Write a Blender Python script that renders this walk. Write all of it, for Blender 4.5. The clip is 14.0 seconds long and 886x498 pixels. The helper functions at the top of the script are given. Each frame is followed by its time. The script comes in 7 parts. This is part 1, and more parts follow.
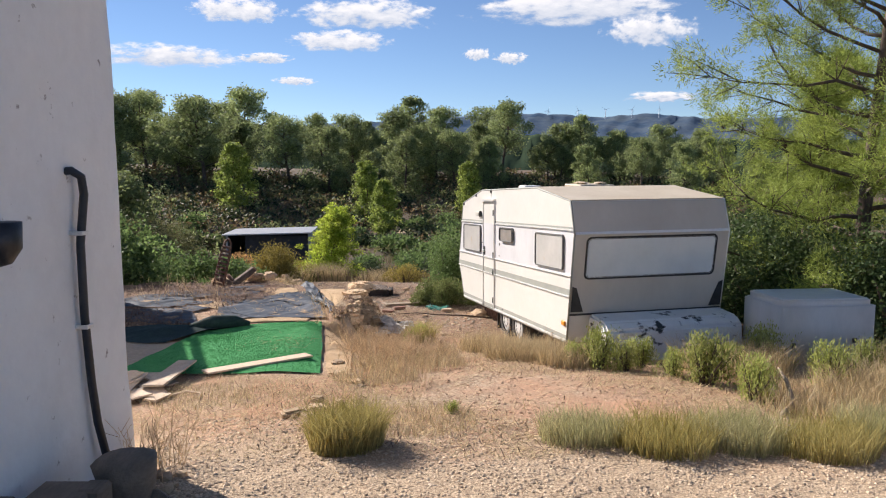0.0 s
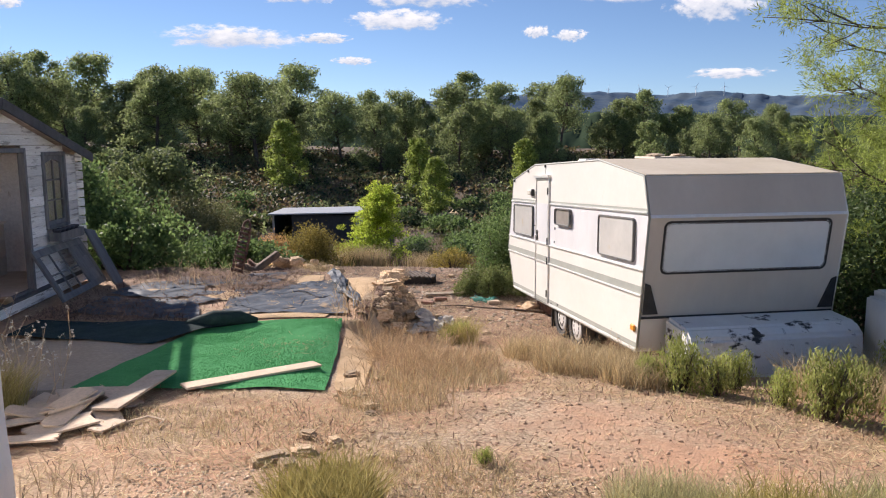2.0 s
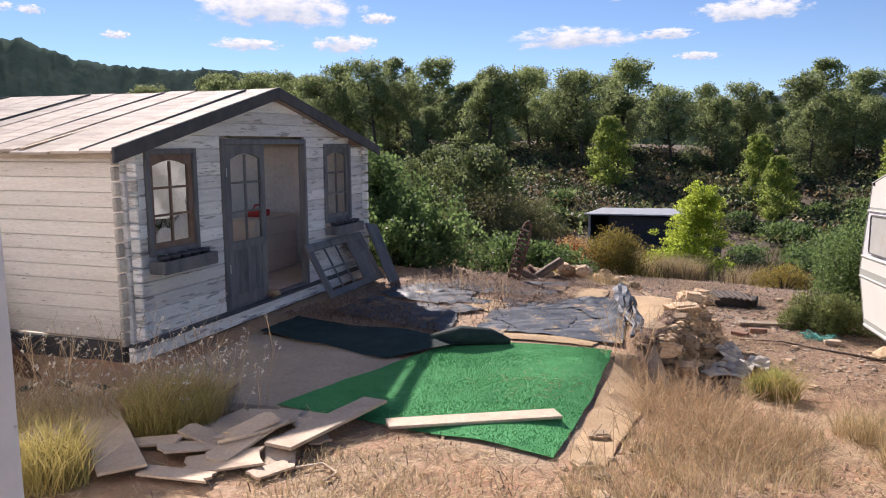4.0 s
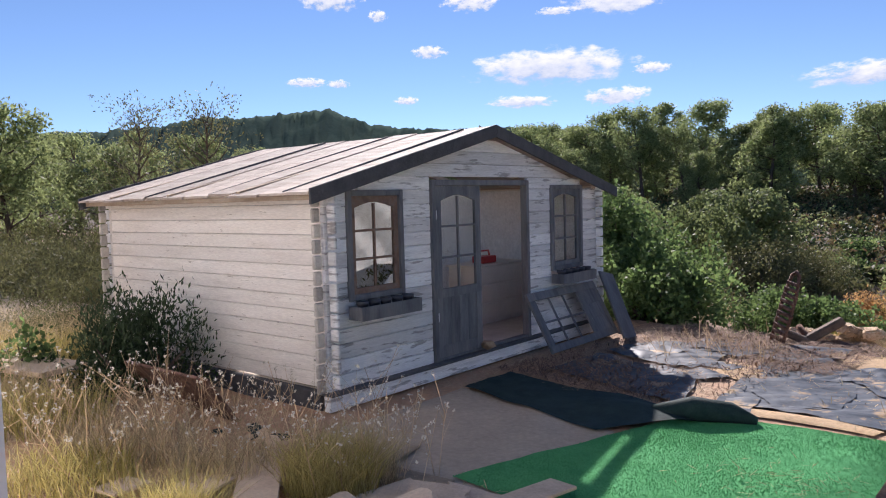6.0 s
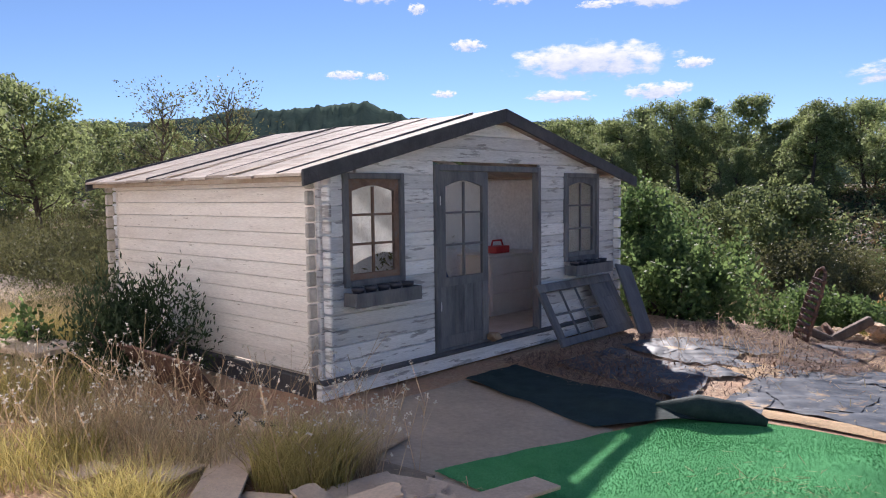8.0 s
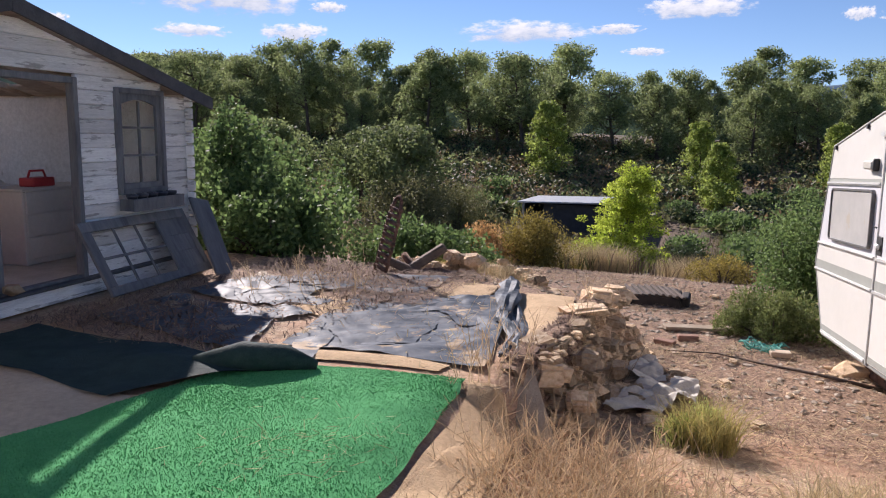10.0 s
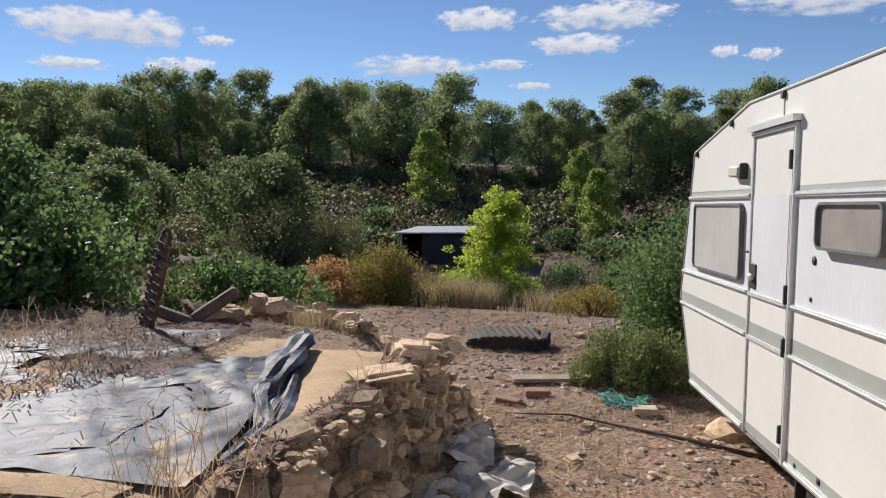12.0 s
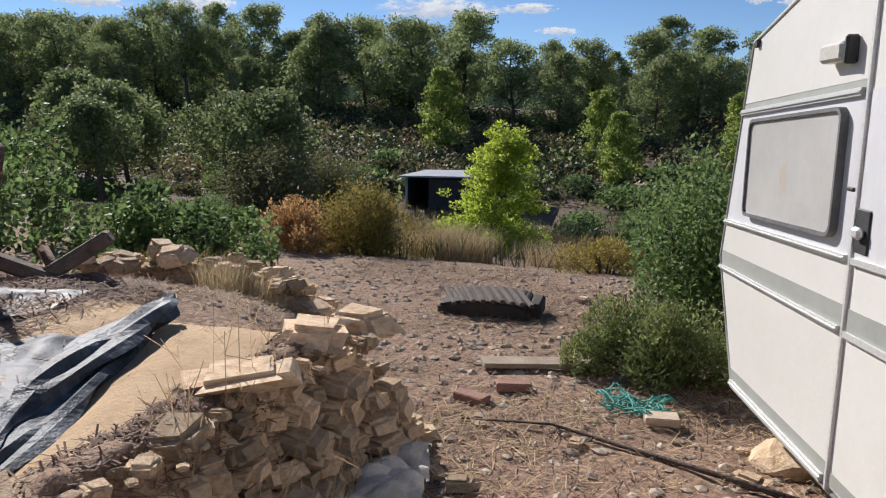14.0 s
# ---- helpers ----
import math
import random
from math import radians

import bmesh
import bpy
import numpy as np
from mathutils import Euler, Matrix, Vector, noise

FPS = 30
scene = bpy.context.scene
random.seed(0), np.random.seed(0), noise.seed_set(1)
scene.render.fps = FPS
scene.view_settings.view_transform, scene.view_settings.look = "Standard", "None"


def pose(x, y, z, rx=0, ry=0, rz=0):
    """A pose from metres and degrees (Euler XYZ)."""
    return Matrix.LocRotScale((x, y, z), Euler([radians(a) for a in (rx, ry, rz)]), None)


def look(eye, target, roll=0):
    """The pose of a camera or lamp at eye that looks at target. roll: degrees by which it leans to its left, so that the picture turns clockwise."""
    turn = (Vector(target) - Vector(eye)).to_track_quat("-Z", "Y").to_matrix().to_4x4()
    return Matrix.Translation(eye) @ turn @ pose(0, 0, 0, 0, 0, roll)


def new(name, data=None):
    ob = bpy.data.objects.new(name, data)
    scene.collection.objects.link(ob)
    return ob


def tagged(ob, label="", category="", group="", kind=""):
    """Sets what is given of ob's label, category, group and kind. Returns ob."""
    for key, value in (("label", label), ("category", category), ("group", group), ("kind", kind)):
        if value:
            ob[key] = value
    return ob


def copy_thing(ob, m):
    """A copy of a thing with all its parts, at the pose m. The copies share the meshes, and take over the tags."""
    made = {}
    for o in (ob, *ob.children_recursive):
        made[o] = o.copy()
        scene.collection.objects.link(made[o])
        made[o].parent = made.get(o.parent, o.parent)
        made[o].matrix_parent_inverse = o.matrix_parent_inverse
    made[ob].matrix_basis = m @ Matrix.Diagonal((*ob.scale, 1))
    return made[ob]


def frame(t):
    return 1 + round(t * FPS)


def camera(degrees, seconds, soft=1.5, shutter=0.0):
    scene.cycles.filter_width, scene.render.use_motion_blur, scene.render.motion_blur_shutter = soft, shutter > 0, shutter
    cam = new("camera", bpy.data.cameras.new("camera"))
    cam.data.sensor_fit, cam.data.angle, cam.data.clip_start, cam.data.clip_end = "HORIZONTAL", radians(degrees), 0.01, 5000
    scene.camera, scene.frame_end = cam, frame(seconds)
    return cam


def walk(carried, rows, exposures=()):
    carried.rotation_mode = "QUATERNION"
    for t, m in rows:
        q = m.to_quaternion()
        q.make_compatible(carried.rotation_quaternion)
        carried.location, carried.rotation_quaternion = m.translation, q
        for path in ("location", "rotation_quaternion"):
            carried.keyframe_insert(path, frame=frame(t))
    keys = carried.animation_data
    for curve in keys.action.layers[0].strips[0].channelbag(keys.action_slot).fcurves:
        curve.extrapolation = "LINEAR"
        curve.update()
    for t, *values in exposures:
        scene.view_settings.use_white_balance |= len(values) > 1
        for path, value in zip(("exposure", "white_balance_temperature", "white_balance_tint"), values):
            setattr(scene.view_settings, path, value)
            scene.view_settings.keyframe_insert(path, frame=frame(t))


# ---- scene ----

cam = camera(61.2, 14.0, soft=1.1)
PATH = [
    (0, pose(0.020, 0.933, 1.766, 83.52, 0.17, 0.48)),
    (0.5, pose(0.057, 1.278, 1.752, 83.07, -0.27, -0.58)),
    (1, pose(0.102, 1.684, 1.707, 82.76, 0.08, -2.36)),
    (1.5, pose(0.154, 2.184, 1.661, 82.40, -0.15, -1.39)),
    (2, pose(0.164, 2.668, 1.629, 82.00, 0.27, 4.82)),
    (2.5, pose(0.151, 3.162, 1.602, 82.35, 1.50, 10.18)),
    (3, pose(0.181, 3.623, 1.581, 82.25, 1.26, 17.18)),
    (3.5, pose(0.229, 4.056, 1.537, 82.05, 1.23, 22.26)),
    (4, pose(0.290, 4.431, 1.534, 82.03, 0.28, 29.82)),
    (6.5, pose(0.148, 5.559, 1.373, 86.82, 1.83, 52.60)),
    (7, pose(0.181, 5.616, 1.367, 86.50, 1.48, 54.20)),
    (7.5, pose(0.200, 5.712, 1.344, 86.07, 0.85, 55.09)),
    (8, pose(0.169, 5.851, 1.308, 85.82, 0.68, 52.98)),
    (8.5, pose(0.105, 6.100, 1.329, 84.77, 0.94, 46.98)),
    (9, pose(0.058, 6.412, 1.246, 83.32, 0.68, 39.01)),
    (11.5, pose(0.227, 8.420, 0.984, 82.19, -1.17, 17.30)),
    (12, pose(0.246, 8.973, 0.924, 83.91, 0.22, 18.14)),
    (12.5, pose(0.230, 9.454, 0.865, 82.15, -0.16, 17.05)),
    (13, pose(0.199, 9.920, 0.786, 81.72, -0.86, 15.76)),
    (13.5, pose(0.180, 10.377, 0.721, 80.75, -1.42, 15.77)),
    (14, pose(0.131, 10.866, 0.659, 79.86, -0.78, 19.81)),
]
EXPOSURES = [(0, 0.98, 6500, 15), (4, 1.0, 6450, 20), (6.5, 1.03, 6130, 20), (8, 1.05, 6150, 20), (9, 1.12, 6250, 25), (11.5, 0.62, 6220, 13), (14, 0.66, 6090, 13)]
walk(cam, PATH, EXPOSURES)

# ---- light: low sun ahead on the left, clear sky ----
SUN_AZ, SUN_EL = 50.5, 31.5      # degrees left of +y, degrees up
world = bpy.data.worlds.new("sky")
scene.world = world
world.use_nodes = True
wn = world.node_tree.nodes
sky = wn.new("ShaderNodeTexSky")
sky.sky_type, sky.sun_disc = 'NISHITA', False
sky.sun_elevation, sky.sun_rotation = radians(SUN_EL), radians(360 - SUN_AZ)
sky.air_density, sky.dust_density, sky.ozone_density, sky.altitude = 1.0, 0.0, 4.0, 2500
wn["Background"].inputs["Strength"].default_value = 0.058
world.node_tree.links.new(sky.outputs[0], wn["Background"].inputs["Color"])
sun = new("sun", bpy.data.lights.new("sun", 'SUN'))
sun.data.energy, sun.data.angle, sun.data.color = 4.1, radians(0.6), (1.0, 0.93, 0.83)
_a, _e = radians(SUN_AZ), radians(SUN_EL)
SUN_DIR = Vector((-math.sin(_a) * math.cos(_e), math.cos(_a) * math.cos(_e), math.sin(_e)))
sun.matrix_world = look(SUN_DIR * 50, (0, 0, 0))
rng = np.random.default_rng(7)


# ---- materials ----
def mat(name, cols, scale=6.0, rough=0.8, bump=0.25, bscale=60.0, metal=0.0, stretch=(1, 1, 1), vary=0.0, island=0.0,
        translucent=None, spots=None, contrast=(0.3, 0.7), grain=0.28):
    """Noise between the colours at one scale, grain at a finer one, fine relief; spots: (colour, scale, threshold, stretch)."""
    m = bpy.data.materials.new(name)
    m.use_nodes = True
    nt = m.node_tree
    N, L = nt.nodes.new, nt.links.new
    bsdf = nt.nodes["Principled BSDF"]
    tc, info, add = N("ShaderNodeTexCoord"), N("ShaderNodeObjectInfo"), N("ShaderNodeVectorMath")
    mulr = N("ShaderNodeMath")
    mulr.operation, mulr.inputs[1].default_value = 'MULTIPLY', 37.0
    L(info.outputs["Random"], mulr.inputs[0])
    L(tc.outputs["Object"], add.inputs[0])
    L(mulr.outputs[0], add.inputs[1])
    mp = N("ShaderNodeMapping")
    mp.inputs["Scale"].default_value = stretch
    L(add.outputs[0], mp.inputs["Vector"])

    def tex(sc, detail=5.0, vec=mp):
        n = N("ShaderNodeTexNoise")
        n.inputs["Scale"].default_value, n.inputs["Detail"].default_value, n.inputs["Roughness"].default_value = sc, detail, 0.62
        L(vec.outputs[0], n.inputs["Vector"])
        return n.outputs["Fac"]

    ramp = N("ShaderNodeValToRGB")
    el = ramp.color_ramp.elements
    while len(el) < len(cols):
        el.new(0.5)
    for i, c in enumerate(cols):
        el[i].position = contrast[0] + (contrast[1] - contrast[0]) * i / max(1, len(cols) - 1)
        el[i].color = (*c, 1)
    L(tex(scale), ramp.inputs[0])
    col = ramp.outputs[0]

    def value(col, fac, lo, hi):
        mr, hsv = N("ShaderNodeMapRange"), N("ShaderNodeHueSaturation")
        mr.inputs["To Min"].default_value, mr.inputs["To Max"].default_value = lo, hi
        L(fac, mr.inputs["Value"])
        L(mr.outputs[0], hsv.inputs["Value"])
        L(col, hsv.inputs["Color"])
        return hsv.outputs[0]

    col = value(col, tex(scale * 9, 3.0), 1 - grain, 1 + grain)
    if spots:
        sp = N("ShaderNodeMapping")
        sp.inputs["Scale"].default_value = spots[3]
        L(add.outputs[0], sp.inputs["Vector"])
        mr, mx = N("ShaderNodeMapRange"), N("ShaderNodeMixRGB")
        mr.inputs["From Min"].default_value, mr.inputs["From Max"].default_value = spots[2], spots[2] + 0.06
        L(tex(spots[1], 6.0, sp), mr.inputs["Value"])
        L(mr.outputs[0], mx.inputs["Fac"])
        L(col, mx.inputs["Color1"])
        mx.inputs["Color2"].default_value = (*spots[0], 1)
        col = mx.outputs[0]
    if vary:
        col = value(col, info.outputs["Random"], 1 - vary, 1 + vary)
    if island:
        geo = N("ShaderNodeNewGeometry")
        col = value(col, geo.outputs["Random Per Island"], 1 - island, 1 + island)
    L(col, bsdf.inputs["Base Color"])
    bsdf.inputs["Roughness"].default_value, bsdf.inputs["Metallic"].default_value = rough, metal
    if rough >= 0.99:
        bsdf.inputs["Specular IOR Level"].default_value = 0.0
    if bump:
        b = N("ShaderNodeBump")
        b.inputs["Strength"].default_value, b.inputs["Distance"].default_value = bump, 0.02
        L(tex(bscale, 4.0), b.inputs["Height"])
        L(b.outputs[0], bsdf.inputs["Normal"])
    if translucent:
        tr, ms = N("ShaderNodeBsdfTranslucent"), N("ShaderNodeMixShader")
        ms.inputs[0].default_value = translucent
        L(col, tr.inputs["Color"])
        L(bsdf.outputs[0], ms.inputs[1])
        L(tr.outputs[0], ms.inputs[2])
        L(ms.outputs[0], nt.nodes["Material Output"].inputs["Surface"])
        bsdf.inputs["Specular IOR Level"].default_value = 0.25
    return m


def glass(name, tint=(0.9, 0.95, 0.95)):
    m = bpy.data.materials.new(name)
    m.use_nodes = True
    b = m.node_tree.nodes["Principled BSDF"]
    b.inputs["Base Color"].default_value = (*tint, 1)
    b.inputs["Roughness"].default_value, b.inputs["Transmission Weight"].default_value, b.inputs["IOR"].default_value = 0.03, 1.0, 1.1
    return m


WHITEWOOD = mat("weathered_white_paint", [(0.66, 0.65, 0.63), (0.82, 0.81, 0.79), (0.87, 0.86, 0.83)], 5, 0.75, 0.5, 30,
                stretch=(0.35, 0.35, 4), vary=0.2, spots=((0.40, 0.385, 0.37), 4, 0.56, (0.7, 0.7, 5)))
SIDEWOOD = mat("cream_paint_on_logs", [(0.74, 0.68, 0.60), (0.84, 0.78, 0.70), (0.88, 0.83, 0.75)], 4, 0.75, 0.4, 30,
               stretch=(0.4, 0.4, 4), vary=0.06, spots=((0.36, 0.29, 0.22), 9, 0.64, (0.6, 0.6, 5)))
ENDWOOD = mat("log_end_grain", [(0.45, 0.40, 0.34), (0.62, 0.57, 0.50)], 20, 0.85, 0.5, 60, vary=0.2)
GREYWOOD = mat("weathered_grey_stain", [(0.085, 0.09, 0.10), (0.15, 0.155, 0.165), (0.21, 0.205, 0.20)], 9, 0.8, 0.5, 50,
               stretch=(1, 1, 0.2), vary=0.12)
BROWNWOOD = mat("worn_brown_stain", [(0.14, 0.085, 0.06), (0.22, 0.14, 0.10), (0.20, 0.17, 0.15)], 9, 0.75, 0.4, 50)
DARKWOOD = mat("dark_fascia_wood", [(0.06, 0.06, 0.065), (0.10, 0.10, 0.105)], 8, 0.85, 0.5, 40, vary=0.15)
ROOFWOOD = mat("sunbleached_roof_boards", [(0.30, 0.23, 0.18), (0.46, 0.38, 0.31), (0.55, 0.48, 0.40)], 3, 0.8, 0.5, 40,
               stretch=(3, 0.5, 1), vary=0.18)
RAWBOARD = mat("raw_particle_board", [(0.56, 0.42, 0.30), (0.70, 0.555, 0.41)], 5, 0.8, 0.3, 90, vary=0.1)
OLDPLANK = mat("old_split_plank", [(0.34, 0.25, 0.17), (0.50, 0.40, 0.29)], 7, 0.85, 0.5, 50, vary=0.2)
CREAM = mat("aged_cream_gelcoat", grain=0.04, cols=[(0.69, 0.675, 0.62), (0.74, 0.725, 0.675)], scale=1.5, rough=0.42, bump=0.05, bscale=30,
            spots=((0.62, 0.57, 0.47), 3, 0.66, (1, 1, 0.4)))
ALU = mat("dull_aluminium_panel", grain=0.06, cols=[(0.60, 0.60, 0.61), (0.68, 0.68, 0.69)], scale=2.5, rough=0.5, bump=0.08, bscale=25, stretch=(1, 1, 0.4))
FRONTGREY = mat("grey_beige_front", grain=0.05, cols=[(0.46, 0.43, 0.38), (0.54, 0.51, 0.45)], scale=1.6, rough=0.6, bump=0.06, bscale=30, stretch=(1, 1, 0.5))
ROOFTAN = mat("dusty_tan_roof", grain=0.1, cols=[(0.50, 0.43, 0.33), (0.58, 0.51, 0.41)], scale=2, rough=0.75, bump=0.1, bscale=30)
STRIPE = mat("grey_green_stripe", grain=0.06, cols=[(0.30, 0.31, 0.28), (0.36, 0.37, 0.33)], scale=5, rough=0.6, bump=0.05)
MOULD = mat("aluminium_moulding", [(0.66, 0.66, 0.64), (0.76, 0.76, 0.73)], 10, 0.4, 0.05, metal=0.35)
RUBBER = mat("black_rubber", [(0.02, 0.02, 0.02), (0.04, 0.04, 0.04)], 10, 0.6, 0.1)
ACRYL = mat("milky_acrylic_pane", grain=0.05, cols=[(0.50, 0.49, 0.47), (0.60, 0.59, 0.56)], scale=3, rough=0.16, bump=0.0,
            spots=((0.55, 0.50, 0.42), 4, 0.62, (1, 1, 1)))
TINTED = mat("brown_tinted_acrylic", grain=0.05, cols=[(0.26, 0.24, 0.22), (0.36, 0.33, 0.30)], scale=4, rough=0.2, bump=0.0)
CURTAIN = mat("pale_screen_behind_pane", grain=0.04, cols=[(0.56, 0.64, 0.68), (0.68, 0.75, 0.78)], scale=1.5, rough=0.18, bump=0.05, bscale=4)
PEELED = mat("peeling_white_paint", grain=0.08, cols=[(0.74, 0.73, 0.70), (0.81, 0.80, 0.77)], scale=3, rough=0.6, bump=0.2, bscale=40,
             spots=((0.03, 0.03, 0.03), 4, 0.56, (1, 1, 1.6)))
PLASTER = mat("white_lime_plaster", grain=0.05, cols=[(0.74, 0.735, 0.73), (0.81, 0.805, 0.80), (0.84, 0.835, 0.82)], scale=1.2, rough=0.9, bump=0.5, bscale=14,
              spots=((0.33, 0.30, 0.28), 9, 0.655, (1, 1, 1)))
BLACKPIPE = mat("black_plastic_pipe", [(0.015, 0.015, 0.018), (0.03, 0.03, 0.035)], 12, 0.45, 0.1)
SANDM = mat("ochre_sand", [(0.50, 0.34, 0.19), (0.62, 0.44, 0.26)], 4, 0.95, 0.6, 80)
TURF = mat("green_artificial_turf", [(0.08, 0.32, 0.12), (0.115, 0.40, 0.16)], 6, 0.9, 0.3, 200, island=0.06)
TURFBACK = mat("black_turf_backing", [(0.02, 0.036, 0.036), (0.04, 0.062, 0.06)], 8, 0.7, 0.3, 60)
BEIGEMAT = mat("beige_dusty_mat", [(0.42, 0.335, 0.25), (0.50, 0.40, 0.30)], 2.5, 0.95, 0.4, 90)
PLASTIC = mat("grey_plastic_sheet", [(0.062, 0.074, 0.092), (0.10, 0.115, 0.135), (0.17, 0.175, 0.185)], 2.2, 0.56, 0.3, 9,
              spots=((0.40, 0.29, 0.18), 2.6, 0.575, (1, 1, 1)))
STONE = mat("ochre_limestone", [(0.44, 0.285, 0.165), (0.62, 0.45, 0.285), (0.70, 0.565, 0.40)], 7, 0.92, 0.7, 35, vary=0.4)
PEBBLE = mat("pale_pebbles", [(0.46, 0.345, 0.235), (0.64, 0.51, 0.37)], 3, 0.9, 0.2, 60, island=0.45)
RUST = mat("rusty_iron", [(0.05, 0.03, 0.025), (0.16, 0.08, 0.05), (0.24, 0.16, 0.12)], 14, 0.85, 0.5, 60)
BARK = mat("pine_bark", [(0.07, 0.05, 0.04), (0.16, 0.12, 0.09)], 12, 0.95, 0.8, 40, stretch=(1, 1, 0.3))
STRAW = mat("dry_straw", [(0.47, 0.37, 0.21), (0.62, 0.51, 0.33)], 3, 0.9, 0, island=0.35, translucent=0.25)
DEADSTALK = mat("dead_grey_stalks", [(0.44, 0.31, 0.19), (0.60, 0.455, 0.29)], 3, 0.9, 0, island=0.35, translucent=0.25)
TUFTM = mat("yellow_green_grass", [(0.36, 0.31, 0.10), (0.52, 0.44, 0.19)], 2, 0.85, 0, island=0.35, translucent=0.35)


def leafmat(name, a, b, t=0.4):
    return mat(name, [a, b], 1.1, 0.6, 0, island=0.4, vary=0.15, translucent=t)


PINE = leafmat("pine_needles", (0.19, 0.235, 0.10), (0.33, 0.38, 0.16), 0.52)
PINEBRIGHT = leafmat("bright_pine_needles", (0.21, 0.27, 0.06), (0.35, 0.41, 0.10), 0.5)
CAROB = leafmat("carob_leaves", (0.10, 0.16, 0.055), (0.20, 0.28, 0.095), 0.48)
YELLOWGREEN = leafmat("yellow_green_leaves", (0.33, 0.42, 0.05), (0.46, 0.53, 0.09), 0.6)
OLIVE = leafmat("dull_olive_leaves", (0.11, 0.115, 0.05), (0.20, 0.195, 0.085), 0.35)
ROSEMARY = leafmat("dark_shrub_leaves", (0.035, 0.058, 0.026), (0.075, 0.105, 0.045), 0.3)
BRONZE = leafmat("bronze_shrub_leaves", (0.27, 0.22, 0.06), (0.42, 0.34, 0.09), 0.4)
ORANGE = leafmat("withered_orange_leaves", (0.55, 0.32, 0.13), (0.70, 0.46, 0.21), 0.4)
PLASTIC.node_tree.nodes["Principled BSDF"].inputs["Specular IOR Level"].default_value = 0.10
for _m in (TURF, TURFBACK, STRAW, DEADSTALK, TUFTM):
    _m.node_tree.nodes["Principled BSDF"].inputs["Specular IOR Level"].default_value = 0.08
WHITEFLOWER = mat("white_seed_heads", [(0.6, 0.55, 0.45), (0.75, 0.7, 0.6)], 5, 0.9, 0)


# ---- building helpers ----
def finish(name, bm, material):
    me = bpy.data.meshes.new(name)
    bm.to_mesh(me)
    bm.free()
    me.materials.append(material)
    return me


def part(name, bm, material, parent, label=""):
    me = bm if isinstance(bm, bpy.types.Mesh) else finish(name, bm, material)
    ob = new(name, me)
    ob.parent = parent
    return tagged(ob, label)


def thing(name, label, category, m=None, group="", kind=""):
    ob = new(name)
    if m is not None:
        ob.matrix_world = m
    return tagged(ob, label, category, group, kind)


def single(name, bm, material, label, category, m=None, group="", kind=""):
    me = bm if isinstance(bm, bpy.types.Mesh) else finish(name, bm, material)
    ob = new(name, me)
    if m is not None:
        ob.matrix_world = m
    return tagged(ob, label, category, group, kind)


def box(lo, hi, bev=0.004, bm=None, m=None):
    bm2 = bmesh.new()
    bmesh.ops.create_cube(bm2, size=1)
    s = [b - a for a, b in zip(lo, hi)]
    for v in bm2.verts:
        v.co = Vector([(a + b) / 2 + c * d for a, b, c, d in zip(lo, hi, v.co, s)])
    if bev:
        bmesh.ops.bevel(bm2, geom=bm2.edges[:], offset=min(bev, 0.45 * min(abs(x) for x in s)), segments=1, affect='EDGES')
    if m is not None:
        bm2.transform(m)
    return join(bm, bm2)


def join(bm, bm2):
    if bm is None:
        return bm2
    me = bpy.data.meshes.new("tmp")
    bm2.to_mesh(me)
    bm.from_mesh(me)
    bpy.data.meshes.remove(me)
    bm2.free()
    return bm


def solid(prof, y0, y1, bev=0.0, bm=None):
    """A profile in (x, z), pushed from y0 to y1."""
    b2 = bmesh.new()
    a = [b2.verts.new((u, y0, z)) for u, z in prof]
    b = [b2.verts.new((u, y1, z)) for u, z in prof]
    n = len(prof)
    b2.faces.new(a), b2.faces.new(b[::-1])
    for i in range(n):
        b2.faces.new((a[i], b[i], b[(i + 1) % n], a[(i + 1) % n]))
    bmesh.ops.recalc_face_normals(b2, faces=b2.faces)
    if bev:
        bmesh.ops.bevel(b2, geom=b2.edges[:], offset=bev, segments=2, affect='EDGES')
    return join(bm, b2)


def rounded(x0, x1, z0, z1, r, n=5):
    out = []
    for cx, cz, a0 in ((x1 - r, z1 - r, 0), (x0 + r, z1 - r, 90), (x0 + r, z0 + r, 180), (x1 - r, z0 + r, 270)):
        for i in range(n + 1):
            a = radians(a0 + 90 * i / n)
            out.append((cx + r * math.cos(a), cz + r * math.sin(a)))
    return out


def ring(outer, inner, y0, y1):
    """A frame between two outlines with as many points."""
    bm = bmesh.new()
    n = len(outer)
    vs = [[bm.verts.new((u, y, z)) for u, z in prof] for y in (y0, y1) for prof in (outer, inner)]
    o0, i0, o1, i1 = vs
    for k in range(n):
        j = (k + 1) % n
        for q in ((o0[k], o0[j], i0[j], i0[k]), (o1[k], i1[k], i1[j], o1[j]), (o0[k], o1[k], o1[j], o0[j]), (i0[k], i0[j], i1[j], i1[k])):
            bm.faces.new(q)
    bmesh.ops.recalc_face_normals(bm, faces=bm.faces)
    return bm


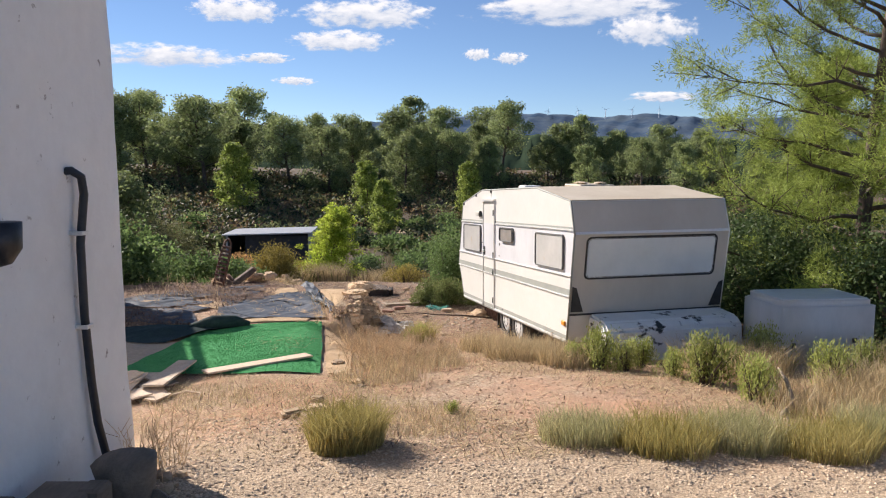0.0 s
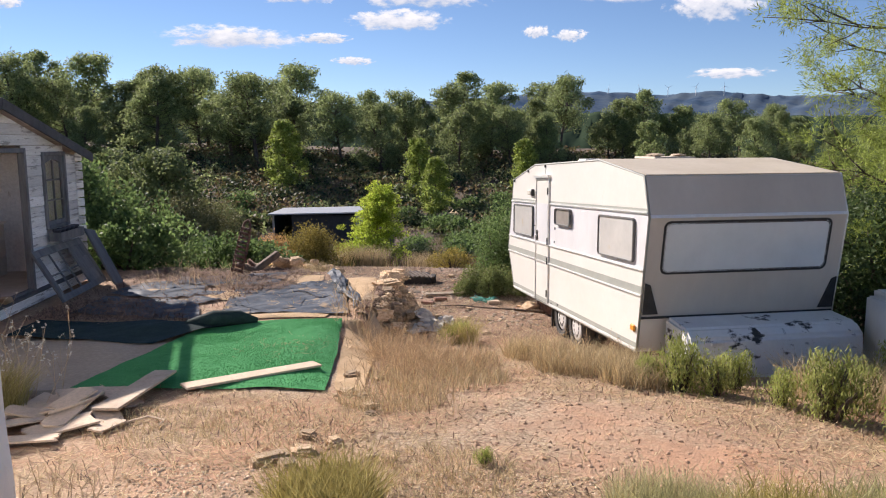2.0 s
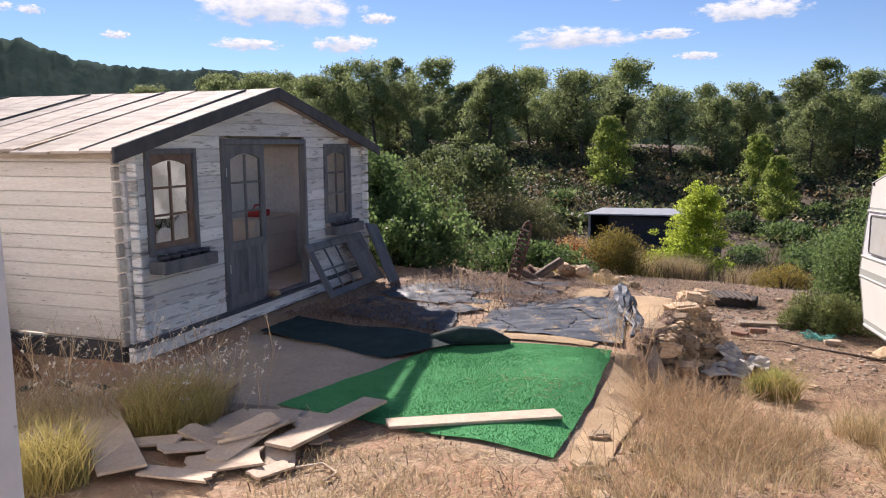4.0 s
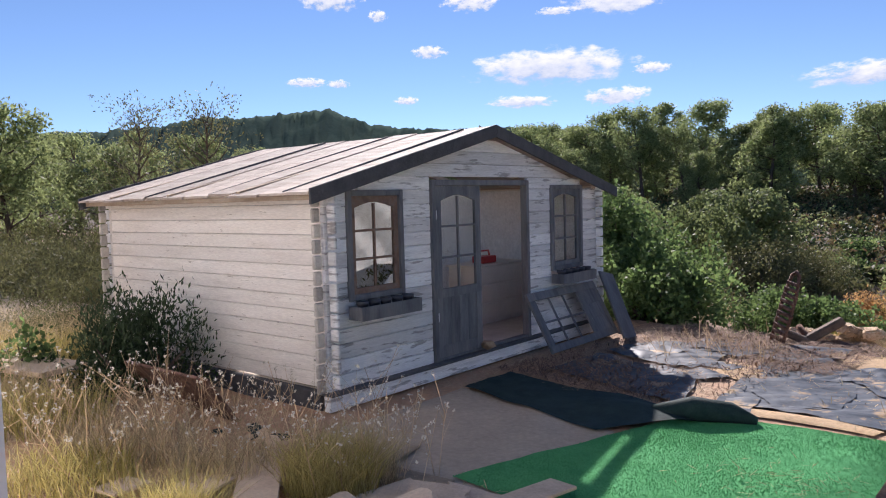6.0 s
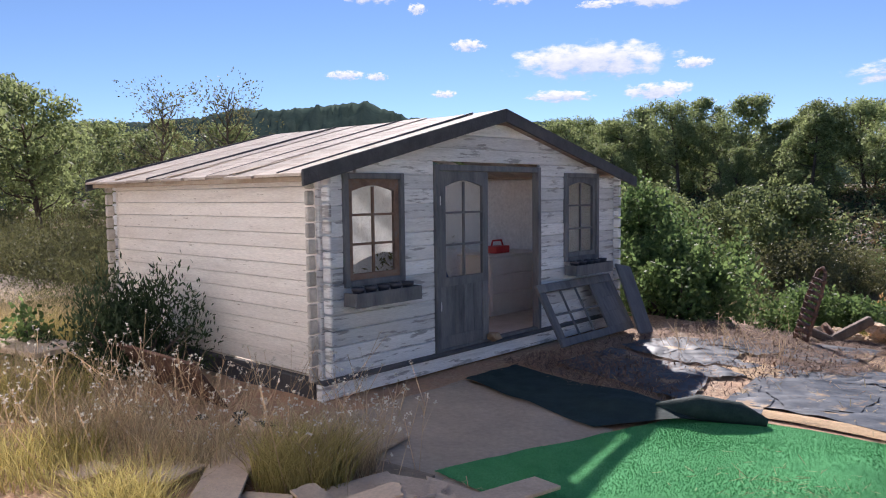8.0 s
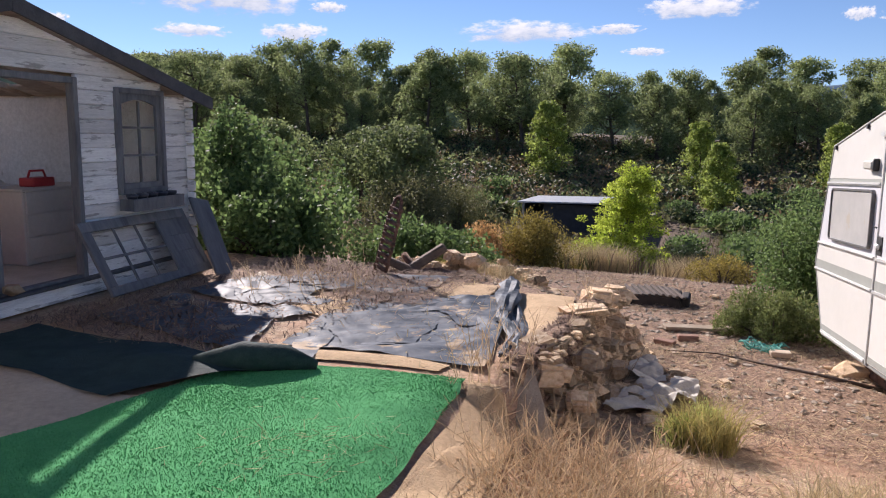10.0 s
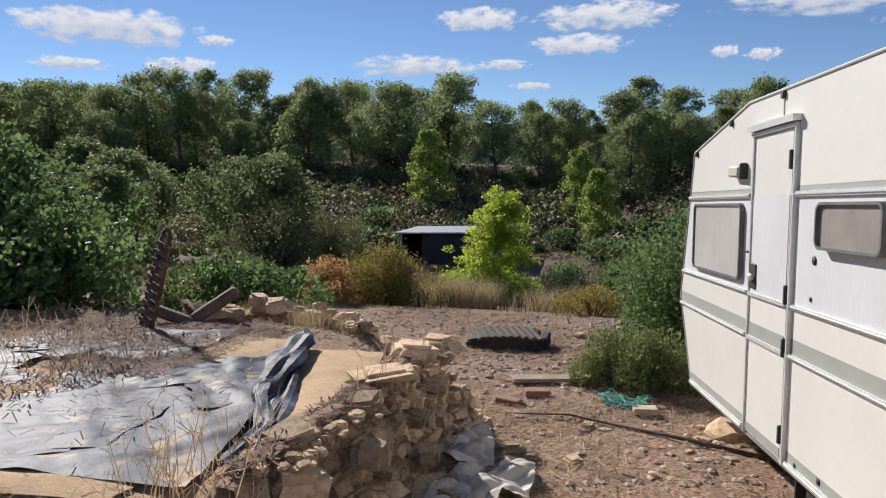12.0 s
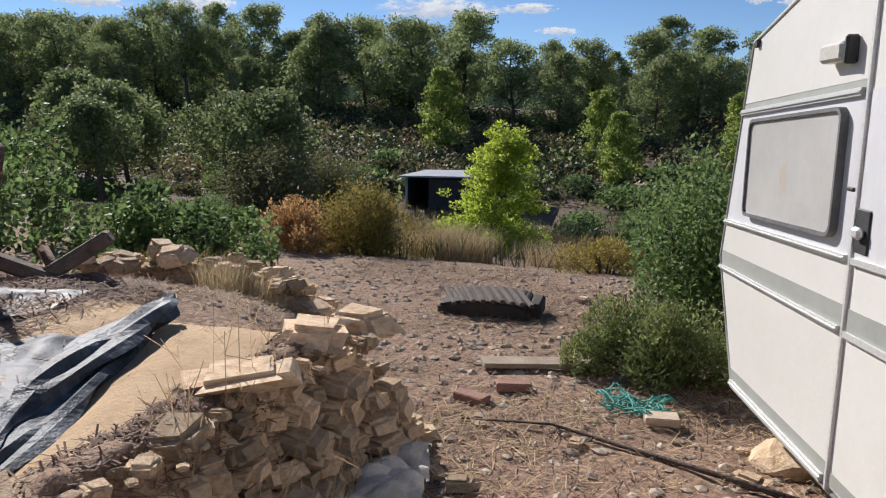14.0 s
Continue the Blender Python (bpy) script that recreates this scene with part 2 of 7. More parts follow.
def tube(points, radii, seg=8, bm=None):
    bm2 = bmesh.new()
    pts = [Vector(p) for p in points]
    rows = []
    for i, p in enumerate(pts):
        d = (pts[min(i + 1, len(pts) - 1)] - pts[max(i - 1, 0)]).normalized()
        a = d.orthogonal().normalized() if i == 0 else (a - d * a.dot(d)).normalized()
        b = d.cross(a)
        r = radii[i] if hasattr(radii, "__len__") else radii
        rows.append([bm2.verts.new(p + (a * math.cos(t) + b * math.sin(t)) * r) for t in [2 * math.pi * k / seg for k in range(seg)]])
    for r0, r1 in zip(rows, rows[1:]):
        for k in range(seg):
            bm2.faces.new((r0[k], r0[(k + 1) % seg], r1[(k + 1) % seg], r1[k]))
    bm2.faces.new(rows[0][::-1]), bm2.faces.new(rows[-1])
    for f in bm2.faces:
        f.smooth = True
    return join(bm, bm2)


def polymesh(name, verts, faces, material, smooth=False):
    me = bpy.data.meshes.new(name)
    me.from_pydata(np.asarray(verts).tolist(), [], faces.tolist() if hasattr(faces, "tolist") else faces)
    me.materials.append(material)
    if smooth:
        me.shade_smooth()
    return me


def leaves(name, centres, length, width, material, r, out=None):
    """Small pointed leaves at the centres, turned at random, or along `out` where given."""
    n = len(centres)
    d = r.normal(size=(n, 3))
    if out is not None:
        d = d * 0.55 + out
    d /= np.linalg.norm(d, axis=1)[:, None] + 1e-9
    e = np.cross(d, r.normal(size=(n, 3)))
    e /= np.linalg.norm(e, axis=1)[:, None] + 1e-9
    L = (length * r.uniform(0.6, 1.3, n))[:, None]
    W = (width * r.uniform(0.7, 1.3, n))[:, None]
    v = np.stack([centres - d * L * 0.5, centres + e * W * 0.5, centres + d * L * 0.5, centres - e * W * 0.5], 1).reshape(-1, 3)
    f = np.arange(4 * n).reshape(n, 4)
    return polymesh(name, v, f, material)


def blades(name, base, height, lean, width, material, r, curve=0.6):
    """Upright grass blades: two quads and a tip each."""
    n = len(base)
    a = r.uniform(0, 2 * np.pi, n)
    ln = np.stack([np.cos(a), np.sin(a), np.zeros(n)], 1) * (lean * r.uniform(0.2, 1.6, n))[:, None]
    h = (height * r.uniform(0.55, 1.25, n))[:, None]
    s = np.stack([-np.sin(a), np.cos(a), np.zeros(n)], 1) * (width / 2)
    b = r.uniform(0, 2 * np.pi, n)
    s = np.stack([np.cos(b), np.sin(b), np.zeros(n)], 1) * (width / 2)
    up = np.array([0, 0, 1.0])
    p1 = base + up * h * 0.5 + ln * h * 0.3
    p2 = base + up * h * 0.85 + ln * h * (0.3 + curve)
    v = np.stack([base - s, base + s, p1 + s * 0.8, p1 - s * 0.8, p2], 1).reshape(-1, 3)
    i = np.arange(n) * 5
    f = [list(q) for q in np.stack([i, i + 1, i + 2, i + 3], 1).tolist()] + np.stack([i + 3, i + 2, i + 4], 1).tolist()
    return polymesh(name, v, f, material)


def rock(r, size, flat=0.7, sub=1):
    bm = bmesh.new()
    bmesh.ops.create_icosphere(bm, subdivisions=sub, radius=1)
    o = Vector(r.uniform(-50, 50, 3))
    for v in bm.verts:
        v.co *= 0.75 + 0.5 * noise.noise(v.co * 1.1 + o) + 0.15 * noise.noise(v.co * 3 + o)
        v.co = Vector((v.co.x * size[0], v.co.y * size[1], v.co.z * size[2] * flat))
    return bm


# ---- ground ----
def sm(a, b, v):
    t = np.clip((v - a) / (b - a), 0, 1)
    return t * t * (3 - 2 * t)


def wave(x, y, f, s):
    return (np.sin(x * f + s) * np.cos(y * f * 1.13 + 2 * s) + np.sin((x + y) * f * 0.7 + 3 * s) * 0.7 + np.cos((x - 1.4 * y) * f * 1.9 + s) * 0.35) / 2


def gz(x, y):
    """Height of the ground: a slope down to a level track, a raised terrace on its left, a hollow and a wooded rise behind."""
    x, y = np.asarray(x, float), np.asarray(y, float)
    path = np.interp(y, [-30, 0, 8.5, 10.2, 12, 16, 19.5, 26, 34, 40, 50, 60, 70, 90, 200, 4000],
                     [1.0, 0.24, -0.44, -0.66, -0.95, -1.08, -1.2, -2.2, -3.1, -2.9, -1.6, -0.2, 0.8, 1.0, -3, -60])
    left = np.interp(x, [-60, -30, -16, -9], [1.2, 0.8, 0.3, 0.0])
    path = path + left * sm(2, 8, y)
    right = sm(12, 45, x) * sm(35, 60, y) * -2.2
    path = path + right
    terr = np.interp(y, [5.5, 8.0, 14.6, 16.0, 18], [-0.22, -0.45, -0.45, -0.75, -1.15])
    edge = -1.42 + 0.03 * np.sin(y * 2.1)
    k = sm(edge + 0.05, edge - 0.12, x) * sm(-16, -11, x)
    k = np.where(y < 11.2, sm(-1.0, -2.0, x) * sm(-16, -11, x), k)
    k = k * sm(np.interp(x, [-3.2, -2.0], [19, 14.9]), np.interp(x, [-3.2, -2.0], [14.6, 13.9]), y)
    z = path * (1 - k) + np.maximum(terr, path) * k
    near = sm(40, 20, np.hypot(x, y - 8))
    return z + (0.022 * wave(x, y, 3.1, 0.4) + 0.014 * wave(x, y, 8.3, 1.7)) * near * np.where(k > 0.5, 0.6, 1.0) + 0.12 * wave(x, y, 0.31, 2.0) * (1 - near)


def gz1(x, y):
    return float(gz(x, y))


def grid_mesh(name, xs, ys, fz, material, smooth=True):
    X, Y = np.meshgrid(xs, ys)
    v = np.stack([X.ravel(), Y.ravel(), fz(X, Y).ravel()], 1)
    nx, ny = len(xs), len(ys)
    i = np.arange(nx * ny).reshape(ny, nx)
    f = np.stack([i[:-1, :-1].ravel(), i[:-1, 1:].ravel(), i[1:, 1:].ravel(), i[1:, :-1].ravel()], 1)
    return polymesh(name, v, f, material, smooth)


def axis_lines(a, b, step, far):
    lo, s, v = [], step, a
    while v > -far:
        s *= 1.22
        v -= s
        lo.append(v)
    s, v, hi = step, b, []
    while v < far:
        hi.append(v)
        s *= 1.22
        v += s
    return np.array(lo[::-1] + list(np.arange(a, b - 1e-6, step)) + hi)


def ground_material():
    m = bpy.data.materials.new("dry_earth")
    m.use_nodes = True
    nt = m.node_tree
    N, L = nt.nodes.new, nt.links.new
    bsdf = nt.nodes["Principled BSDF"]
    tc = N("ShaderNodeTexCoord")

    def tex(sc, detail=6.0, rough=0.65):
        n = N("ShaderNodeTexNoise")
        n.inputs["Scale"].default_value, n.inputs["Detail"].default_value, n.inputs["Roughness"].default_value = sc, detail, rough
        L(tc.outputs["Object"], n.inputs["Vector"])
        return n.outputs["Fac"]

    def mix(fac, a, b):
        mx = N("ShaderNodeMixRGB")
        L(fac, mx.inputs["Fac"])
        for i, c in ((1, a), (2, b)):
            if isinstance(c, tuple):
                mx.inputs[i].default_value = (*c, 1)
            else:
                L(c, mx.inputs[i])
        return mx.outputs[0]

    def rangef(v, a, b):
        mr = N("ShaderNodeMapRange")
        mr.inputs["From Min"].default_value, mr.inputs["From Max"].default_value = a, b
        L(v, mr.inputs["Value"])
        return mr.outputs[0]

    sep = N("ShaderNodeSeparateXYZ")
    L(tc.outputs["Object"], sep.inputs[0])
    earth = mix(rangef(tex(1.3), 0.35, 0.65), (0.57, 0.33, 0.20), (0.47, 0.29, 0.185))
    litter = mix(rangef(tex(34, 3), 0.4, 0.6), (0.34, 0.235, 0.155), (0.57, 0.44, 0.30))
    c = mix(rangef(tex(0.9), 0.42, 0.62), earth, litter)
    wob = N("ShaderNodeMath")
    wob.operation = 'MULTIPLY_ADD'
    L(tex(0.8), wob.inputs[0])
    wob.inputs[1].default_value = 3.0
    L(sep.outputs["Y"], wob.inputs[2])
    gravel = mix(rangef(tex(55, 2), 0.35, 0.65), (0.32, 0.225, 0.145), (0.66, 0.51, 0.35))
    c = mix(rangef(wob.outputs[0], 8.4, 7.0), c, gravel)
    dark = mix(rangef(tex(28, 4), 0.38, 0.62), (0.17, 0.105, 0.07), (0.43, 0.28, 0.18))
    c = mix(rangef(wob.outputs[0], 13.2, 15.0), c, dark)
    far = mix(rangef(tex(0.5), 0.4, 0.65), (0.15, 0.095, 0.06), (0.085, 0.072, 0.042))
    c = mix(rangef(wob.outputs[0], 20.5, 23.5), c, far)
    bright = N("ShaderNodeHueSaturation")
    mr = N("ShaderNodeMapRange")
    mr.inputs["To Min"].default_value, mr.inputs["To Max"].default_value = 0.65, 1.35
    L(tex(18, 5, 0.7), mr.inputs["Value"])
    L(mr.outputs[0], bright.inputs["Value"])
    L(c, bright.inputs["Color"])
    L(bright.outputs[0], bsdf.inputs["Base Color"])
    bsdf.inputs["Roughness"].default_value = 0.95
    b = N("ShaderNodeBump")
    b.inputs["Strength"].default_value, b.inputs["Distance"].default_value = 0.7, 0.03
    L(tex(45, 6, 0.7), b.inputs["Height"])
    L(b.outputs[0], bsdf.inputs["Normal"])
    return m


GROUNDM = ground_material()
single("ground", grid_mesh("ground", axis_lines(-11, 8, 0.1, 4000), axis_lines(-1, 20, 0.1, 4000), gz, GROUNDM), None,
       "dry reddish earth with straw, gravel and loose stones", "ground", kind="structure")

# ---- the log cabin ----
CAB = Matrix.Translation((-5.4697, 8.7899, 0)) @ Matrix.Rotation(radians(100.51), 4, 'Z')
cabin = thing("log_cabin", "weathered white log cabin with low gabled roof and grey window frames", "cabin", CAB)
W, D, Z0, ZE, ZR, XR = 4.9, 3.85, -0.27, 1.50, 2.12, 2.38
LOGH, T = 0.136, 0.045
holes = [(0.27, 0.99, 0.50, 1.50), (1.42, 3.19, -0.30, 1.60), (3.70, 4.46, 0.47, 1.54)]
r = np.random.default_rng(11)


def roof_z(x):
    return ZE + (ZR - ZE) * (x / XR if x < XR else (W - x) / (W - XR))


wall_front = part("front_wall", solid([(-0.0, Z0), (0.02, Z0), (0.02, Z0 + 0.02), (0, Z0 + 0.02)], 0.01, 0.03), WHITEWOOD, cabin, "bare grey weathered white logs")
wall_side = part("side_wall", box((0.0, 0.1, Z0), (0.02, 0.12, Z0 + 0.02), 0), SIDEWOOD, cabin, "cream painted logs")
wall_back = part("back_wall", box((0.1, D - 0.04, Z0), (0.12, D - 0.02, Z0 + 0.02), 0), SIDEWOOD, cabin)
n_rows = 17
for i in range(n_rows):
    z0, z1 = Z0 + i * LOGH, Z0 + (i + 1) * LOGH - 0.004
    zm = (z0 + z1) / 2
    lo_x, hi_x = -0.0, W
    if z1 > ZE:
        g = (z1 - 0.02 - ZE) / (ZR - ZE)
        if g >= 0.97:
            continue
        lo_x, hi_x = max(0, g * XR), min(W, W - g * (W - XR))
    spans = [(lo_x, hi_x)]
    for a, b, c, d in holes:
        if c < zm < d:
            spans = [s for x0, x1 in spans for s in ((x0, min(x1, a)), (max(x0, b), x1)) if s[1] - s[0] > 0.03]
    for x0, x1 in spans:
        j = r.uniform(-0.003, 0.003)
        if z1 > ZE:     # gable logs are cut along the slope
            s0, s1 = max(0.0, (z0 + 0.03 - ZE) / (ZR - ZE)), (z1 + 0.03 - ZE) / (ZR - ZE)
            cut = [(s0 * XR, z0), (W - s0 * (W - XR), z0), (W - s1 * (W - XR), z1), (s1 * XR, z1)] if not (s0 == 0 and s1 < 0) else None
            if len(spans) == 1:
                part("log", solid(cut, j, T + j, 0.006), WHITEWOOD, wall_front)
                continue
            x0, x1 = (x0, x1)
        part("log", box((x0 + 0.001, j, z0), (x1 - 0.001, T + j, z1), 0.008), WHITEWOOD, wall_front)
    for x0, x1 in ([(lo_x + 0.02, 2.3), (3.7, hi_x - 0.02)] if 0.45 < zm < 1.4 else [(lo_x + 0.02, hi_x - 0.02)]):   # unseen back opening, added to let light into the cabin
        part("log", box((x0, D - T, z0), (x1, D, z1), 0.006), SIDEWOOD, wall_back)
    if z1 < ZE + 0.02:
        for x in (0.02, W - T - 0.02):
            j = r.uniform(-0.003, 0.003)
            part("log", box((x + j, 0.05, z0 + 0.03), (x + T + j, D - 0.05, z1 + 0.03), 0.004), SIDEWOOD, wall_side)
        # crossed log ends at the corners
        for x, y in ((-0.11, 0.0), (W + 0.02, 0.0), (-0.11, D - T), (W + 0.02, D - T)):
            part("log_end", box((x, y + 0.004, z0 + 0.004), (x + 0.09 + r.uniform(-0.008, 0.008), y + T, z1 - 0.006), 0.012), ENDWOOD, wall_front if y < 1 else wall_back)
        for x, y in ((0.02, -0.11), (W - T - 0.02, -0.11), (0.02, D + 0.005), (W - T - 0.02, D + 0.005)):
            part("log_end", box((x + 0.003, y + 0.002, z0 + 0.034), (x + T, y + 0.1, z1 + 0.022), 0.012), WHITEWOOD, wall_side)
# sill board in front and the plinth under the walls
part("plinth", box((-0.05, -0.06, -0.43), (W + 0.05, 0.02, -0.285), 0.01), WHITEWOOD, cabin, "loose grey white sill board")
part("sill_beam", box((-0.05, -0.10, -0.288), (W + 0.05, 0.045, -0.262), 0.006), DARKWOOD, cabin)
part("plinth", box((-0.02, 0.1, -0.62), (0.06, D, -0.27), 0.01), DARKWOOD, cabin)
DUSTFLOOR = mat("pale_dusty_floor_boards", [(0.52, 0.45, 0.38), (0.64, 0.57, 0.50)], 5, 0.85, 0.3, 40)
part("floor", box((0.05, 0.04, -0.30), (W - 0.05, D - 0.05, -0.262), 0.004), DUSTFLOOR, cabin, "dusty board floor")
INNER = mat("pale_inner_lining", [(0.80, 0.785, 0.76), (0.86, 0.85, 0.83)], 3, 0.85, 0.2, 30, spots=((0.60, 0.56, 0.52), 4, 0.64, (1, 1, 0.5)))
for x0, x1, z0, z1 in ((0.12, 2.3, -0.262, 1.45), (3.7, W - 0.12, -0.262, 1.45), (2.3, 3.7, -0.262, 0.5)):
    part("inner_lining", box((x0, D - 0.075, z0), (x1, D - 0.05, z1), 0.003), INNER, cabin, "pale inner wall")
part("inner_lining", box((W - 0.12, 0.06, -0.262), (W - 0.075, D - 0.08, 1.5), 0.003), INNER, cabin)
# roof
for side in (0, 1):
    n, y = 0, -0.12
    while y < D + 0.1:
        w = r.uniform(0.30, 0.46)
        y1 = min(y + w, D + 0.14)
        lift = r.uniform(0, 0.012)
        if side == 0:
            a, b = (-0.24 + r.uniform(-0.04, 0.03), XR + 0.01)
            prof = [(a, ZE + (ZR - ZE) * (a / XR) + 0.03 + lift), (b, ZR + 0.035 + lift), (b, ZR + 0.057 + lift), (a, ZE + (ZR - ZE) * (a / XR) + 0.052 + lift)]
            part("roof_board", solid(prof, y + 0.004, y1 - 0.004), ROOFWOOD, cabin)
            if n in (1, 4, 7):
                h = lift + 0.022
                part("roof_batten", solid([(a + 0.02, prof[3][1]), (b - 0.1, prof[2][1] - 0.02), (b - 0.1, prof[2][1] + 0.0), (a + 0.02, prof[3][1] + 0.018)], y - 0.008, y + 0.010), DARKWOOD, cabin)
        else:
            a, b = XR, W + 0.28

            def strip(p, q, ya, yb):
                s = (ZE - ZR) / (W - XR)
                zp, zq = ZR + s * (p - XR) + 0.03, ZR + s * (q - XR) + 0.03
                part("roof_board", solid([(p, zp), (q, zq), (q, zq + 0.022), (p, zp + 0.022)], ya, yb), ROOFWOOD, cabin)
            if n == 0:      # one front board has a piece missing over the door
                strip(a, XR + 0.52, y + 0.004, y1 - 0.004), strip(XR + 1.32, b, y + 0.004, y1 - 0.004)
                strip(XR + 0.52, XR + 1.32, y + 0.135, y1 - 0.004)
            elif y > 1.8 and y1 < D:      # unseen slope left open here to let sun brighten the inside
                strip(XR + 2.15, b, y + 0.004, y1 - 0.004), strip(a, XR + 0.12, y + 0.004, y1 - 0.004)
            else:
                strip(a, b, y + 0.004, y1 - 0.004)
        y, n = y1, n + 1
for y in (-0.16, D + 0.13):
    part("barge_board", solid([(-0.26, ZE - 0.115), (XR, ZR - 0.06), (XR, ZR + 0.075), (-0.26, ZE + 0.02)], y, y + 0.03, 0.004), DARKWOOD, cabin, "dark grey barge board")
    part("barge_board", solid([(W + 0.3, ZE - 0.125), (XR + 0.003, ZR - 0.06), (XR + 0.003, ZR + 0.075), (W + 0.3, ZE + 0.01)], y, y + 0.03, 0.004), DARKWOOD, cabin, "dark grey barge board")
part("eaves_board", box((-0.2, -0.1, ZE - 0.075), (-0.175, D + 0.1, ZE - 0.03), 0.004), OLDPLANK, cabin)
for y in (0.9, 2.1, 3.3):
    part("rafter", solid([(-0.2, ZE - 0.04), (XR, ZR - 0.07), (W + 0.2, ZE - 0.04), (W + 0.2, ZE + 0.02), (XR, ZR + 0.02), (-0.2, ZE + 0.02)], y, y + 0.06), OLDPLANK, cabin)
PANE = glass("window_glass")


def sash(parent, x0, x1, z0, z1, y, material, cols=2, rows=3, arch=0.05, bar=0.055, sill=None):
    """A glazed leaf with an arched top: frame, glazing bars and panes."""
    n = 8
    top = [(x1 - bar, z1 - bar - arch)] + [(x1 - bar - (x1 - x0 - 2 * bar) * k / n, z1 - bar - arch + arch * math.sin(math.pi * k / n)) for k in range(1, n)] + [(x0 + bar, z1 - bar - arch)]
    inner = top + [(x0 + bar, z0 + bar), (x1 - bar, z0 + bar)]
    outer = [(x1, z1)] + [(x1 - (x1 - x0) * k / n, z1) for k in range(1, n)] + [(x0, z1), (x0, z0), (x1, z0)]
    leaf = part("sash", ring(outer, inner, y, y + 0.035), material, parent)
    for k in range(1, cols):
        x = x0 + (x1 - x0) * k / cols
        part("glazing_bar", box((x - 0.011, y + 0.004, z0 + bar), (x + 0.011, y + 0.03, z1 - bar - 0.01), 0.002), material, leaf)
    for k in range(1, rows):
        z = z0 + bar + (z1 - z0 - 2 * bar) * k / rows
        part("glazing_bar", box((x0 + bar, y + 0.007, z - 0.011), (x1 - bar, y + 0.028, z + 0.011), 0.002), material, leaf)
    p = part("pane", box((x0 + bar, y + 0.016, z0 + bar), (x1 - bar, y + 0.019, z1 - bar), 0), PANE, leaf)
    p.visible_shadow = False
    return leaf


def casing(parent, x0, x1, z0, z1, w, material, bottom=True):
    for lo, hi in (((x0 - w, -0.03, z0 - w), (x0, 0.06, z1 + w)), ((x1, -0.03, z0 - w), (x1 + w, 0.06, z1 + w)), ((x0, -0.032, z1), (x1, 0.06, z1 + w))):
        part("casing", box(lo, hi, 0.006), material, parent)
    if bottom:
        part("casing", box((x0, -0.034, z0 - w), (x1, 0.06, z0), 0.006), material, parent)


POTM = mat("dark_flower_pot", [(0.03, 0.035, 0.05), (0.06, 0.06, 0.075)], 8, 0.6, 0.1)
for (x0, x1, z0, z1), wood in ((holes[0], BROWNWOOD), (holes[2], GREYWOOD)):
    win = part("window", box((x0 + 0.02, 0.05, z0 + 0.02), (x1 - 0.02, 0.058, z0 + 0.03), 0), GREYWOOD, cabin, "six-pane wooden window with an arched head")
    casing(win, x0 + 0.05, x1 - 0.05, z0 + 0.06, z1 - 0.05, 0.055, GREYWOOD)
    sash(win, x0 + 0.05, x1 - 0.05, z0 + 0.06, z1 - 0.05, 0.0, wood)
    zb = z0 - 0.02
    boxp = thing("window_box", "grey wooden window box with rows of dark pots below the window", "planter", CAB)
    part("bottom_board", box((x0 - 0.03, -0.19, zb - 0.13), (x1 + 0.03, -0.035, zb - 0.115), 0.003), GREYWOOD, boxp)
    part("front_board", box((x0 - 0.04, -0.205, zb - 0.135), (x1 + 0.04, -0.19, zb - 0.01), 0.003), GREYWOOD, boxp)
    for a in (x0 - 0.04, x1 + 0.025):
        part("end_board", box((a, -0.19, zb - 0.13), (a + 0.015, -0.035, zb - 0.01), 0.003), GREYWOOD, boxp)
    for k in range(5):
        x = x0 + 0.06 + k * (x1 - x0 - 0.12) / 4
        bm = tube([(x, -0.112, zb - 0.113), (x, -0.112, zb + 0.0), (x, -0.112, zb + 0.004), (x, -0.112, zb + 0.03)], [0.035, 0.05, 0.058, 0.058], 12)
        single("flower_pot", bm, POTM, "small dark plastic flower pot standing in a window box", "pot", CAB, "pots in the window boxes")
# doorway with one leaf in place
dx0, dx1, dz0, dz1 = holes[1]
doorway = part("doorway", box((dx0 + 0.05, -0.015, -0.262), (dx1 - 0.05, 0.06, -0.235), 0.005), GREYWOOD, cabin, "grey door frame")
casing(doorway, dx0 + 0.06, dx1 - 0.06, dz0 + 0.06, dz1 - 0.06, 0.06, GREYWOOD, False)


def door_leaf(parent, x0, x1, z0, z1, y, glazed=True):
    s = sash(parent, x0, x1, z0 + 0.62, z1, y, GREYWOOD, 2, 3, 0.06, 0.09) if glazed else None
    part("stile", box((x0, y, z0), (x0 + 0.09, y + 0.035, z0 + 0.62), 0.003), GREYWOOD, parent)
    part("stile", box((x1 - 0.09, y, z0), (x1, y + 0.035, z0 + 0.62), 0.003), GREYWOOD, parent)
    part("bottom_rail", box((x0 + 0.09, y + 0.001, z0), (x1 - 0.09, y + 0.034, z0 + 0.12), 0.003), GREYWOOD, parent)
    for k in range(4):
        a = x0 + 0.09 + k * (x1 - x0 - 0.18) / 4
        part("panel_board", box((a, y + 0.01, z0 + 0.12), (a + (x1 - x0 - 0.18) / 4 - 0.002, y + 0.026, z0 + 0.62), 0.003), GREYWOOD, parent)
    return s


leaf = part("door_leaf", box((dx0 + 0.07, -0.02, -0.232), (dx0 + 0.075, -0.01, -0.225), 0), GREYWOOD, cabin, "closed grey half-glazed door leaf")
door_leaf(leaf, dx0 + 0.065, dx0 + 0.82, -0.232, 1.535, -0.012)
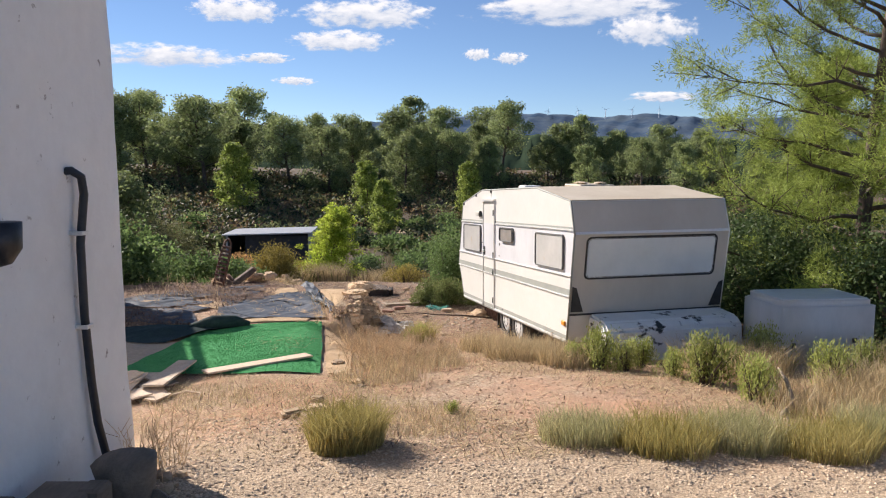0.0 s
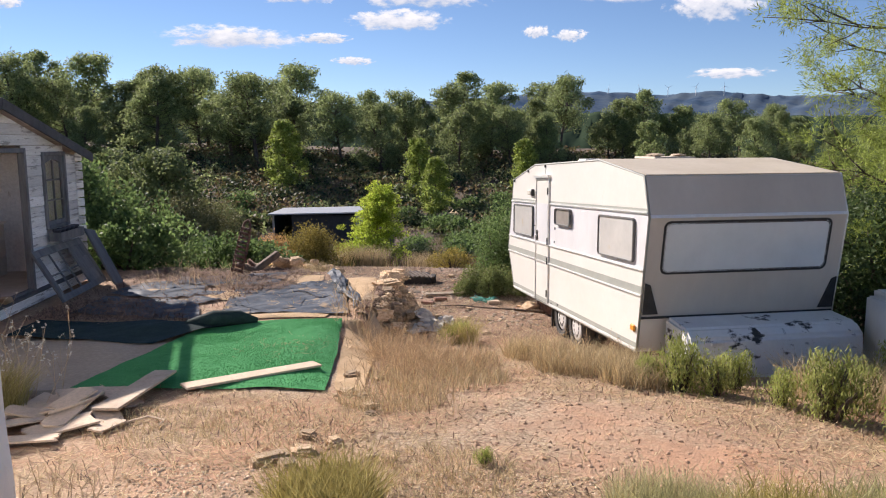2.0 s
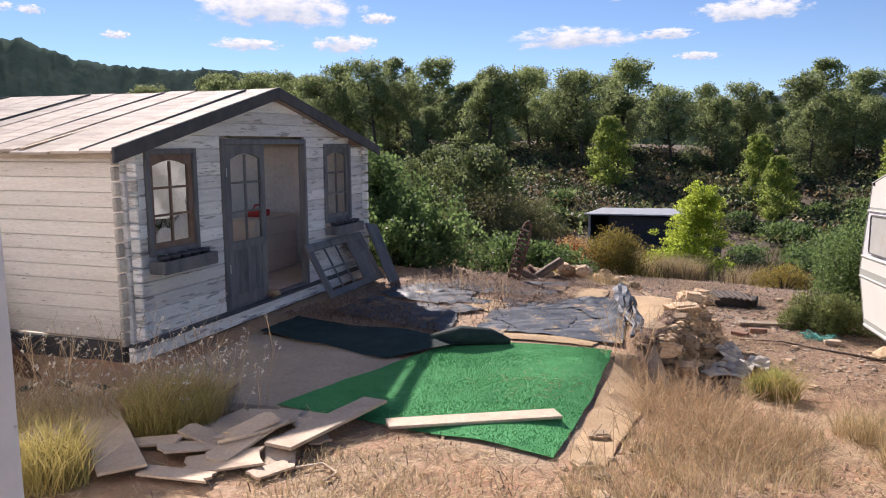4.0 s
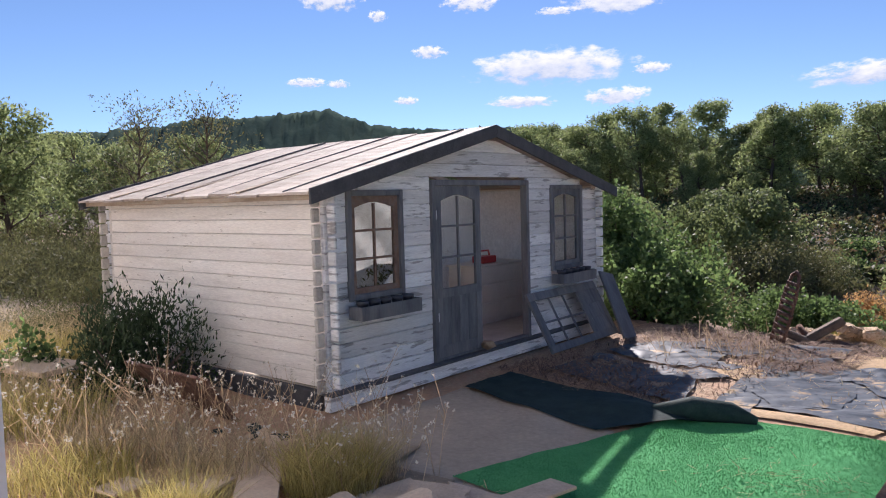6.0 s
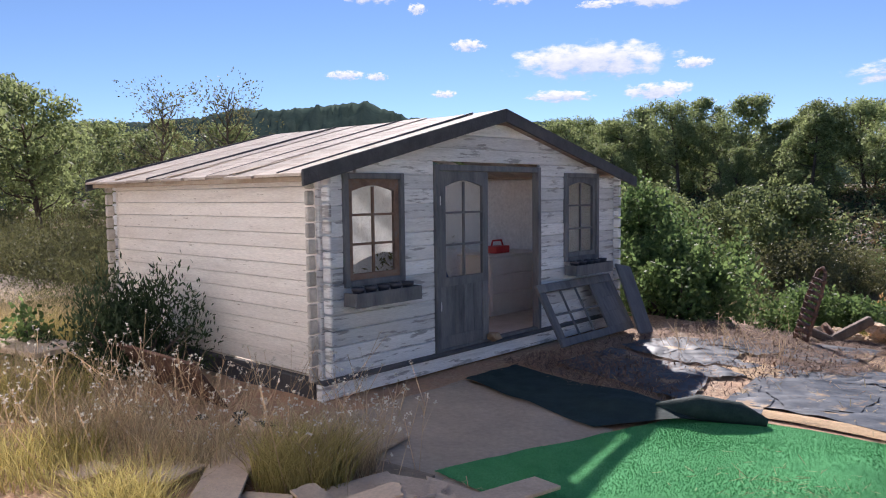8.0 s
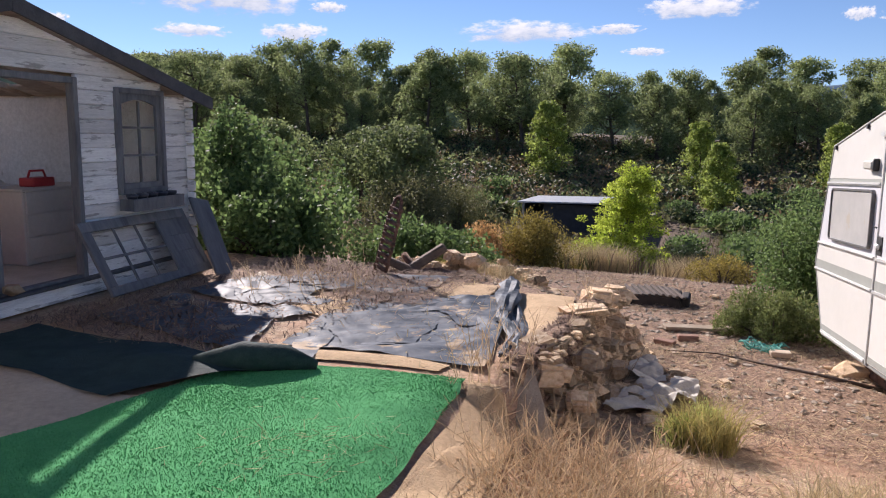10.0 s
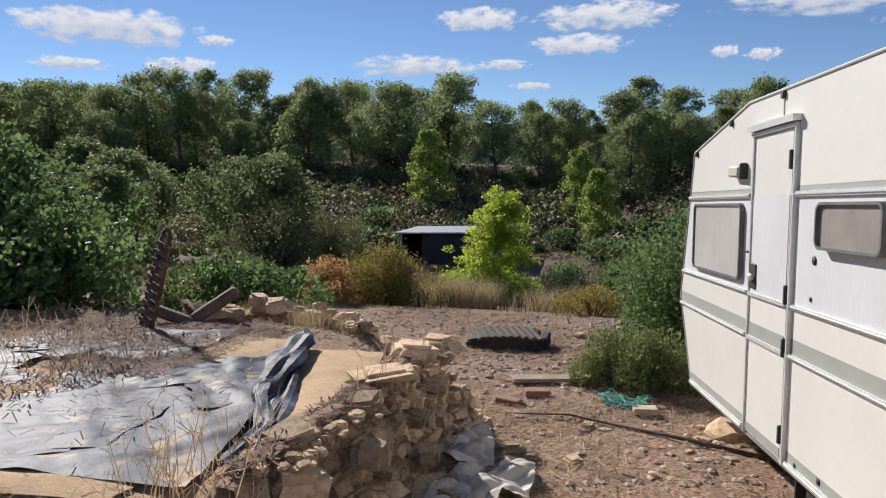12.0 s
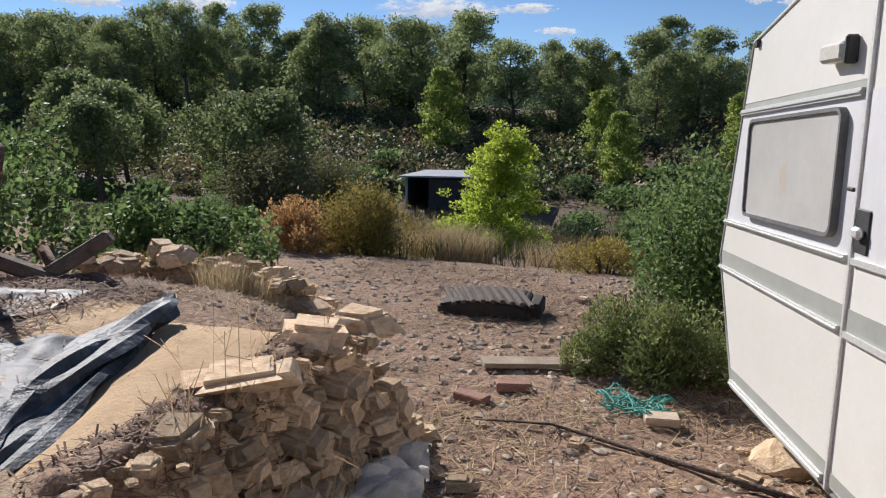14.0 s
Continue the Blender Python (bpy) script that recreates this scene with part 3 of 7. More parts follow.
for z in (0.15, 1.2):
    part("hinge", tube([(dx0 + 0.066, -0.022, z), (dx0 + 0.066, -0.022, z + 0.09)], 0.008), MOULD, leaf)

# the other leaf, off its hinges, leaning on the wall on its side
LEAN = CAB @ Matrix.Translation((3.02, -0.44, -0.40)) @ Matrix.Rotation(radians(-29), 4, 'X')
off = thing("leaning_door", "grey half-glazed door leaf off its hinges, leaning sideways against the cabin", "door", LEAN)
for lo, hi in (((0, 0, 0), (1.62, 0.036, 0.09)), ((0, 0, 0.66), (1.62, 0.036, 0.76)), ((0, 0.001, 0.09), (0.12, 0.035, 0.66)), ((1.08, 0.001, 0.09), (1.17, 0.035, 0.66)), ((1.54, 0.001, 0.09), (1.62, 0.035, 0.66))):
    part("rail", box(lo, hi, 0.004), GREYWOOD, off)
for k in range(3):
    part("panel_board", box((1.17, 0.01, 0.09 + k * 0.19), (1.54, 0.026, 0.278 + k * 0.19), 0.003), GREYWOOD, off)
part("glazing_bar", box((0.12, 0.006, 0.365), (1.08, 0.03, 0.388), 0.002), GREYWOOD, off)
for x in (0.42, 0.74):
    part("glazing_bar", box((x, 0.008, 0.09), (x + 0.022, 0.028, 0.66), 0.002), GREYWOOD, off)
# a wide board leaning beside it
lb = CAB @ Matrix.Translation((4.45, -0.62, -0.43)) @ Matrix.Rotation(radians(-30), 4, 'X') @ Matrix.Rotation(radians(14), 4, 'Y')
single("leaning_board", box((0, 0, 0), (0.32, 0.03, 0.98), 0.005), GREYWOOD, "dark grey board leaning on the cabin corner", "board", lb)

# inside the cabin
REDM = mat("red_plastic", [(0.45, 0.02, 0.025), (0.55, 0.04, 0.04)], 5, 0.4, 0.05)
BLUEM = mat("blue_cloth", [(0.02, 0.04, 0.12), (0.04, 0.07, 0.18)], 5, 0.9, 0.3)
CARD = mat("brown_cardboard", [(0.50, 0.41, 0.32), (0.62, 0.53, 0.43)], 5, 0.9, 0.2)
SHEETC = mat("crumpled_white_sheet", [(0.74, 0.73, 0.72), (0.84, 0.83, 0.82)], 3, 0.55, 0.6, 9)
PALE = mat("pale_chest_board", [(0.66, 0.60, 0.53), (0.75, 0.69, 0.62)], 4, 0.7, 0.2, 40, grain=0.1)
chest = thing("chest_of_drawers", "pale wooden chest standing in the dusty cabin", "chest", CAB)
part("carcass", box((3.45, 0.95, -0.262), (4.55, 1.45, 0.50), 0.01), PALE, chest)
part("top_board", box((3.42, 0.92, 0.50), (4.58, 1.48, 0.525), 0.006), PALE, chest)
for k in range(3):
    part("drawer_front", box((3.48, 0.932, -0.2 + k * 0.235), (4.52, 0.95, 0.02 + k * 0.235), 0.006), PALE, chest)
toy = thing("red_toolbox", "small red plastic box on the chest", "box", CAB)
part("tray", box((3.72, 1.06, 0.525), (4.02, 1.26, 0.62), 0.012), REDM, toy)
part("handle", tube([(3.75, 1.16, 0.62), (3.78, 1.16, 0.69), (3.96, 1.16, 0.69), (3.99, 1.16, 0.62)], 0.013), REDM, toy)


def heap(x0, x1, y0, y1, h, seed):
    def f(X, Y):
        u, v = (X - x0) / (x1 - x0), (Y - y0) / (y1 - y0)
        e = np.clip(4 * u * (1 - u), 0, 1) ** 0.4 * np.clip(4 * v * (1 - v), 0, 1) ** 0.4
        return -0.262 + h * e * (0.8 + 0.25 * wave(X, Y, 7, seed))
    return f


for x0, x1, y0, y1, h, s, m, lab in ((3.2, 4.75, 1.55, 2.8, 1.0, 1.0, SHEETC, "crumpled white dust sheet over stored furniture"), (2.3, 3.15, 1.0, 1.8, 0.80, 2.0, CARD, "pale blanket heaped inside the cabin"), (0.4, 1.5, 0.9, 1.9, 0.62, 4.0, CARD, "heap of cardboard inside the cabin")):
    single("dust_sheet", grid_mesh("heap", np.linspace(x0, x1, 40), np.linspace(y0, y1, 30), heap(x0, x1, y0, y1, h, s), m), None, lab, "heap", CAB)
single("jacket", grid_mesh("jacket", np.linspace(1.75, 2.1, 20), np.linspace(0.3, 0.6, 18), heap(1.75, 2.1, 0.3, 0.6, 0.98, 3.3), BLUEM), None, "dark blue jacket slumped behind the door", "jacket", CAB)
FOIL = mat("backlit_white_sheeting", [(0.70, 0.69, 0.68), (0.84, 0.83, 0.82)], 3, 0.4, 0.6, 9, translucent=0.22)
U, Z = np.meshgrid(np.linspace(0.15, 3.1, 90), np.linspace(0, 1, 40))
top, foot = 1.52 + 0.42 * np.clip(1 - np.abs(U - 2.38) / 2.3, 0, 1), 0.55 + 0.18 * wave(U, U * 0, 3.1, 0.4)
Zs = foot + (top - foot) * Z
Ys = 1.72 + 0.10 * wave(U, Zs, 4.2, 1.0) + 0.035 * wave(U, Zs, 13, 2.0)
cell = np.arange(U.size).reshape(U.shape)
single("hanging_sheet", polymesh("hanging_sheet", np.stack([U.ravel(), Ys.ravel(), Zs.ravel()], 1), np.stack([cell[:-1, :-1].ravel(), cell[:-1, 1:].ravel(), cell[1:, 1:].ravel(), cell[1:, :-1].ravel()], 1), FOIL, True), None,
       "torn crumpled white sheeting hanging from the cabin roof", "sheet", CAB)

single("red_bundle", grid_mesh("red_bundle", np.linspace(2.0, 2.26, 18), np.linspace(0.34, 0.6, 18), heap(2.0, 2.26, 0.34, 0.6, 0.92, 1.3), REDM), None, "red cloth bundle slumped behind the glazed door", "bundle", CAB)

# ---- the caravan ----
CVM = Matrix.Translation((1.5189, 10.2150, 0)) @ Matrix.Rotation(radians(104.33), 4, 'Z')
caravan = thing("caravan", "old cream touring caravan with grey stripes, parked in weeds", "caravan", CVM)
WD = 2.15          # the near side is y = 0, the far side y = -WD
PROF = [(0.06, -0.50), (-0.14, 0.90), (0.0, 1.305), (1.2, 1.435), (3.78, 1.31), (4.98, 1.035), (5.28, -0.10), (4.88, -0.735)]
TL = -0.05         # fall of the floor line towards the back


def lz(x, z):
    return z + TL * x


def edge_x(z, front):
    """The front or back outline of the side wall at height z."""
    pts = [PROF[0], PROF[1], PROF[2]] if front else [PROF[7], PROF[6], PROF[5]]
    return float(np.interp(z, [p[1] for p in pts], [p[0] for p in pts]))


def band(za, zb, y0, y1, bm=None, x0=None, x1=None):
    """A strip of the side between two levels that follow the caravan's fall."""
    a0 = edge_x(lz(0, za), True) if x0 is None else x0
    b0 = edge_x(lz(0, zb), True) if x0 is None else x0
    a1 = edge_x(lz(5, za), False) if x1 is None else x1
    b1 = edge_x(lz(5, zb), False) if x1 is None else x1
    return solid([(a0, lz(a0, za)), (a1, lz(a1, za)), (b1, lz(b1, zb)), (b0, lz(b0, zb))], y0, y1, 0, bm)


body = part("body", solid(PROF, -0.004, -WD, 0.012), CREAM, caravan)
for k, (a, b, m) in enumerate(((-0.50, -0.40, STRIPE), (-0.40, 0.113, CREAM), (0.113, 0.198, STRIPE), (0.198, 0.36, CREAM), (0.36, 0.93, ALU), (0.945, 0.985, STRIPE))):
    part("side_panel", band(a, b, -0.004, 0.004), m, caravan, {STRIPE: "grey stripe", ALU: "dull aluminium panel", CREAM: ""}[m])
UP = [(edge_x(lz(0, 0.985), True), lz(0, 0.985)), (edge_x(lz(5, 0.985), False), lz(5, 0.985)), (4.975, 1.03), (3.78, 1.303), (1.2, 1.428), (0.006, 1.30)]
part("side_panel", solid(UP, -0.004, 0.004), CREAM, caravan)
for z, h in ((-0.485, 0.03), (0.095, 0.022), (0.355, 0.022), (0.93, 0.028)):
    for x0, x1 in ((None, 3.06), (3.70, None)):
        part("moulding", band(z, z + h, 0.004, 0.018, None, x0, x1), MOULD, caravan, "aluminium moulding")
        part("moulding", band(z + h * 0.35, z + h * 0.6, 0.016, 0.024, None, x0, x1), MOULD, caravan)
# edge trim round the side, roof and seams
trim = [Vector((x, 0, z)) for x, z in PROF]
for y in (0.0, -WD):
    part("edge_trim", tube([(p.x, y, p.z) for p in trim] + [(trim[0].x, y, trim[0].z)], 0.013, 6), STRIPE if y == 0 else MOULD, caravan)
for (x0, z0), (x1, z1), m in ((PROF[2], PROF[3], ROOFTAN), (PROF[3], PROF[4], ROOFTAN), (PROF[4], PROF[5], ROOFTAN)):
    part("roof_panel", solid([(x0, z0 + 0.002), (x1, z1 + 0.002), (x1, z1 + 0.014), (x0, z0 + 0.014)], -0.015, -WD + 0.015), m, caravan, "dusty roof")
part("panel_seam", box((3.235, 0.002, 1.20), (3.247, 0.008, 1.318), 0), STRIPE, caravan)
# front: upper panel, window, lower panel


def front_panel(za, zb, proud, m, ya=-0.012, yb=-WD + 0.012, label=""):
    xa, xb = edge_x(za, True), edge_x(zb, True)
    return part("front_panel", solid([(xa - proud, za), (xb - proud, zb), (xb + 0.003, zb), (xa + 0.003, za)], ya, yb), m, caravan, label)


front_panel(0.93, 1.30, 0.012, FRONTGREY)
front_panel(-0.12, 0.90, 0.008, FRONTGREY)
front_panel(0.90, 0.93, 0.022, MOULD, label="aluminium moulding")
front_panel(-0.14, -0.115, 0.02, RUBBER)
ang = math.atan2(0.20, 1.40)
FW = Matrix.Translation((edge_x(0.60, True) - 0.012, 0, 0.60)) @ Matrix.Rotation(-ang, 4, 'Y') @ Matrix.Rotation(radians(-90), 4, 'Z')


GREYRIM = mat("grey_window_rubber", [(0.10, 0.10, 0.10), (0.17, 0.17, 0.165)], 12, 0.6, 0.1)


def window(parent, outline, y0, depth, pane, m=None, gasket=0.03, label="", rim=RUBBER):
    """A rounded acrylic window: rubber gasket, then the pane, both proud of the wall."""
    x0, x1, z0, z1, rad = outline
    g = ring(rounded(x0, x1, z0, z1, rad), rounded(x0 + gasket, x1 - gasket, z0 + gasket, z1 - gasket, rad * 0.75), y0, y0 + depth)
    p = solid(rounded(x0 + gasket * 0.6, x1 - gasket * 0.6, z0 + gasket * 0.6, z1 - gasket * 0.6, rad * 0.8), y0, y0 + depth * 0.6)
    if m is not None:
        g.transform(m), p.transform(m)
    w = part("window", g, rim, parent, label)
    part("pane", p, pane, w)
    return w


SHEAR = Matrix(((1, 0, 0, 0), (0, 1, 0, 0), (TL, 0, 1, 0), (0, 0, 0, 1)))
window(caravan, (-1.87 - 0.12, -0.19 + 0.03, -0.28, 0.27, 0.07), 0.0, -0.028, CURTAIN, FW @ Matrix.Rotation(radians(180), 4, 'Z'), 0.035, "wide rounded front window with a pale screen behind")
window(caravan, (0.16, 1.14, 0.425, 0.88, 0.05), 0.004, 0.03, ACRYL, SHEAR, 0.015, "milky rounded side window", GREYRIM)
window(caravan, (2.09, 2.70, 0.68, 0.90, 0.05), 0.004, 0.045, TINTED, SHEAR, 0.013, "small tinted window", GREYRIM)
window(caravan, (3.80, 4.87, 0.425, 0.90, 0.05), 0.004, 0.03, ACRYL, SHEAR, 0.015, "milky rear side window", GREYRIM)
# door
door = part("entrance_door", solid([(3.115, lz(3.115, -0.47)), (3.675, lz(3.675, -0.47)), (3.675, lz(3.675, 1.285)), (3.115, lz(3.115, 1.285))], 0.003, 0.014, 0.003), CREAM, caravan, "narrow cream caravan door")
for a, b, m in ((-0.46, -0.41, STRIPE), (0.113, 0.198, STRIPE), (0.36, 0.945, ALU)):
    part("door_panel", band(a, b, 0.014, 0.017, None, 3.130, 3.660), m, door)
for z in (0.095, 0.355):
    part("moulding", band(z, z + 0.022, 0.014, 0.027, None, 3.125, 3.665), MOULD, door)
for x in (3.080, 3.687):
    part("door_trim", band(-0.485, 1.30, 0.004, 0.02, None, x, x + 0.014), RUBBER, door)
    part("door_trim", band(-0.485, 1.30, 0.004, 0.026, None, x - 0.014, x), MOULD, door)
part("rain_gutter", band(1.31, 1.345, 0.004, 0.05, None, 3.045, 3.725), MOULD, door)
part("rain_gutter", band(1.285, 1.305, 0.004, 0.03, None, 3.065, 3.705), MOULD, door)
for z in (1.12, 0.42, 0.14, -0.33):
    part("hinge", box((3.100, 0.012, lz(3.105, z) - 0.05), (3.123, 0.034, lz(3.105, z) + 0.05), 0.004), RUBBER, door)
lock = part("lock_plate", box((3.565, 0.014, lz(3.565, 0.43)), (3.665, 0.024, lz(3.565, 0.58)), 0.012), RUBBER, door, "black lock plate")
part("handle", box((3.585, 0.024, lz(3.565, 0.48)), (3.645, 0.05, lz(3.565, 0.52)), 0.01), MOULD, lock, "chrome handle")
part("catch", box((3.695, 0.02, lz(3.665, 0.60)), (3.745, 0.032, lz(3.665, 0.615)), 0.004), RUBBER, door)
door.location, lock.location = (-0.045, 0, 0.002), (0, 0, -0.035)
lamp = part("awning_lamp", box((3.80, 0.004, lz(3.9, 1.06)), (3.99, 0.06, lz(3.9, 1.13)), 0.012), mat("clouded_lamp_cover", [(0.55, 0.53, 0.46), (0.64, 0.62, 0.55)], 8, 0.35, 0.05), caravan, "clouded outside lamp")
part("lamp_base", box((3.775, 0.004, lz(3.9, 1.05)), (3.80, 0.05, lz(3.9, 1.15)), 0.008), RUBBER, lamp)
for x, z, s in ((2.78, 0.62, 0.022), (2.80, 0.43, 0.012), (2.90, -0.44, 0.012), (2.62, -0.42, 0.018), (0.5, -0.44, 0.012)):
    part("plug_hole", tube([(x, 0.003, lz(x, z)), (x, 0.009, lz(x, z))], s, 10), RUBBER, caravan)
for x in (3.24, 4.1, 4.9):
    z = float(np.interp(x, [1.2, 3.78, 4.98], [1.435, 1.31, 1.035])) - 0.028
    part("rail_clip", box((x - 0.02, 0.003, z - 0.02), (x + 0.02, 0.022, z + 0.02), 0.005), RUBBER, caravan)
ORANGEP = mat("orange_reflector", [(0.75, 0.25, 0.02), (0.85, 0.33, 0.03)], 5, 0.3, 0)
part("side_marker", box((0.08, 0.004, -0.29), (0.18, 0.03, -0.22), 0.012), ORANGEP, caravan, "orange side marker")
for ya, sg in ((-0.02, -1), (-WD + 0.02, 1)):
    bm = bmesh.new()
    tri = [(ya, -0.09), (ya + sg * 0.16, -0.09), (ya + sg * 0.05, 0.22), (ya, 0.24)]
    a, b = ([bm.verts.new((edge_x(z, True) - d, y, z)) for y, z in tri] for d in (0.026, -0.01))
    bm.faces.new(a), bm.faces.new(b[::-1])
    for k in range(4):
        bm.faces.new((a[k], b[k], b[(k + 1) % 4], a[(k + 1) % 4]))
    bmesh.ops.recalc_face_normals(bm, faces=bm.faces)
    part("front_lamp_housing", bm, RUBBER, caravan, "dark wedge-shaped lamp housing")
# gas locker on the drawbar
lock_prof = [(-0.02, -0.12), (-0.42, -0.15), (-0.53, -0.24), (-0.58, -0.74), (-0.02, -0.74)]
locker = part("gas_locker", solid(lock_prof, -0.26, -WD + 0.02, 0.03), PEELED, caravan, "peeling white gas locker")
part("lid_handle", box((-0.555, -0.62, -0.30), (-0.53, -0.48, -0.26), 0.008), MOULD, locker)
part("drawbar", solid([(-0.02, -0.64), (-1.3, -0.70), (-1.3, -0.76), (-0.02, -0.72)], -0.95, -1.15), RUST, caravan, "rusty drawbar")
part("jockey_wheel_post", tube([(-1.15, -1.05, -0.72), (-1.15, -1.05, -0.72 + 0.2)], 0.03), RUST, caravan)
# underside, wheels, vents on the roof
part("chassis", box((0.4, -WD + 0.3, -0.80), (4.6, -0.3, -0.62), 0.01, None, SHEAR), RUST, caravan)
TYRE = mat("dusty_tyre", [(0.03, 0.03, 0.03), (0.07, 0.065, 0.06)], 12, 0.85, 0.3)
RIM = mat("white_wheel_trim", [(0.55, 0.54, 0.52), (0.65, 0.64, 0.62)], 8, 0.5, 0.1)
for x in (2.55, 1.96):
    for y in (-0.03, -WD + 0.21):
        wheel = part("wheel", tube([(x, y - 0.09, -0.70), (x, y - 0.088, -0.70)], 0.1, 20), RIM, caravan)
        bm = bmesh.new()
        sec = [(0.185, 0.0), (0.25, 0.012), (0.285, -0.02), (0.29, -0.08), (0.285, -0.14), (0.25, -0.172), (0.185, -0.16)]
        rows = [[bm.verts.new((x + q * math.cos(a), y + d, -0.70 + q * math.sin(a))) for q, d in sec] for a in [2 * math.pi * k / 28 for k in range(28)]]
        for r0, r1 in zip(rows, rows[1:] + rows[:1]):
            for k in range(len(sec) - 1):
                bm.faces.new((r0[k], r0[k + 1], r1[k + 1], r1[k]))
        bmesh.ops.recalc_face_normals(bm, faces=bm.faces)
        part("tyre", bm, TYRE, wheel)
        bm = tube([(x, y - 0.10, -0.70), (x, y - 0.02, -0.70), (x, y - 0.005, -0.70)], [0.186, 0.186, 0.15], 28)
        part("rim", bm, RIM, wheel)
        for k in range(12):
            a = 2 * math.pi * k / 12
            part("rim_slot", box((x + 0.09 * math.cos(a) - 0.012, y - 0.02, -0.70 + 0.115 * math.sin(a) - 0.02), (x + 0.09 * math.cos(a) + 0.012, y - 0.0005, -0.70 + 0.115 * math.sin(a) + 0.02), 0.003), TYRE, wheel)
part("wheel_arch", box((1.62, -0.3, -0.80), (2.9, -0.004, -0.58), 0.01, None, Matrix.Translation((0, -0.2, 0))), RUBBER, caravan)
part("mud_flap", box((2.93, -0.24, -0.93), (2.95, -0.02, -0.62), 0.003), RUBBER, caravan)
part("roof_vent", box((2.9, -0.75, 1.34), (3.2, -0.45, 1.41), 0.02), CREAM, caravan)
part("roof_hatch", box((1.5, -1.35, 1.42), (2.1, -0.8, 1.46), 0.02), ROOFTAN, caravan)
part("flue", tube([(4.2, -0.4, 1.2), (4.2, -0.4, 1.27), (4.2, -0.4, 1.275), (4.2, -0.4, 1.30)], [0.04, 0.04, 0.06, 0.05], 10), MOULD, caravan)
for k, (x, y) in enumerate(((1.7, -1.2), (1.95, -1.0), (1.75, -0.95))):
    bm = rock(np.random.default_rng(80 + k), (0.22, 0.12, 0.05), 0.5)
    single("debris", bm, OLDPLANK, "bundle of weathered scrap lying on the caravan roof", "scrap", CVM @ Matrix.Translation((x, y, 1.48)))

# ---- white water tank beside the caravan ----
TANKM = mat("chalky_white_plastic", [(0.62, 0.61, 0.58), (0.72, 0.71, 0.68)], 3, 0.6, 0.2, 25, grain=0.06, stretch=(1, 1, 0.4), spots=((0.45, 0.42, 0.38), 4, 0.66, (1, 1, 0.4)))
tz = gz1(4.45, 9.9)
tank = thing("storage_box", "chalky white storage box standing among weeds beside the caravan", "box", Matrix.Translation((4.45, 10.1, tz)) @ Matrix.Rotation(radians(6), 4, 'Z'))
bm = box((-0.62, -0.45, -0.05), (0.62, 0.45, 0.77), 0)
bmesh.ops.bevel(bm, geom=bm.edges[:], offset=0.07, segments=4, affect='EDGES')
for f in bm.faces:
    f.smooth = True
part("shell", bm, TANKM, tank)
part("lid", box((-0.54, -0.36, 0.765), (0.54, 0.36, 0.785), 0.012), TANKM, tank)
part("hinge", box((0.30, -0.458, 0.26), (0.36, -0.445, 0.32), 0.005), RUBBER, tank)
part("latch", box((-0.45, -0.475, 0.20), (-0.41, -0.445, 0.28), 0.005), RUBBER, tank)

# ---- the house whose corner the walk starts beside ----
house = thing("house", "white plastered house with flaking paint at its foot", "house", Matrix.Translation((0, 0, 0)))
HX, HY, HLEAN = -2.115, 5.80, -0.011


def wall_mesh():
    ys, zs = np.linspace(-6, HY, 90), np.linspace(-0.6, 4.2, 50)
    Y, Z = np.meshgrid(ys, zs)
    lean = HLEAN * (Z + 0.3)
    X = HX + lean + 0.012 * wave(Y, Z, 2.2, 0.5) + 0.006 * wave(Y, Z, 7.0, 1.5)
    Ye = Y
    v = np.stack([X.ravel(), Ye.ravel(), Z.ravel()], 1)
    i = np.arange(Y.size).reshape(Y.shape)
    f = np.stack([i[:-1, :-1].ravel(), i[:-1, 1:].ravel(), i[1:, 1:].ravel(), i[1:, :-1].ravel()], 1).tolist()
    # end wall, back and top
    e, t = i[:, -1].tolist(), i[-1, :].tolist()
    n0 = len(v)
    back = [(-8.5, float(a[1]), float(a[2])) for a in v[e]]
    v = np.vstack([v, back])
    for k in range(len(e) - 1):
        f.append([e[k], n0 + k, n0 + k + 1, e[k + 1]])
    n1 = len(v)
    v = np.vstack([v, [(-8.5, -6, 4.2), (-8.5, -6, -0.6)]])
    f.append(t + [n0 + len(e) - 1, n1])
    f.append([n0, n1 + 1, n1] + [n0 + len(e) - 1])
    f.append([int(k) for k in i[::-1, 0]] + [n1 + 1, n1][:1] + [n1])
    return polymesh("wall", v, f, PLASTER, False)


part("wall", wall_mesh(), None, house)
hx = lambda z: HX + HLEAN * (z + 0.3)
part("eaves", box((-8.8, -6.3, 4.2), (hx(4.2) + 0.35, HY + 0.2, 4.32), 0.02), PLASTER, house)
part("roof", box((-8.9, -6.4, 4.32), (hx(4.2) + 0.4, HY + 0.25, 4.44), 0.02), mat("clay_roof", [(0.30, 0.14, 0.08), (0.42, 0.22, 0.13)], 5, 0.9, 0.4, 20), house)
pipe = thing("drain_pipe", "black plastic drain pipe fixed to the white house wall", "pipe")
pts = [(hx(1.73) - 0.03, 5.16, 1.73), (hx(1.73) + 0.035, 5.14, 1.735), (hx(1.7) + 0.06, 5.20, 1.70), (hx(1.6) + 0.06, 5.22, 1.60), (hx(1.3) + 0.045, 5.17, 1.32), (hx(0.9) + 0.045, 5.16, 0.9), (hx(0.5) + 0.045, 5.19, 0.5), (hx(0.25) + 0.05, 5.22, 0.25), (hx(0) + 0.06, 5.28, 0.02), (hx(0) + 0.08, 5.34, -0.14)]
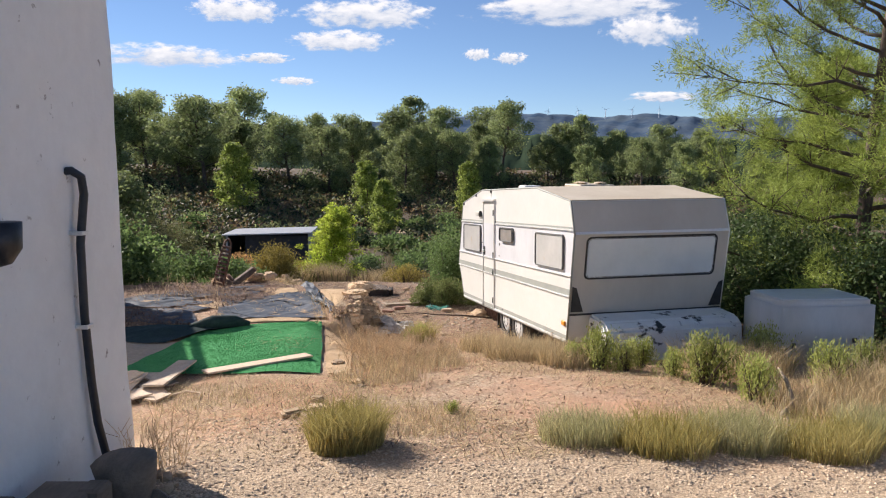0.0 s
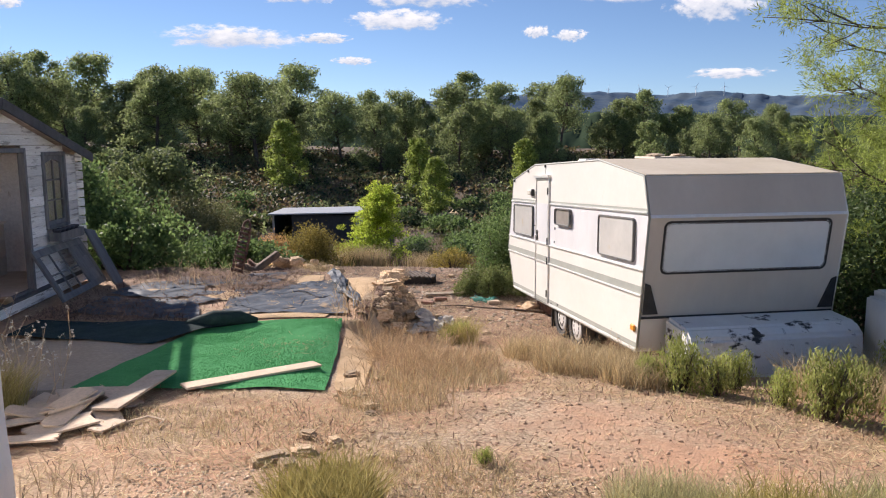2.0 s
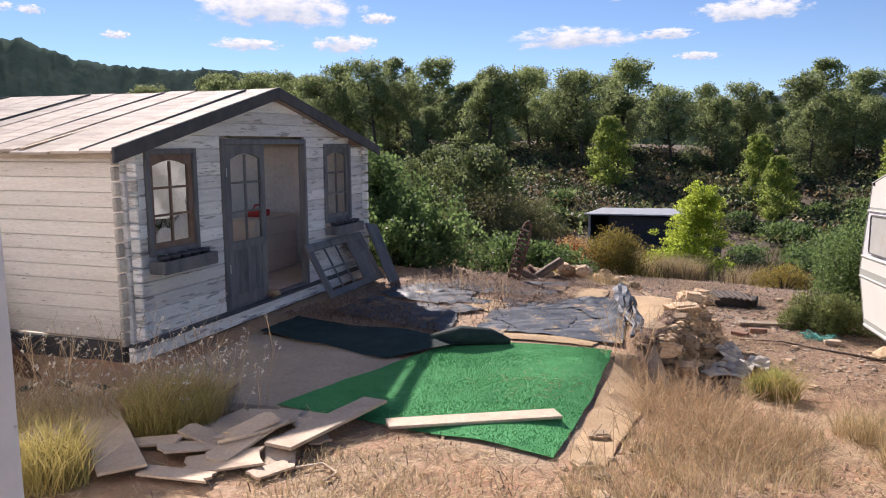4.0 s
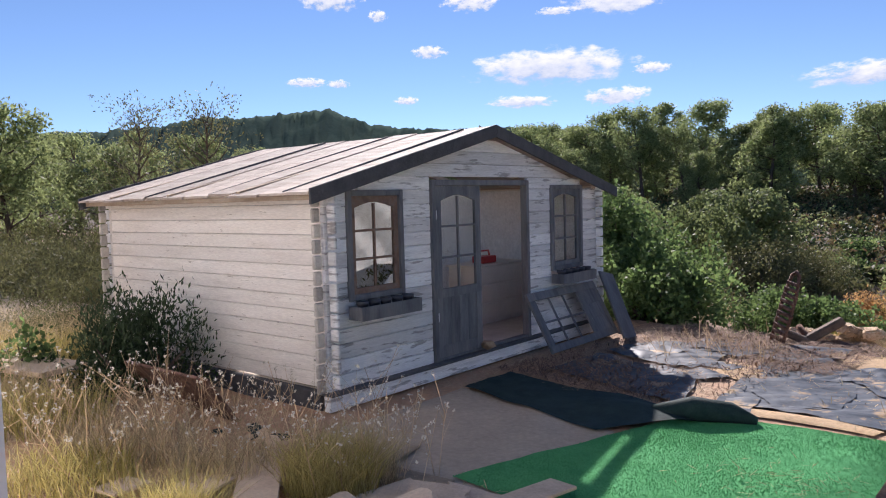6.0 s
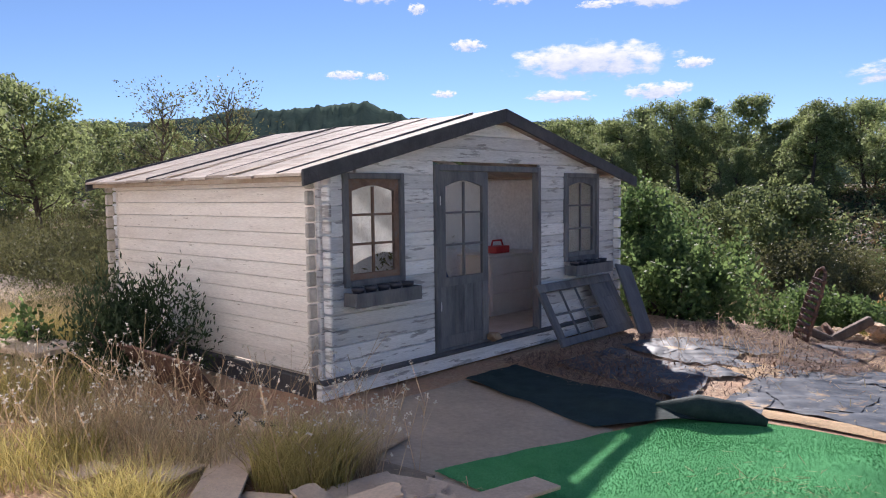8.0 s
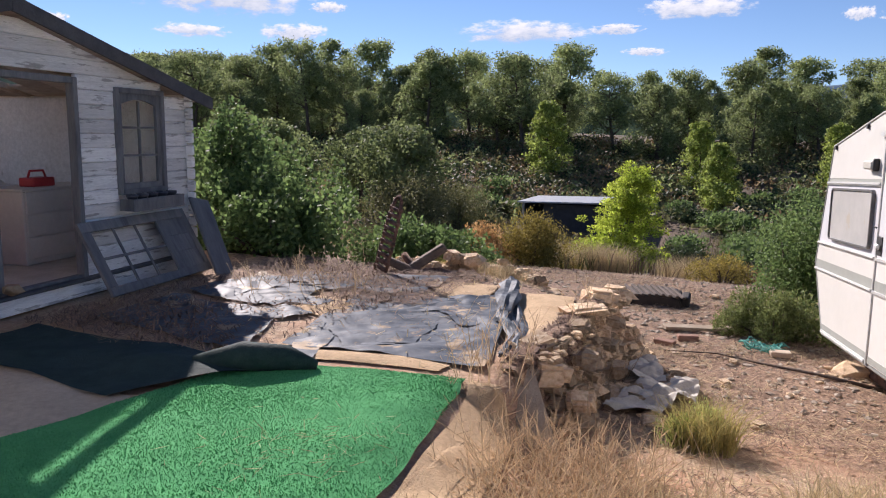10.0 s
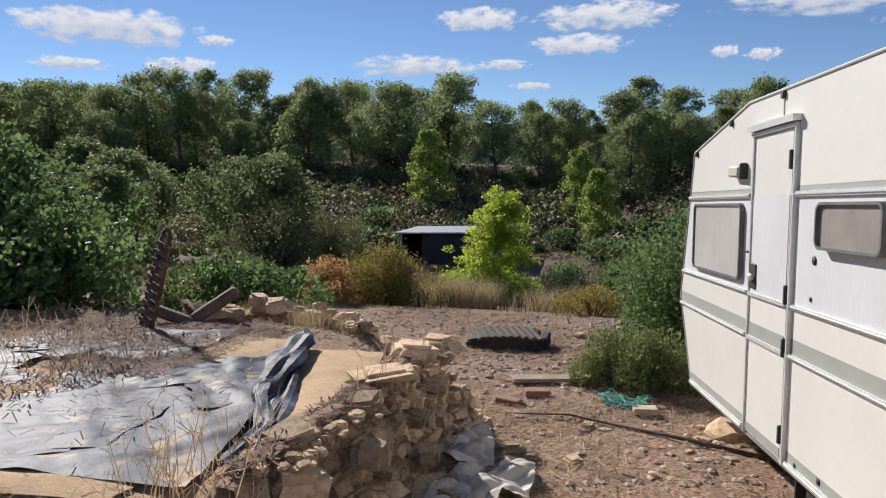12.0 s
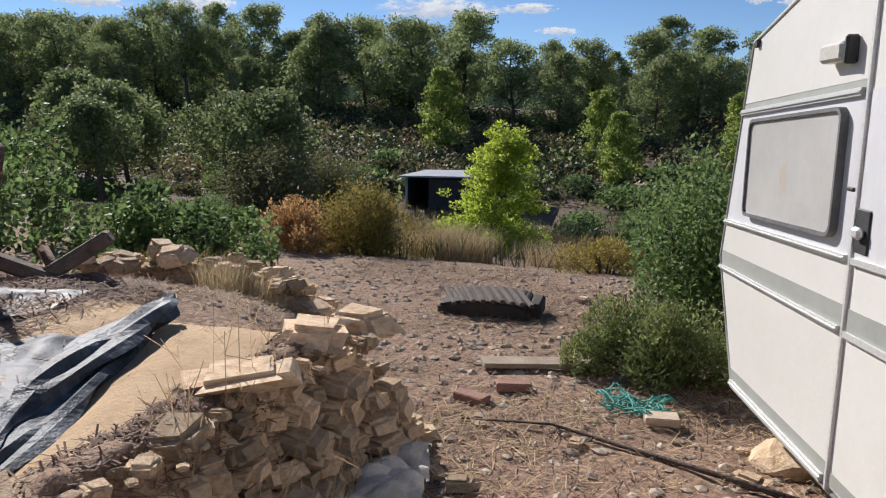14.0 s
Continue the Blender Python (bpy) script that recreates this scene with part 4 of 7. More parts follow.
part("pipe", tube(pts, 0.024, 10), BLACKPIPE, pipe)
for z, y in ((1.38, 5.18), (0.84, 5.17)):
    part("clip", box((hx(z) - 0.01, y - 0.04, z - 0.012), (hx(z) + 0.074, y + 0.04, z + 0.012), 0.004), MOULD, pipe, "white pipe clip")
cowl = thing("wall_lamp", "dark half-round metal wall lamp on the house", "lamp")
bm = tube([(hx(1.4) + 0.0, 4.41, 1.29), (hx(1.4) + 0.01, 4.41, 1.32), (hx(1.4) + 0.02, 4.41, 1.38), (hx(1.4) + 0.02, 4.41, 1.50)], [0.02, 0.08, 0.115, 0.12], 20)
part("shade", bm, BLACKPIPE, cowl)
# stacked old timber at the foot of the wall
OLDGREY = mat("old_grey_timber", [(0.15, 0.115, 0.085), (0.26, 0.205, 0.155)], 9, 0.9, 0.6, 50, stretch=(1, 0.3, 1), vary=0.2)
trough = thing("timber_trough", "broken old timber frame lying against the house wall", "timber", Matrix.Translation((0, 0, 0)))
gh = gz1(-1.7, 4.6)
part("post", box((-2.05, 4.0, gh - 0.05), (-1.92, 4.14, gh + 0.42), 0.015), OLDGREY, trough)
part("plank", box((-2.0, 3.3, gh + 0.28), (-1.72, 4.5, gh + 0.33), 0.01), OLDGREY, trough)
part("plank", box((-1.98, 3.3, gh + 0.10), (-1.93, 4.6, gh + 0.26), 0.01), OLDGREY, trough)
part("plank", box((-1.74, 3.4, gh + 0.0), (-1.69, 4.45, gh + 0.27), 0.01), OLDGREY, trough)
part("post", box((-1.78, 4.36, gh - 0.05), (-1.66, 4.5, gh + 0.34), 0.015), OLDGREY, trough)
# stands for a barrel-like brown wooden thing, shaped as a pot
barrel = thing("planter", "upright barrel-like brown wooden thing by the house wall", "planter", Matrix.Translation((-1.70, 4.72, gh - 0.05)))
part("pot", tube([(0, 0, 0), (0, 0, 0.06), (0.01, 0, 0.3), (0.0, 0, 0.40), (0, 0, 0.42)], [0.13, 0.125, 0.15, 0.165, 0.12], 14), OLDGREY, barrel)
single("curved_board", solid([(0, 0), (0.46, 0.02), (0.40, 0.13), (0.25, 0.20), (0.05, 0.20)], 0, 0.03, 0.004), OLDGREY, "curved dark board lying on the gravel", "board", Matrix.Translation((-1.78, 4.70, gh)) @ Matrix.Rotation(radians(-14), 4, 'Z') @ Matrix.Rotation(radians(-20), 4, 'X'))
r = np.random.default_rng(21)
for k in range(16):
    x, y = r.uniform(-2.1, -1.65), r.uniform(5.0, 5.65)
    s = r.uniform(0.03, 0.075)
    single("rubble", rock(r, (s, s * 0.9, s)), STONE, "lump of broken plaster and stone by the wall", "rubble", Matrix.Translation((x, y, gz1(x, y) + s * 0.3)), "rubble by the house wall")

# ---- the terrace: turf, mats, plastic, sand ----
TZ = -0.44


def sheet(name, corners, f, material, nu=60, nv=60, thick=0.006):
    """A laid sheet over four corners, with relief f(u, v), draped over the ground."""
    c = [np.array(p, float) for p in corners]
    U, V = np.meshgrid(np.linspace(0, 1, nu), np.linspace(0, 1, nv))
    P = ((1 - U) * (1 - V))[..., None] * c[0] + (U * (1 - V))[..., None] * c[1] + (U * V)[..., None] * c[2] + ((1 - U) * V)[..., None] * c[3]
    ed = 0.02 * (wave(U * 9, V * 9, 1.3, 0.6))
    X, Y = P[..., 0] + ed, P[..., 1] + ed * 0.7
    Z = gz(X, Y) + 0.012 + f(U, V, X, Y)
    v = np.stack([X.ravel(), Y.ravel(), Z.ravel()], 1)
    i = np.arange(nu * nv).reshape(nv, nu)
    fc = np.stack([i[:-1, :-1].ravel(), i[:-1, 1:].ravel(), i[1:, 1:].ravel(), i[1:, :-1].ravel()], 1)
    me = polymesh(name, v, fc, material, True)
    return me


GRASSC = [(-3.55, 8.55), (-1.36, 8.72), (-1.78, 11.30), (-3.25, 10.95)]
turf = thing("artificial_turf", "bright green artificial turf carpet with a curled corner", "carpet")
part("backing", sheet("backing", GRASSC, lambda U, V, X, Y: 0.010 + 0.003 * wave(X, Y, 3, 1), TURF), None, turf)
r = np.random.default_rng(31)
u, v = r.uniform(0, 1, 60000), r.uniform(0, 1, 60000)
c = [np.array(p) for p in GRASSC]
xy = ((1 - u) * (1 - v))[:, None] * c[0] + (u * (1 - v))[:, None] * c[1] + (u * v)[:, None] * c[2] + ((1 - u) * v)[:, None] * c[3]
base = np.stack([xy[:, 0], xy[:, 1], gz(xy[:, 0], xy[:, 1]) + 0.020], 1)
tagged(part("turf_surface", blades("turf_surface", base, 0.011, 0.6, 0.004, TURF, r), None, turf), kind="stuff")
curl = part("curled_corner", tube([(-3.42, 10.62, TZ + 0.06), (-3.15, 10.78, TZ + 0.10), (-2.9, 10.92, TZ + 0.085), (-2.72, 11.0, TZ + 0.04)], [0.05, 0.10, 0.085, 0.03], 14), TURFBACK, turf, "dark curled underside")
single("dark_mat", sheet("dark_mat", [(-5.25, 10.15), (-3.5, 10.0), (-2.95, 10.95), (-5.35, 10.9)], lambda U, V, X, Y: 0.02 + 0.02 * wave(X, Y, 4, 2) + 0.07 * np.exp(-((U - 0.8) ** 2 + (V - 0.6) ** 2) * 18), TURFBACK), None, "dark rumpled rubber mat lying before the cabin", "mat")
single("beige_mat", sheet("beige_mat", [(-4.95, 8.35), (-3.2, 8.25), (-3.4, 10.1), (-5.3, 10.2)], lambda U, V, X, Y: -0.004 + 0.003 * wave(X, Y, 4, 2), BEIGEMAT), None, "dusty beige board floor before the cabin door", "mat")
creases = lambda a, s: (lambda U, V, X, Y: 0.01 + 0.30 * a * np.abs(wave(X, Y, 3.0, s)) + 0.6 * a * np.abs(np.sin(4.3 * (0.75 * X - 0.65 * Y) + 2.6 * wave(X, Y, 1.3, s))) ** 14
                       + 0.7 * a * np.abs(np.sin(3.1 * (X + 0.42 * Y) + 2.4 * wave(X, Y, 1.5, s + 1))) ** 18 + 0.16 * a * wave(X, Y, 15, s) + 0.10 * a * wave(X, Y, 31, s))
SHEETS = [([(-3.3, 11.35), (-1.75, 11.55), (-2.35, 13.75), (-3.75, 13.1)], 0.028, 1.0), ([(-5.2, 11.3), (-3.45, 11.1), (-3.95, 12.2), (-5.3, 12.3)], 0.02, 2.2),
          ([(-5.4, 12.5), (-4.1, 12.3), (-4.2, 13.3), (-5.3, 13.6)], 0.024, 3.1), ([(-3.9, 13.3), (-3.2, 13.4), (-3.3, 14.3), (-4.1, 14.1)], 0.03, 4.4)]
for q, a, s in SHEETS:
    single("plastic_sheet", sheet("plastic_sheet", q, creases(a, s), PLASTIC, 110, 110), None, "creased grey plastic sheeting with earth on it", "plastic sheet", group="plastic sheets on the terrace")
single("sand_strip", sheet("sand_strip", [(-1.55, 11.9), (-1.40, 12.5), (-1.85, 14.0), (-2.50, 13.95)], lambda U, V, X, Y: 0.015 + 0.05 * np.clip(4 * V * (1 - V), 0, 1) * np.clip(4 * U * (1 - U), 0, 1), SANDM), None, "strip of ochre sand along the terrace edge", "sand", kind="structure")
single("sand_strip", sheet("sand_strip", [(-1.30, 8.75), (-1.05, 8.8), (-1.35, 11.3), (-1.74, 11.3)], lambda U, V, X, Y: 0.008 + 0.01 * wave(X, Y, 5, 1), SANDM), None, "strip of ochre sand beside the turf", "sand", kind="structure")
for q in ([(-4.0, 12.3), (-3.4, 12.2), (-3.5, 12.9), (-4.1, 12.9)], [(-3.2, 13.2), (-2.6, 13.5), (-2.7, 14.2), (-3.3, 14.2)], [(-3.4, 11.1), (-2.0, 11.35), (-2.0, 11.6), (-3.4, 11.35)]):
    single("sand_patch", sheet("sand_patch", q, lambda U, V, X, Y: 0.004 + 0.018 * np.clip(4 * V * (1 - V), 0, 1) * np.clip(4 * U * (1 - U), 0, 1), SANDM, 30, 30), None, "patch of ochre sand on the plastic", "sand", kind="structure")
tq = np.random.default_rng(91)
for k in range(14):
    x, y, w, d = tq.uniform(-5.2, -2.4), tq.uniform(11.3, 14.1), tq.uniform(0.15, 0.38), tq.uniform(0.12, 0.3)
    a = tq.uniform(0, 3.14)
    ca, sa = math.cos(a), math.sin(a)
    quad = [(x + u * w * ca - v * d * sa, y + u * w * sa + v * d * ca) for u, v in ((-1, -0.8), (1, -1), (0.7, 1), (-1.1, 0.6))]
    single("plastic_scrap", sheet("plastic_scrap", quad, lambda U, V, X, Y: 0.018 + 0.016 * np.abs(wave(X, Y, 9, k)) + 0.006 * wave(X, Y, 23, k), PLASTIC, 24, 24), None, "torn scrap of grey plastic sheeting lying on the terrace", "plastic sheet", group="plastic scraps on the terrace")
DIRT = mat("brown_rubbly_earth", [(0.16, 0.10, 0.065), (0.34, 0.22, 0.145), (0.50, 0.36, 0.25)], 16, 0.95, 1.0, 60)
single("earth_bank", sheet("earth_bank", [(-1.70, 11.6), (-1.30, 11.6), (-1.42, 14.15), (-1.72, 14.15)], lambda U, V, X, Y: 0.02 + (0.05 + 0.03 * wave(X, Y, 9, 1) + 0.02 * wave(X, Y, 27, 2)) * np.clip(6 * V * (1 - V), 0, 1) * np.clip(4 * U * (1 - U), 0, 1), DIRT, 40, 90), None, "brown rubbly earth behind the stone wall", "earth", kind="structure")
LINER = mat("rolled_plastic_liner", [(0.02, 0.025, 0.035), (0.05, 0.06, 0.075), (0.17, 0.19, 0.21)], 5, 0.6, 0.9, 12)
LINER.node_tree.nodes["Principled BSDF"].inputs["Specular IOR Level"].default_value = 0.25
def crumple(points, radii, seed, flat=0.75, n=46, seg=12):
    """A loosely folded length of sheeting: a flattened, creased roll along the points."""
    q = np.random.default_rng(seed)
    t = np.linspace(0, len(points) - 1, n)
    c = np.stack([np.interp(t, range(len(points)), [p[i] for p in points]) for i in range(3)], 1)
    rad = np.interp(t, range(len(points)), radii)
    ph = q.uniform(0, 6.28, 4)
    d = np.gradient(c, axis=0)
    side = np.stack([-d[:, 1], d[:, 0], 0 * t], 1)
    side /= np.linalg.norm(side, axis=1)[:, None] + 1e-9
    a = np.linspace(0, 2 * np.pi, seg, endpoint=False)
    T, A = np.meshgrid(t, a, indexing='ij')
    k = 1 + 0.28 * np.sin(3 * A + 1.7 * T + ph[0]) + 0.2 * np.sin(5 * A - 3.1 * T + ph[1]) + 0.16 * np.sin(4.3 * T + 2 * A + ph[2])
    R = rad[:, None] * k
    v = c[:, None] + side[:, None] * (R * np.cos(A))[..., None] * 1.25 + np.array([0, 0, 1.0]) * (R * np.sin(A) * flat)[..., None]
    i = np.arange(n * seg).reshape(n, seg)
    j = np.roll(i, -1, 1)
    f = np.stack([i[:-1].ravel(), j[:-1].ravel(), j[1:].ravel(), i[1:].ravel()], 1).tolist() + [i[0][::-1].tolist(), i[-1].tolist()]
    return polymesh("fold", v.reshape(-1, 3), f, LINER)


liner = thing("rolled_liner", "rolled grey plastic liner lying along the sand", "plastic roll")
part("roll", crumple([(-1.72, 11.75, TZ + 0.05), (-1.80, 12.25, TZ + 0.05), (-2.03, 12.6, TZ + 0.07), (-2.10, 12.75, TZ + 0.09), (-2.28, 13.3, TZ + 0.10), (-2.45, 13.85, TZ + 0.10), (-2.52, 14.0, TZ + 0.12)], [0.02, 0.03, 0.035, 0.055, 0.07, 0.07, 0.04], 5), None, liner)
part("fold", crumple([(-1.62, 11.8, TZ + 0.03), (-1.9, 12.55, TZ + 0.03), (-2.15, 13.1, TZ + 0.04), (-2.33, 13.6, TZ + 0.04)], [0.015, 0.05, 0.05, 0.02], 6), None, liner)


def lying(name, p0, p1, w, th, material, label, lift=0.0, roll=0.0):
    a, b = Vector(p0), Vector(p1)
    za, zb = gz1(*p0) + lift, gz1(*p1) + lift
    a, b = Vector((*p0, za)), Vector((*p1, zb))
    d = b - a
    m = Matrix.Translation(a) @ Matrix.Rotation(math.atan2(d.y, d.x), 4, 'Z') @ Matrix.Rotation(-math.asin(d.z / d.length), 4, 'Y') @ Matrix.Rotation(radians(roll), 4, 'X')
    return single(name, box((0, -w / 2, 0), (d.length, w / 2, th), 0.004), material, label, "plank", m, "planks lying about")


lying("plank", (-2.55, 8.58), (-1.62, 9.46), 0.17, 0.022, RAWBOARD, "pale raw plank lying across the green turf", 0.04)
lying("plank", (-2.74, 7.68), (-2.82, 8.83), 0.20, 0.022, RAWBOARD, "pale raw plank lying beside the turf", 0.09)
r = np.random.default_rng(41)


def shard(x, y, ln, w, turn, tilt, lift, material=RAWBOARD):
    """A board snapped off with ragged ends, lying askew on the heap."""
    n = 5
    a = [(ln / 2 + r.uniform(-0.10, 0.02) * ln, w * (k / (n - 1) - 0.5)) for k in range(n)]
    b = [(-ln / 2 + r.uniform(-0.02, 0.08) * ln, w * (0.5 - k / (n - 1))) for k in range(n)]
    bm = solid(a + b, 0, 0.014)
    bm.transform(Matrix.Rotation(radians(90), 4, 'X'))
    m = Matrix.Translation((x, y, gz1(x, y) + lift)) @ Matrix.Rotation(radians(turn), 4, 'Z') @ Matrix.Rotation(radians(tilt), 4, 'Y') @ Matrix.Rotation(radians(r.uniform(-7, 7)), 4, 'X')
    single("broken_board", bm, material, "snapped piece of pale chipboard lying askew on a heap", "board", m, "broken boards by the turf")


for p0, p1, w, lift in (((-4.55, 7.72), (-3.2, 6.95), 0.26, 0.06), ((-4.05, 6.95), (-4.25, 7.25), 0.28, 0.05), ((-4.35, 6.6), (-4.45, 6.85), 0.22, 0.05), ((-3.95, 8.1), (-4.3, 8.75), 0.24, 0.02), ((-3.4, 8.4), (-3.9, 8.25), 0.16, 0.02)):
    lying("plank", p0, p1, w, 0.018, RAWBOARD if lift != 0.02 else OLDPLANK, "broken piece of pale board lying on the ground", lift)
for x, y, ln, w, turn, tilt, lift in ((-3.42, 7.9, 0.62, 0.2, 95, 2, 0.05), (-2.92, 7.42, 0.46, 0.24, 40, -4, 0.05), (-3.15, 7.92, 0.66, 0.22, 105, 5, 0.08), (-2.98, 7.68, 0.62, 0.17, 92, -6, 0.10), (-3.0, 7.14, 0.42, 0.14, 22, 3, 0.04), (-3.08, 8.36, 0.48, 0.15, 20, 4, 0.05),
                                    (-3.25, 7.45, 0.36, 0.22, 60, 8, 0.06), (-2.75, 7.72, 0.34, 0.18, 130, -9, 0.05), (-3.3, 7.62, 0.30, 0.16, 10, 14, 0.08), (-2.85, 8.12, 0.40, 0.15, 150, -6, 0.06), (-3.05, 7.8, 0.32, 0.20, 70, -12, 0.13), (-2.62, 7.5, 0.28, 0.12, 80, 4, 0.03), (-3.5, 7.4, 0.34, 0.13, 30, -5, 0.05), (-3.2, 8.15, 0.38, 0.2, 45, 7, 0.09)):
    shard(x, y, ln, w, turn, tilt, lift)
lying("plank", (-1.27, 15.62), (-0.56, 15.98), 0.17, 0.035, OLDPLANK, "weathered plank lying on the track", 0.03)
lying("plank", (-8.2, 6.72), (-7.35, 7.12), 0.5, 0.05, RAWBOARD, "pale board lying in the weeds", 0.22)
lying("plank", (-13.0, 6.6), (-11.0, 7.8), 1.6, 0.12, OLDPLANK, "stack of bleached boards lying in the weeds", 0.18)
lying("plank", (-1.30, 11.35), (-1.62, 11.75), 0.22, 0.03, OLDPLANK, "bleached piece of timber on the terrace edge", 0.02)
hose = thing("hose", "pale curved hose lying among the planks", "hose")
part("tube", tube([(-3.05, 7.5, gz1(-3.05, 7.5) + 0.12), (-2.9, 7.75, gz1(-2.9, 7.75) + 0.14), (-2.95, 8.05, gz1(-2.95, 8.05) + 0.13), (-3.1, 8.3, gz1(-3.1, 8.3) + 0.06)], 0.012, 6), RAWBOARD, hose)
part("tube", tube([(-2.6, 7.55, gz1(-2.6, 7.55) + 0.02), (-2.45, 7.75, gz1(-2.45, 7.75) + 0.03), (-2.3, 7.7, gz1(-2.3, 7.7) + 0.02), (-2.28, 7.55, gz1(-2.28, 7.55) + 0.02)], 0.009, 6), RAWBOARD, hose)
PAPER = mat("crumpled_white_paper", [(0.6, 0.58, 0.54), (0.75, 0.73, 0.7)], 8, 0.8, 0.5, 20)
for x, y, s in ((2.95, 7.75, 0.09), (3.1, 7.85, 0.07), (3.9, 8.0, 0.06), (4.15, 7.8, 0.05)):
    single("rubbish", rock(r, (s, s * 0.8, s)), PAPER, "crumpled white rubbish lying in the weeds", "rubbish", Matrix.Translation((x, y, gz1(x, y) + s * 0.4)), "rubbish in the weeds")
single("branch", tube([(2.75, 6.9, gz1(2.75, 6.9) + 0.03), (2.95, 7.15, gz1(2.95, 7.15) + 0.08), (3.0, 7.4, gz1(3.0, 7.4) + 0.2), (2.98, 7.55, gz1(3.0, 7.5) + 0.3)], [0.03, 0.022, 0.018, 0.008], 6), OLDPLANK, "bleached dead branch lying in the grass", "branch")
single("branch", tube([(0.78, 14.2, gz1(0.78, 14.2) + 0.02), (0.33, 14.35, gz1(0.33, 14.35) + 0.04), (-0.23, 14.6, gz1(-0.23, 14.6) + 0.02), (-0.6, 14.72, gz1(-0.6, 14.72) + 0.03), (-1.1, 14.66, gz1(-1.1, 14.66) + 0.01)], [0.02, 0.016, 0.012, 0.009, 0.005], 6), BARK, "long dark branch lying beside the caravan", "branch")
# rusty sheet leaning at the cabin's side
single("rusty_sheet", box((0, 0, 0), (1.35, 0.03, 0.62), 0.006), RUST, "rusty brown metal sheet propped against the cabin wall", "metal sheet", CAB @ Matrix.Translation((-0.62, 0.35, -0.5)) @ Matrix.Rotation(radians(90), 4, 'Z') @ Matrix.Rotation(radians(-34), 4, 'X'))
for k in range(14):
    x, y = -5.3 + r.uniform(-0.5, 0.9), 8.2 + r.uniform(-0.5, 0.35)
    s = r.uniform(0.05, 0.16)
    single("rubble", rock(r, (s * 1.4, s, s * 0.6)), STONE if k % 2 else TURFBACK, "lump of rubble by the cabin corner", "rubble", Matrix.Translation((x, y, gz1(x, y) + 0.02)) @ Matrix.Rotation(r.uniform(0, 6), 4, 'Z'), "rubble by the cabin")
single("stone", rock(r, (0.12, 0.09, 0.11)), STONE, "stone lying on the cabin door sill", "stone", CAB @ Matrix.Translation((2.25, -0.06, -0.20)))

# rusty caterpillar track standing on end
track = thing("rusty_track", "rusty iron caterpillar track standing upright by the terrace", "iron track", Matrix.Translation((-4.15, 14.15, -0.5)) @ Matrix.Rotation(radians(150), 4, 'Z') @ Matrix.Rotation(radians(-8), 4, 'Y') @ Matrix.Rotation(radians(12), 4, 'X'))
for s in (-0.11, 0.11):
    part("side_rail", tube([(s, 0, 0), (s * 1.05, 0, 0.35), (s, 0, 0.66), (s * 0.6, 0, 0.92)], 0.02, 6), RUST, track)
part("side_rail", tube([(-0.066, 0, 0.92), (0, 0, 0.97), (0.066, 0, 0.92)], 0.02, 6), RUST, track)
for k in range(11):
    z = 0.05 + k * 0.075
    part("track_plate", box((-0.115 + 0.004 * max(0, k - 6) - 0.012 * (k % 3), -0.02, z), (0.115 - 0.004 * max(0, k - 6) + 0.012 * (k % 2), 0.03, z + 0.042), 0.006), RUST, track)
beam = thing("fallen_beam", "rusty iron bars lying on the stones", "iron bar", Matrix.Translation((-4.1, 14.5, -0.55)))
part("bar", tube([(-0.1, 0, 0.05), (0.5, 0.1, 0.14), (1.1, -0.05, 0.03)], 0.035, 6), RUST, beam)
part("bar", tube([(0.0, 0.15, 0.28), (0.15, 0.1, 0.15), (0.35, 0.05, -0.02)], 0.04, 6), RUST, beam)
STUMP = mat("rotten_timber", [(0.10, 0.07, 0.05), (0.22, 0.16, 0.12)], 9, 0.9, 0.6, 40)
for x, y, h, w, tilt in ((-4.0, 14.5, 0.55, 0.05, 58), (-3.86, 14.55, 0.42, 0.045, -66)):
    single("rotten_timber", box((-w, -0.07, -0.1), (w, 0.07, h), 0.02), STUMP, "dark rotten timber lying askew by the iron track", "timber", Matrix.Translation((x, y, gz1(x, y))) @ Matrix.Rotation(radians(35), 4, 'Z') @ Matrix.Rotation(radians(tilt), 4, 'Y'), "timbers by the iron track")

# tyre on the track behind
TYREM = mat("perished_tyre_rubber", [(0.028, 0.024, 0.022), (0.075, 0.06, 0.052)], 7, 0.85, 0.5, 45)
TYRETOP = mat("dusty_tyre_lugs", [(0.10, 0.075, 0.06), (0.17, 0.13, 0.105)], 9, 0.9, 0.4, 50)
tyre = thing("tyre_piece", "cut dark piece of tractor tyre lying on the track", "tyre", Matrix.Translation((-1.70, 17.35, gz1(-1.7, 17.4) - 0.01)) @ Matrix.Rotation(radians(4), 4, 'Z') @ Matrix.Rotation(radians(4), 4, 'X'))
part("casing", solid([(-0.47, 0.0), (-0.45, 0.12), (-0.28, 0.165), (0.05, 0.185), (0.30, 0.165), (0.36, 0.13), (0.38, 0.0)], -0.24, 0.26, 0.02), TYREM, tyre)
for k in range(9):
    x = -0.40 + k * 0.088
    z = float(np.interp(x, [-0.45, -0.28, 0.05, 0.30, 0.36], [0.11, 0.155, 0.175, 0.155, 0.12]))
    part("tread_lug", box((-0.022, -0.27, 0), (0.022, 0.24, 0.035), 0.008, None, Matrix.Translation((x, 0, z)) @ Matrix.Rotation(radians(24), 4, 'Z')), TYRETOP, tyre)
part("tread_block", box((0.36, -0.12, 0), (0.47, 0.2, 0.15), 0.02), TYREM, tyre)
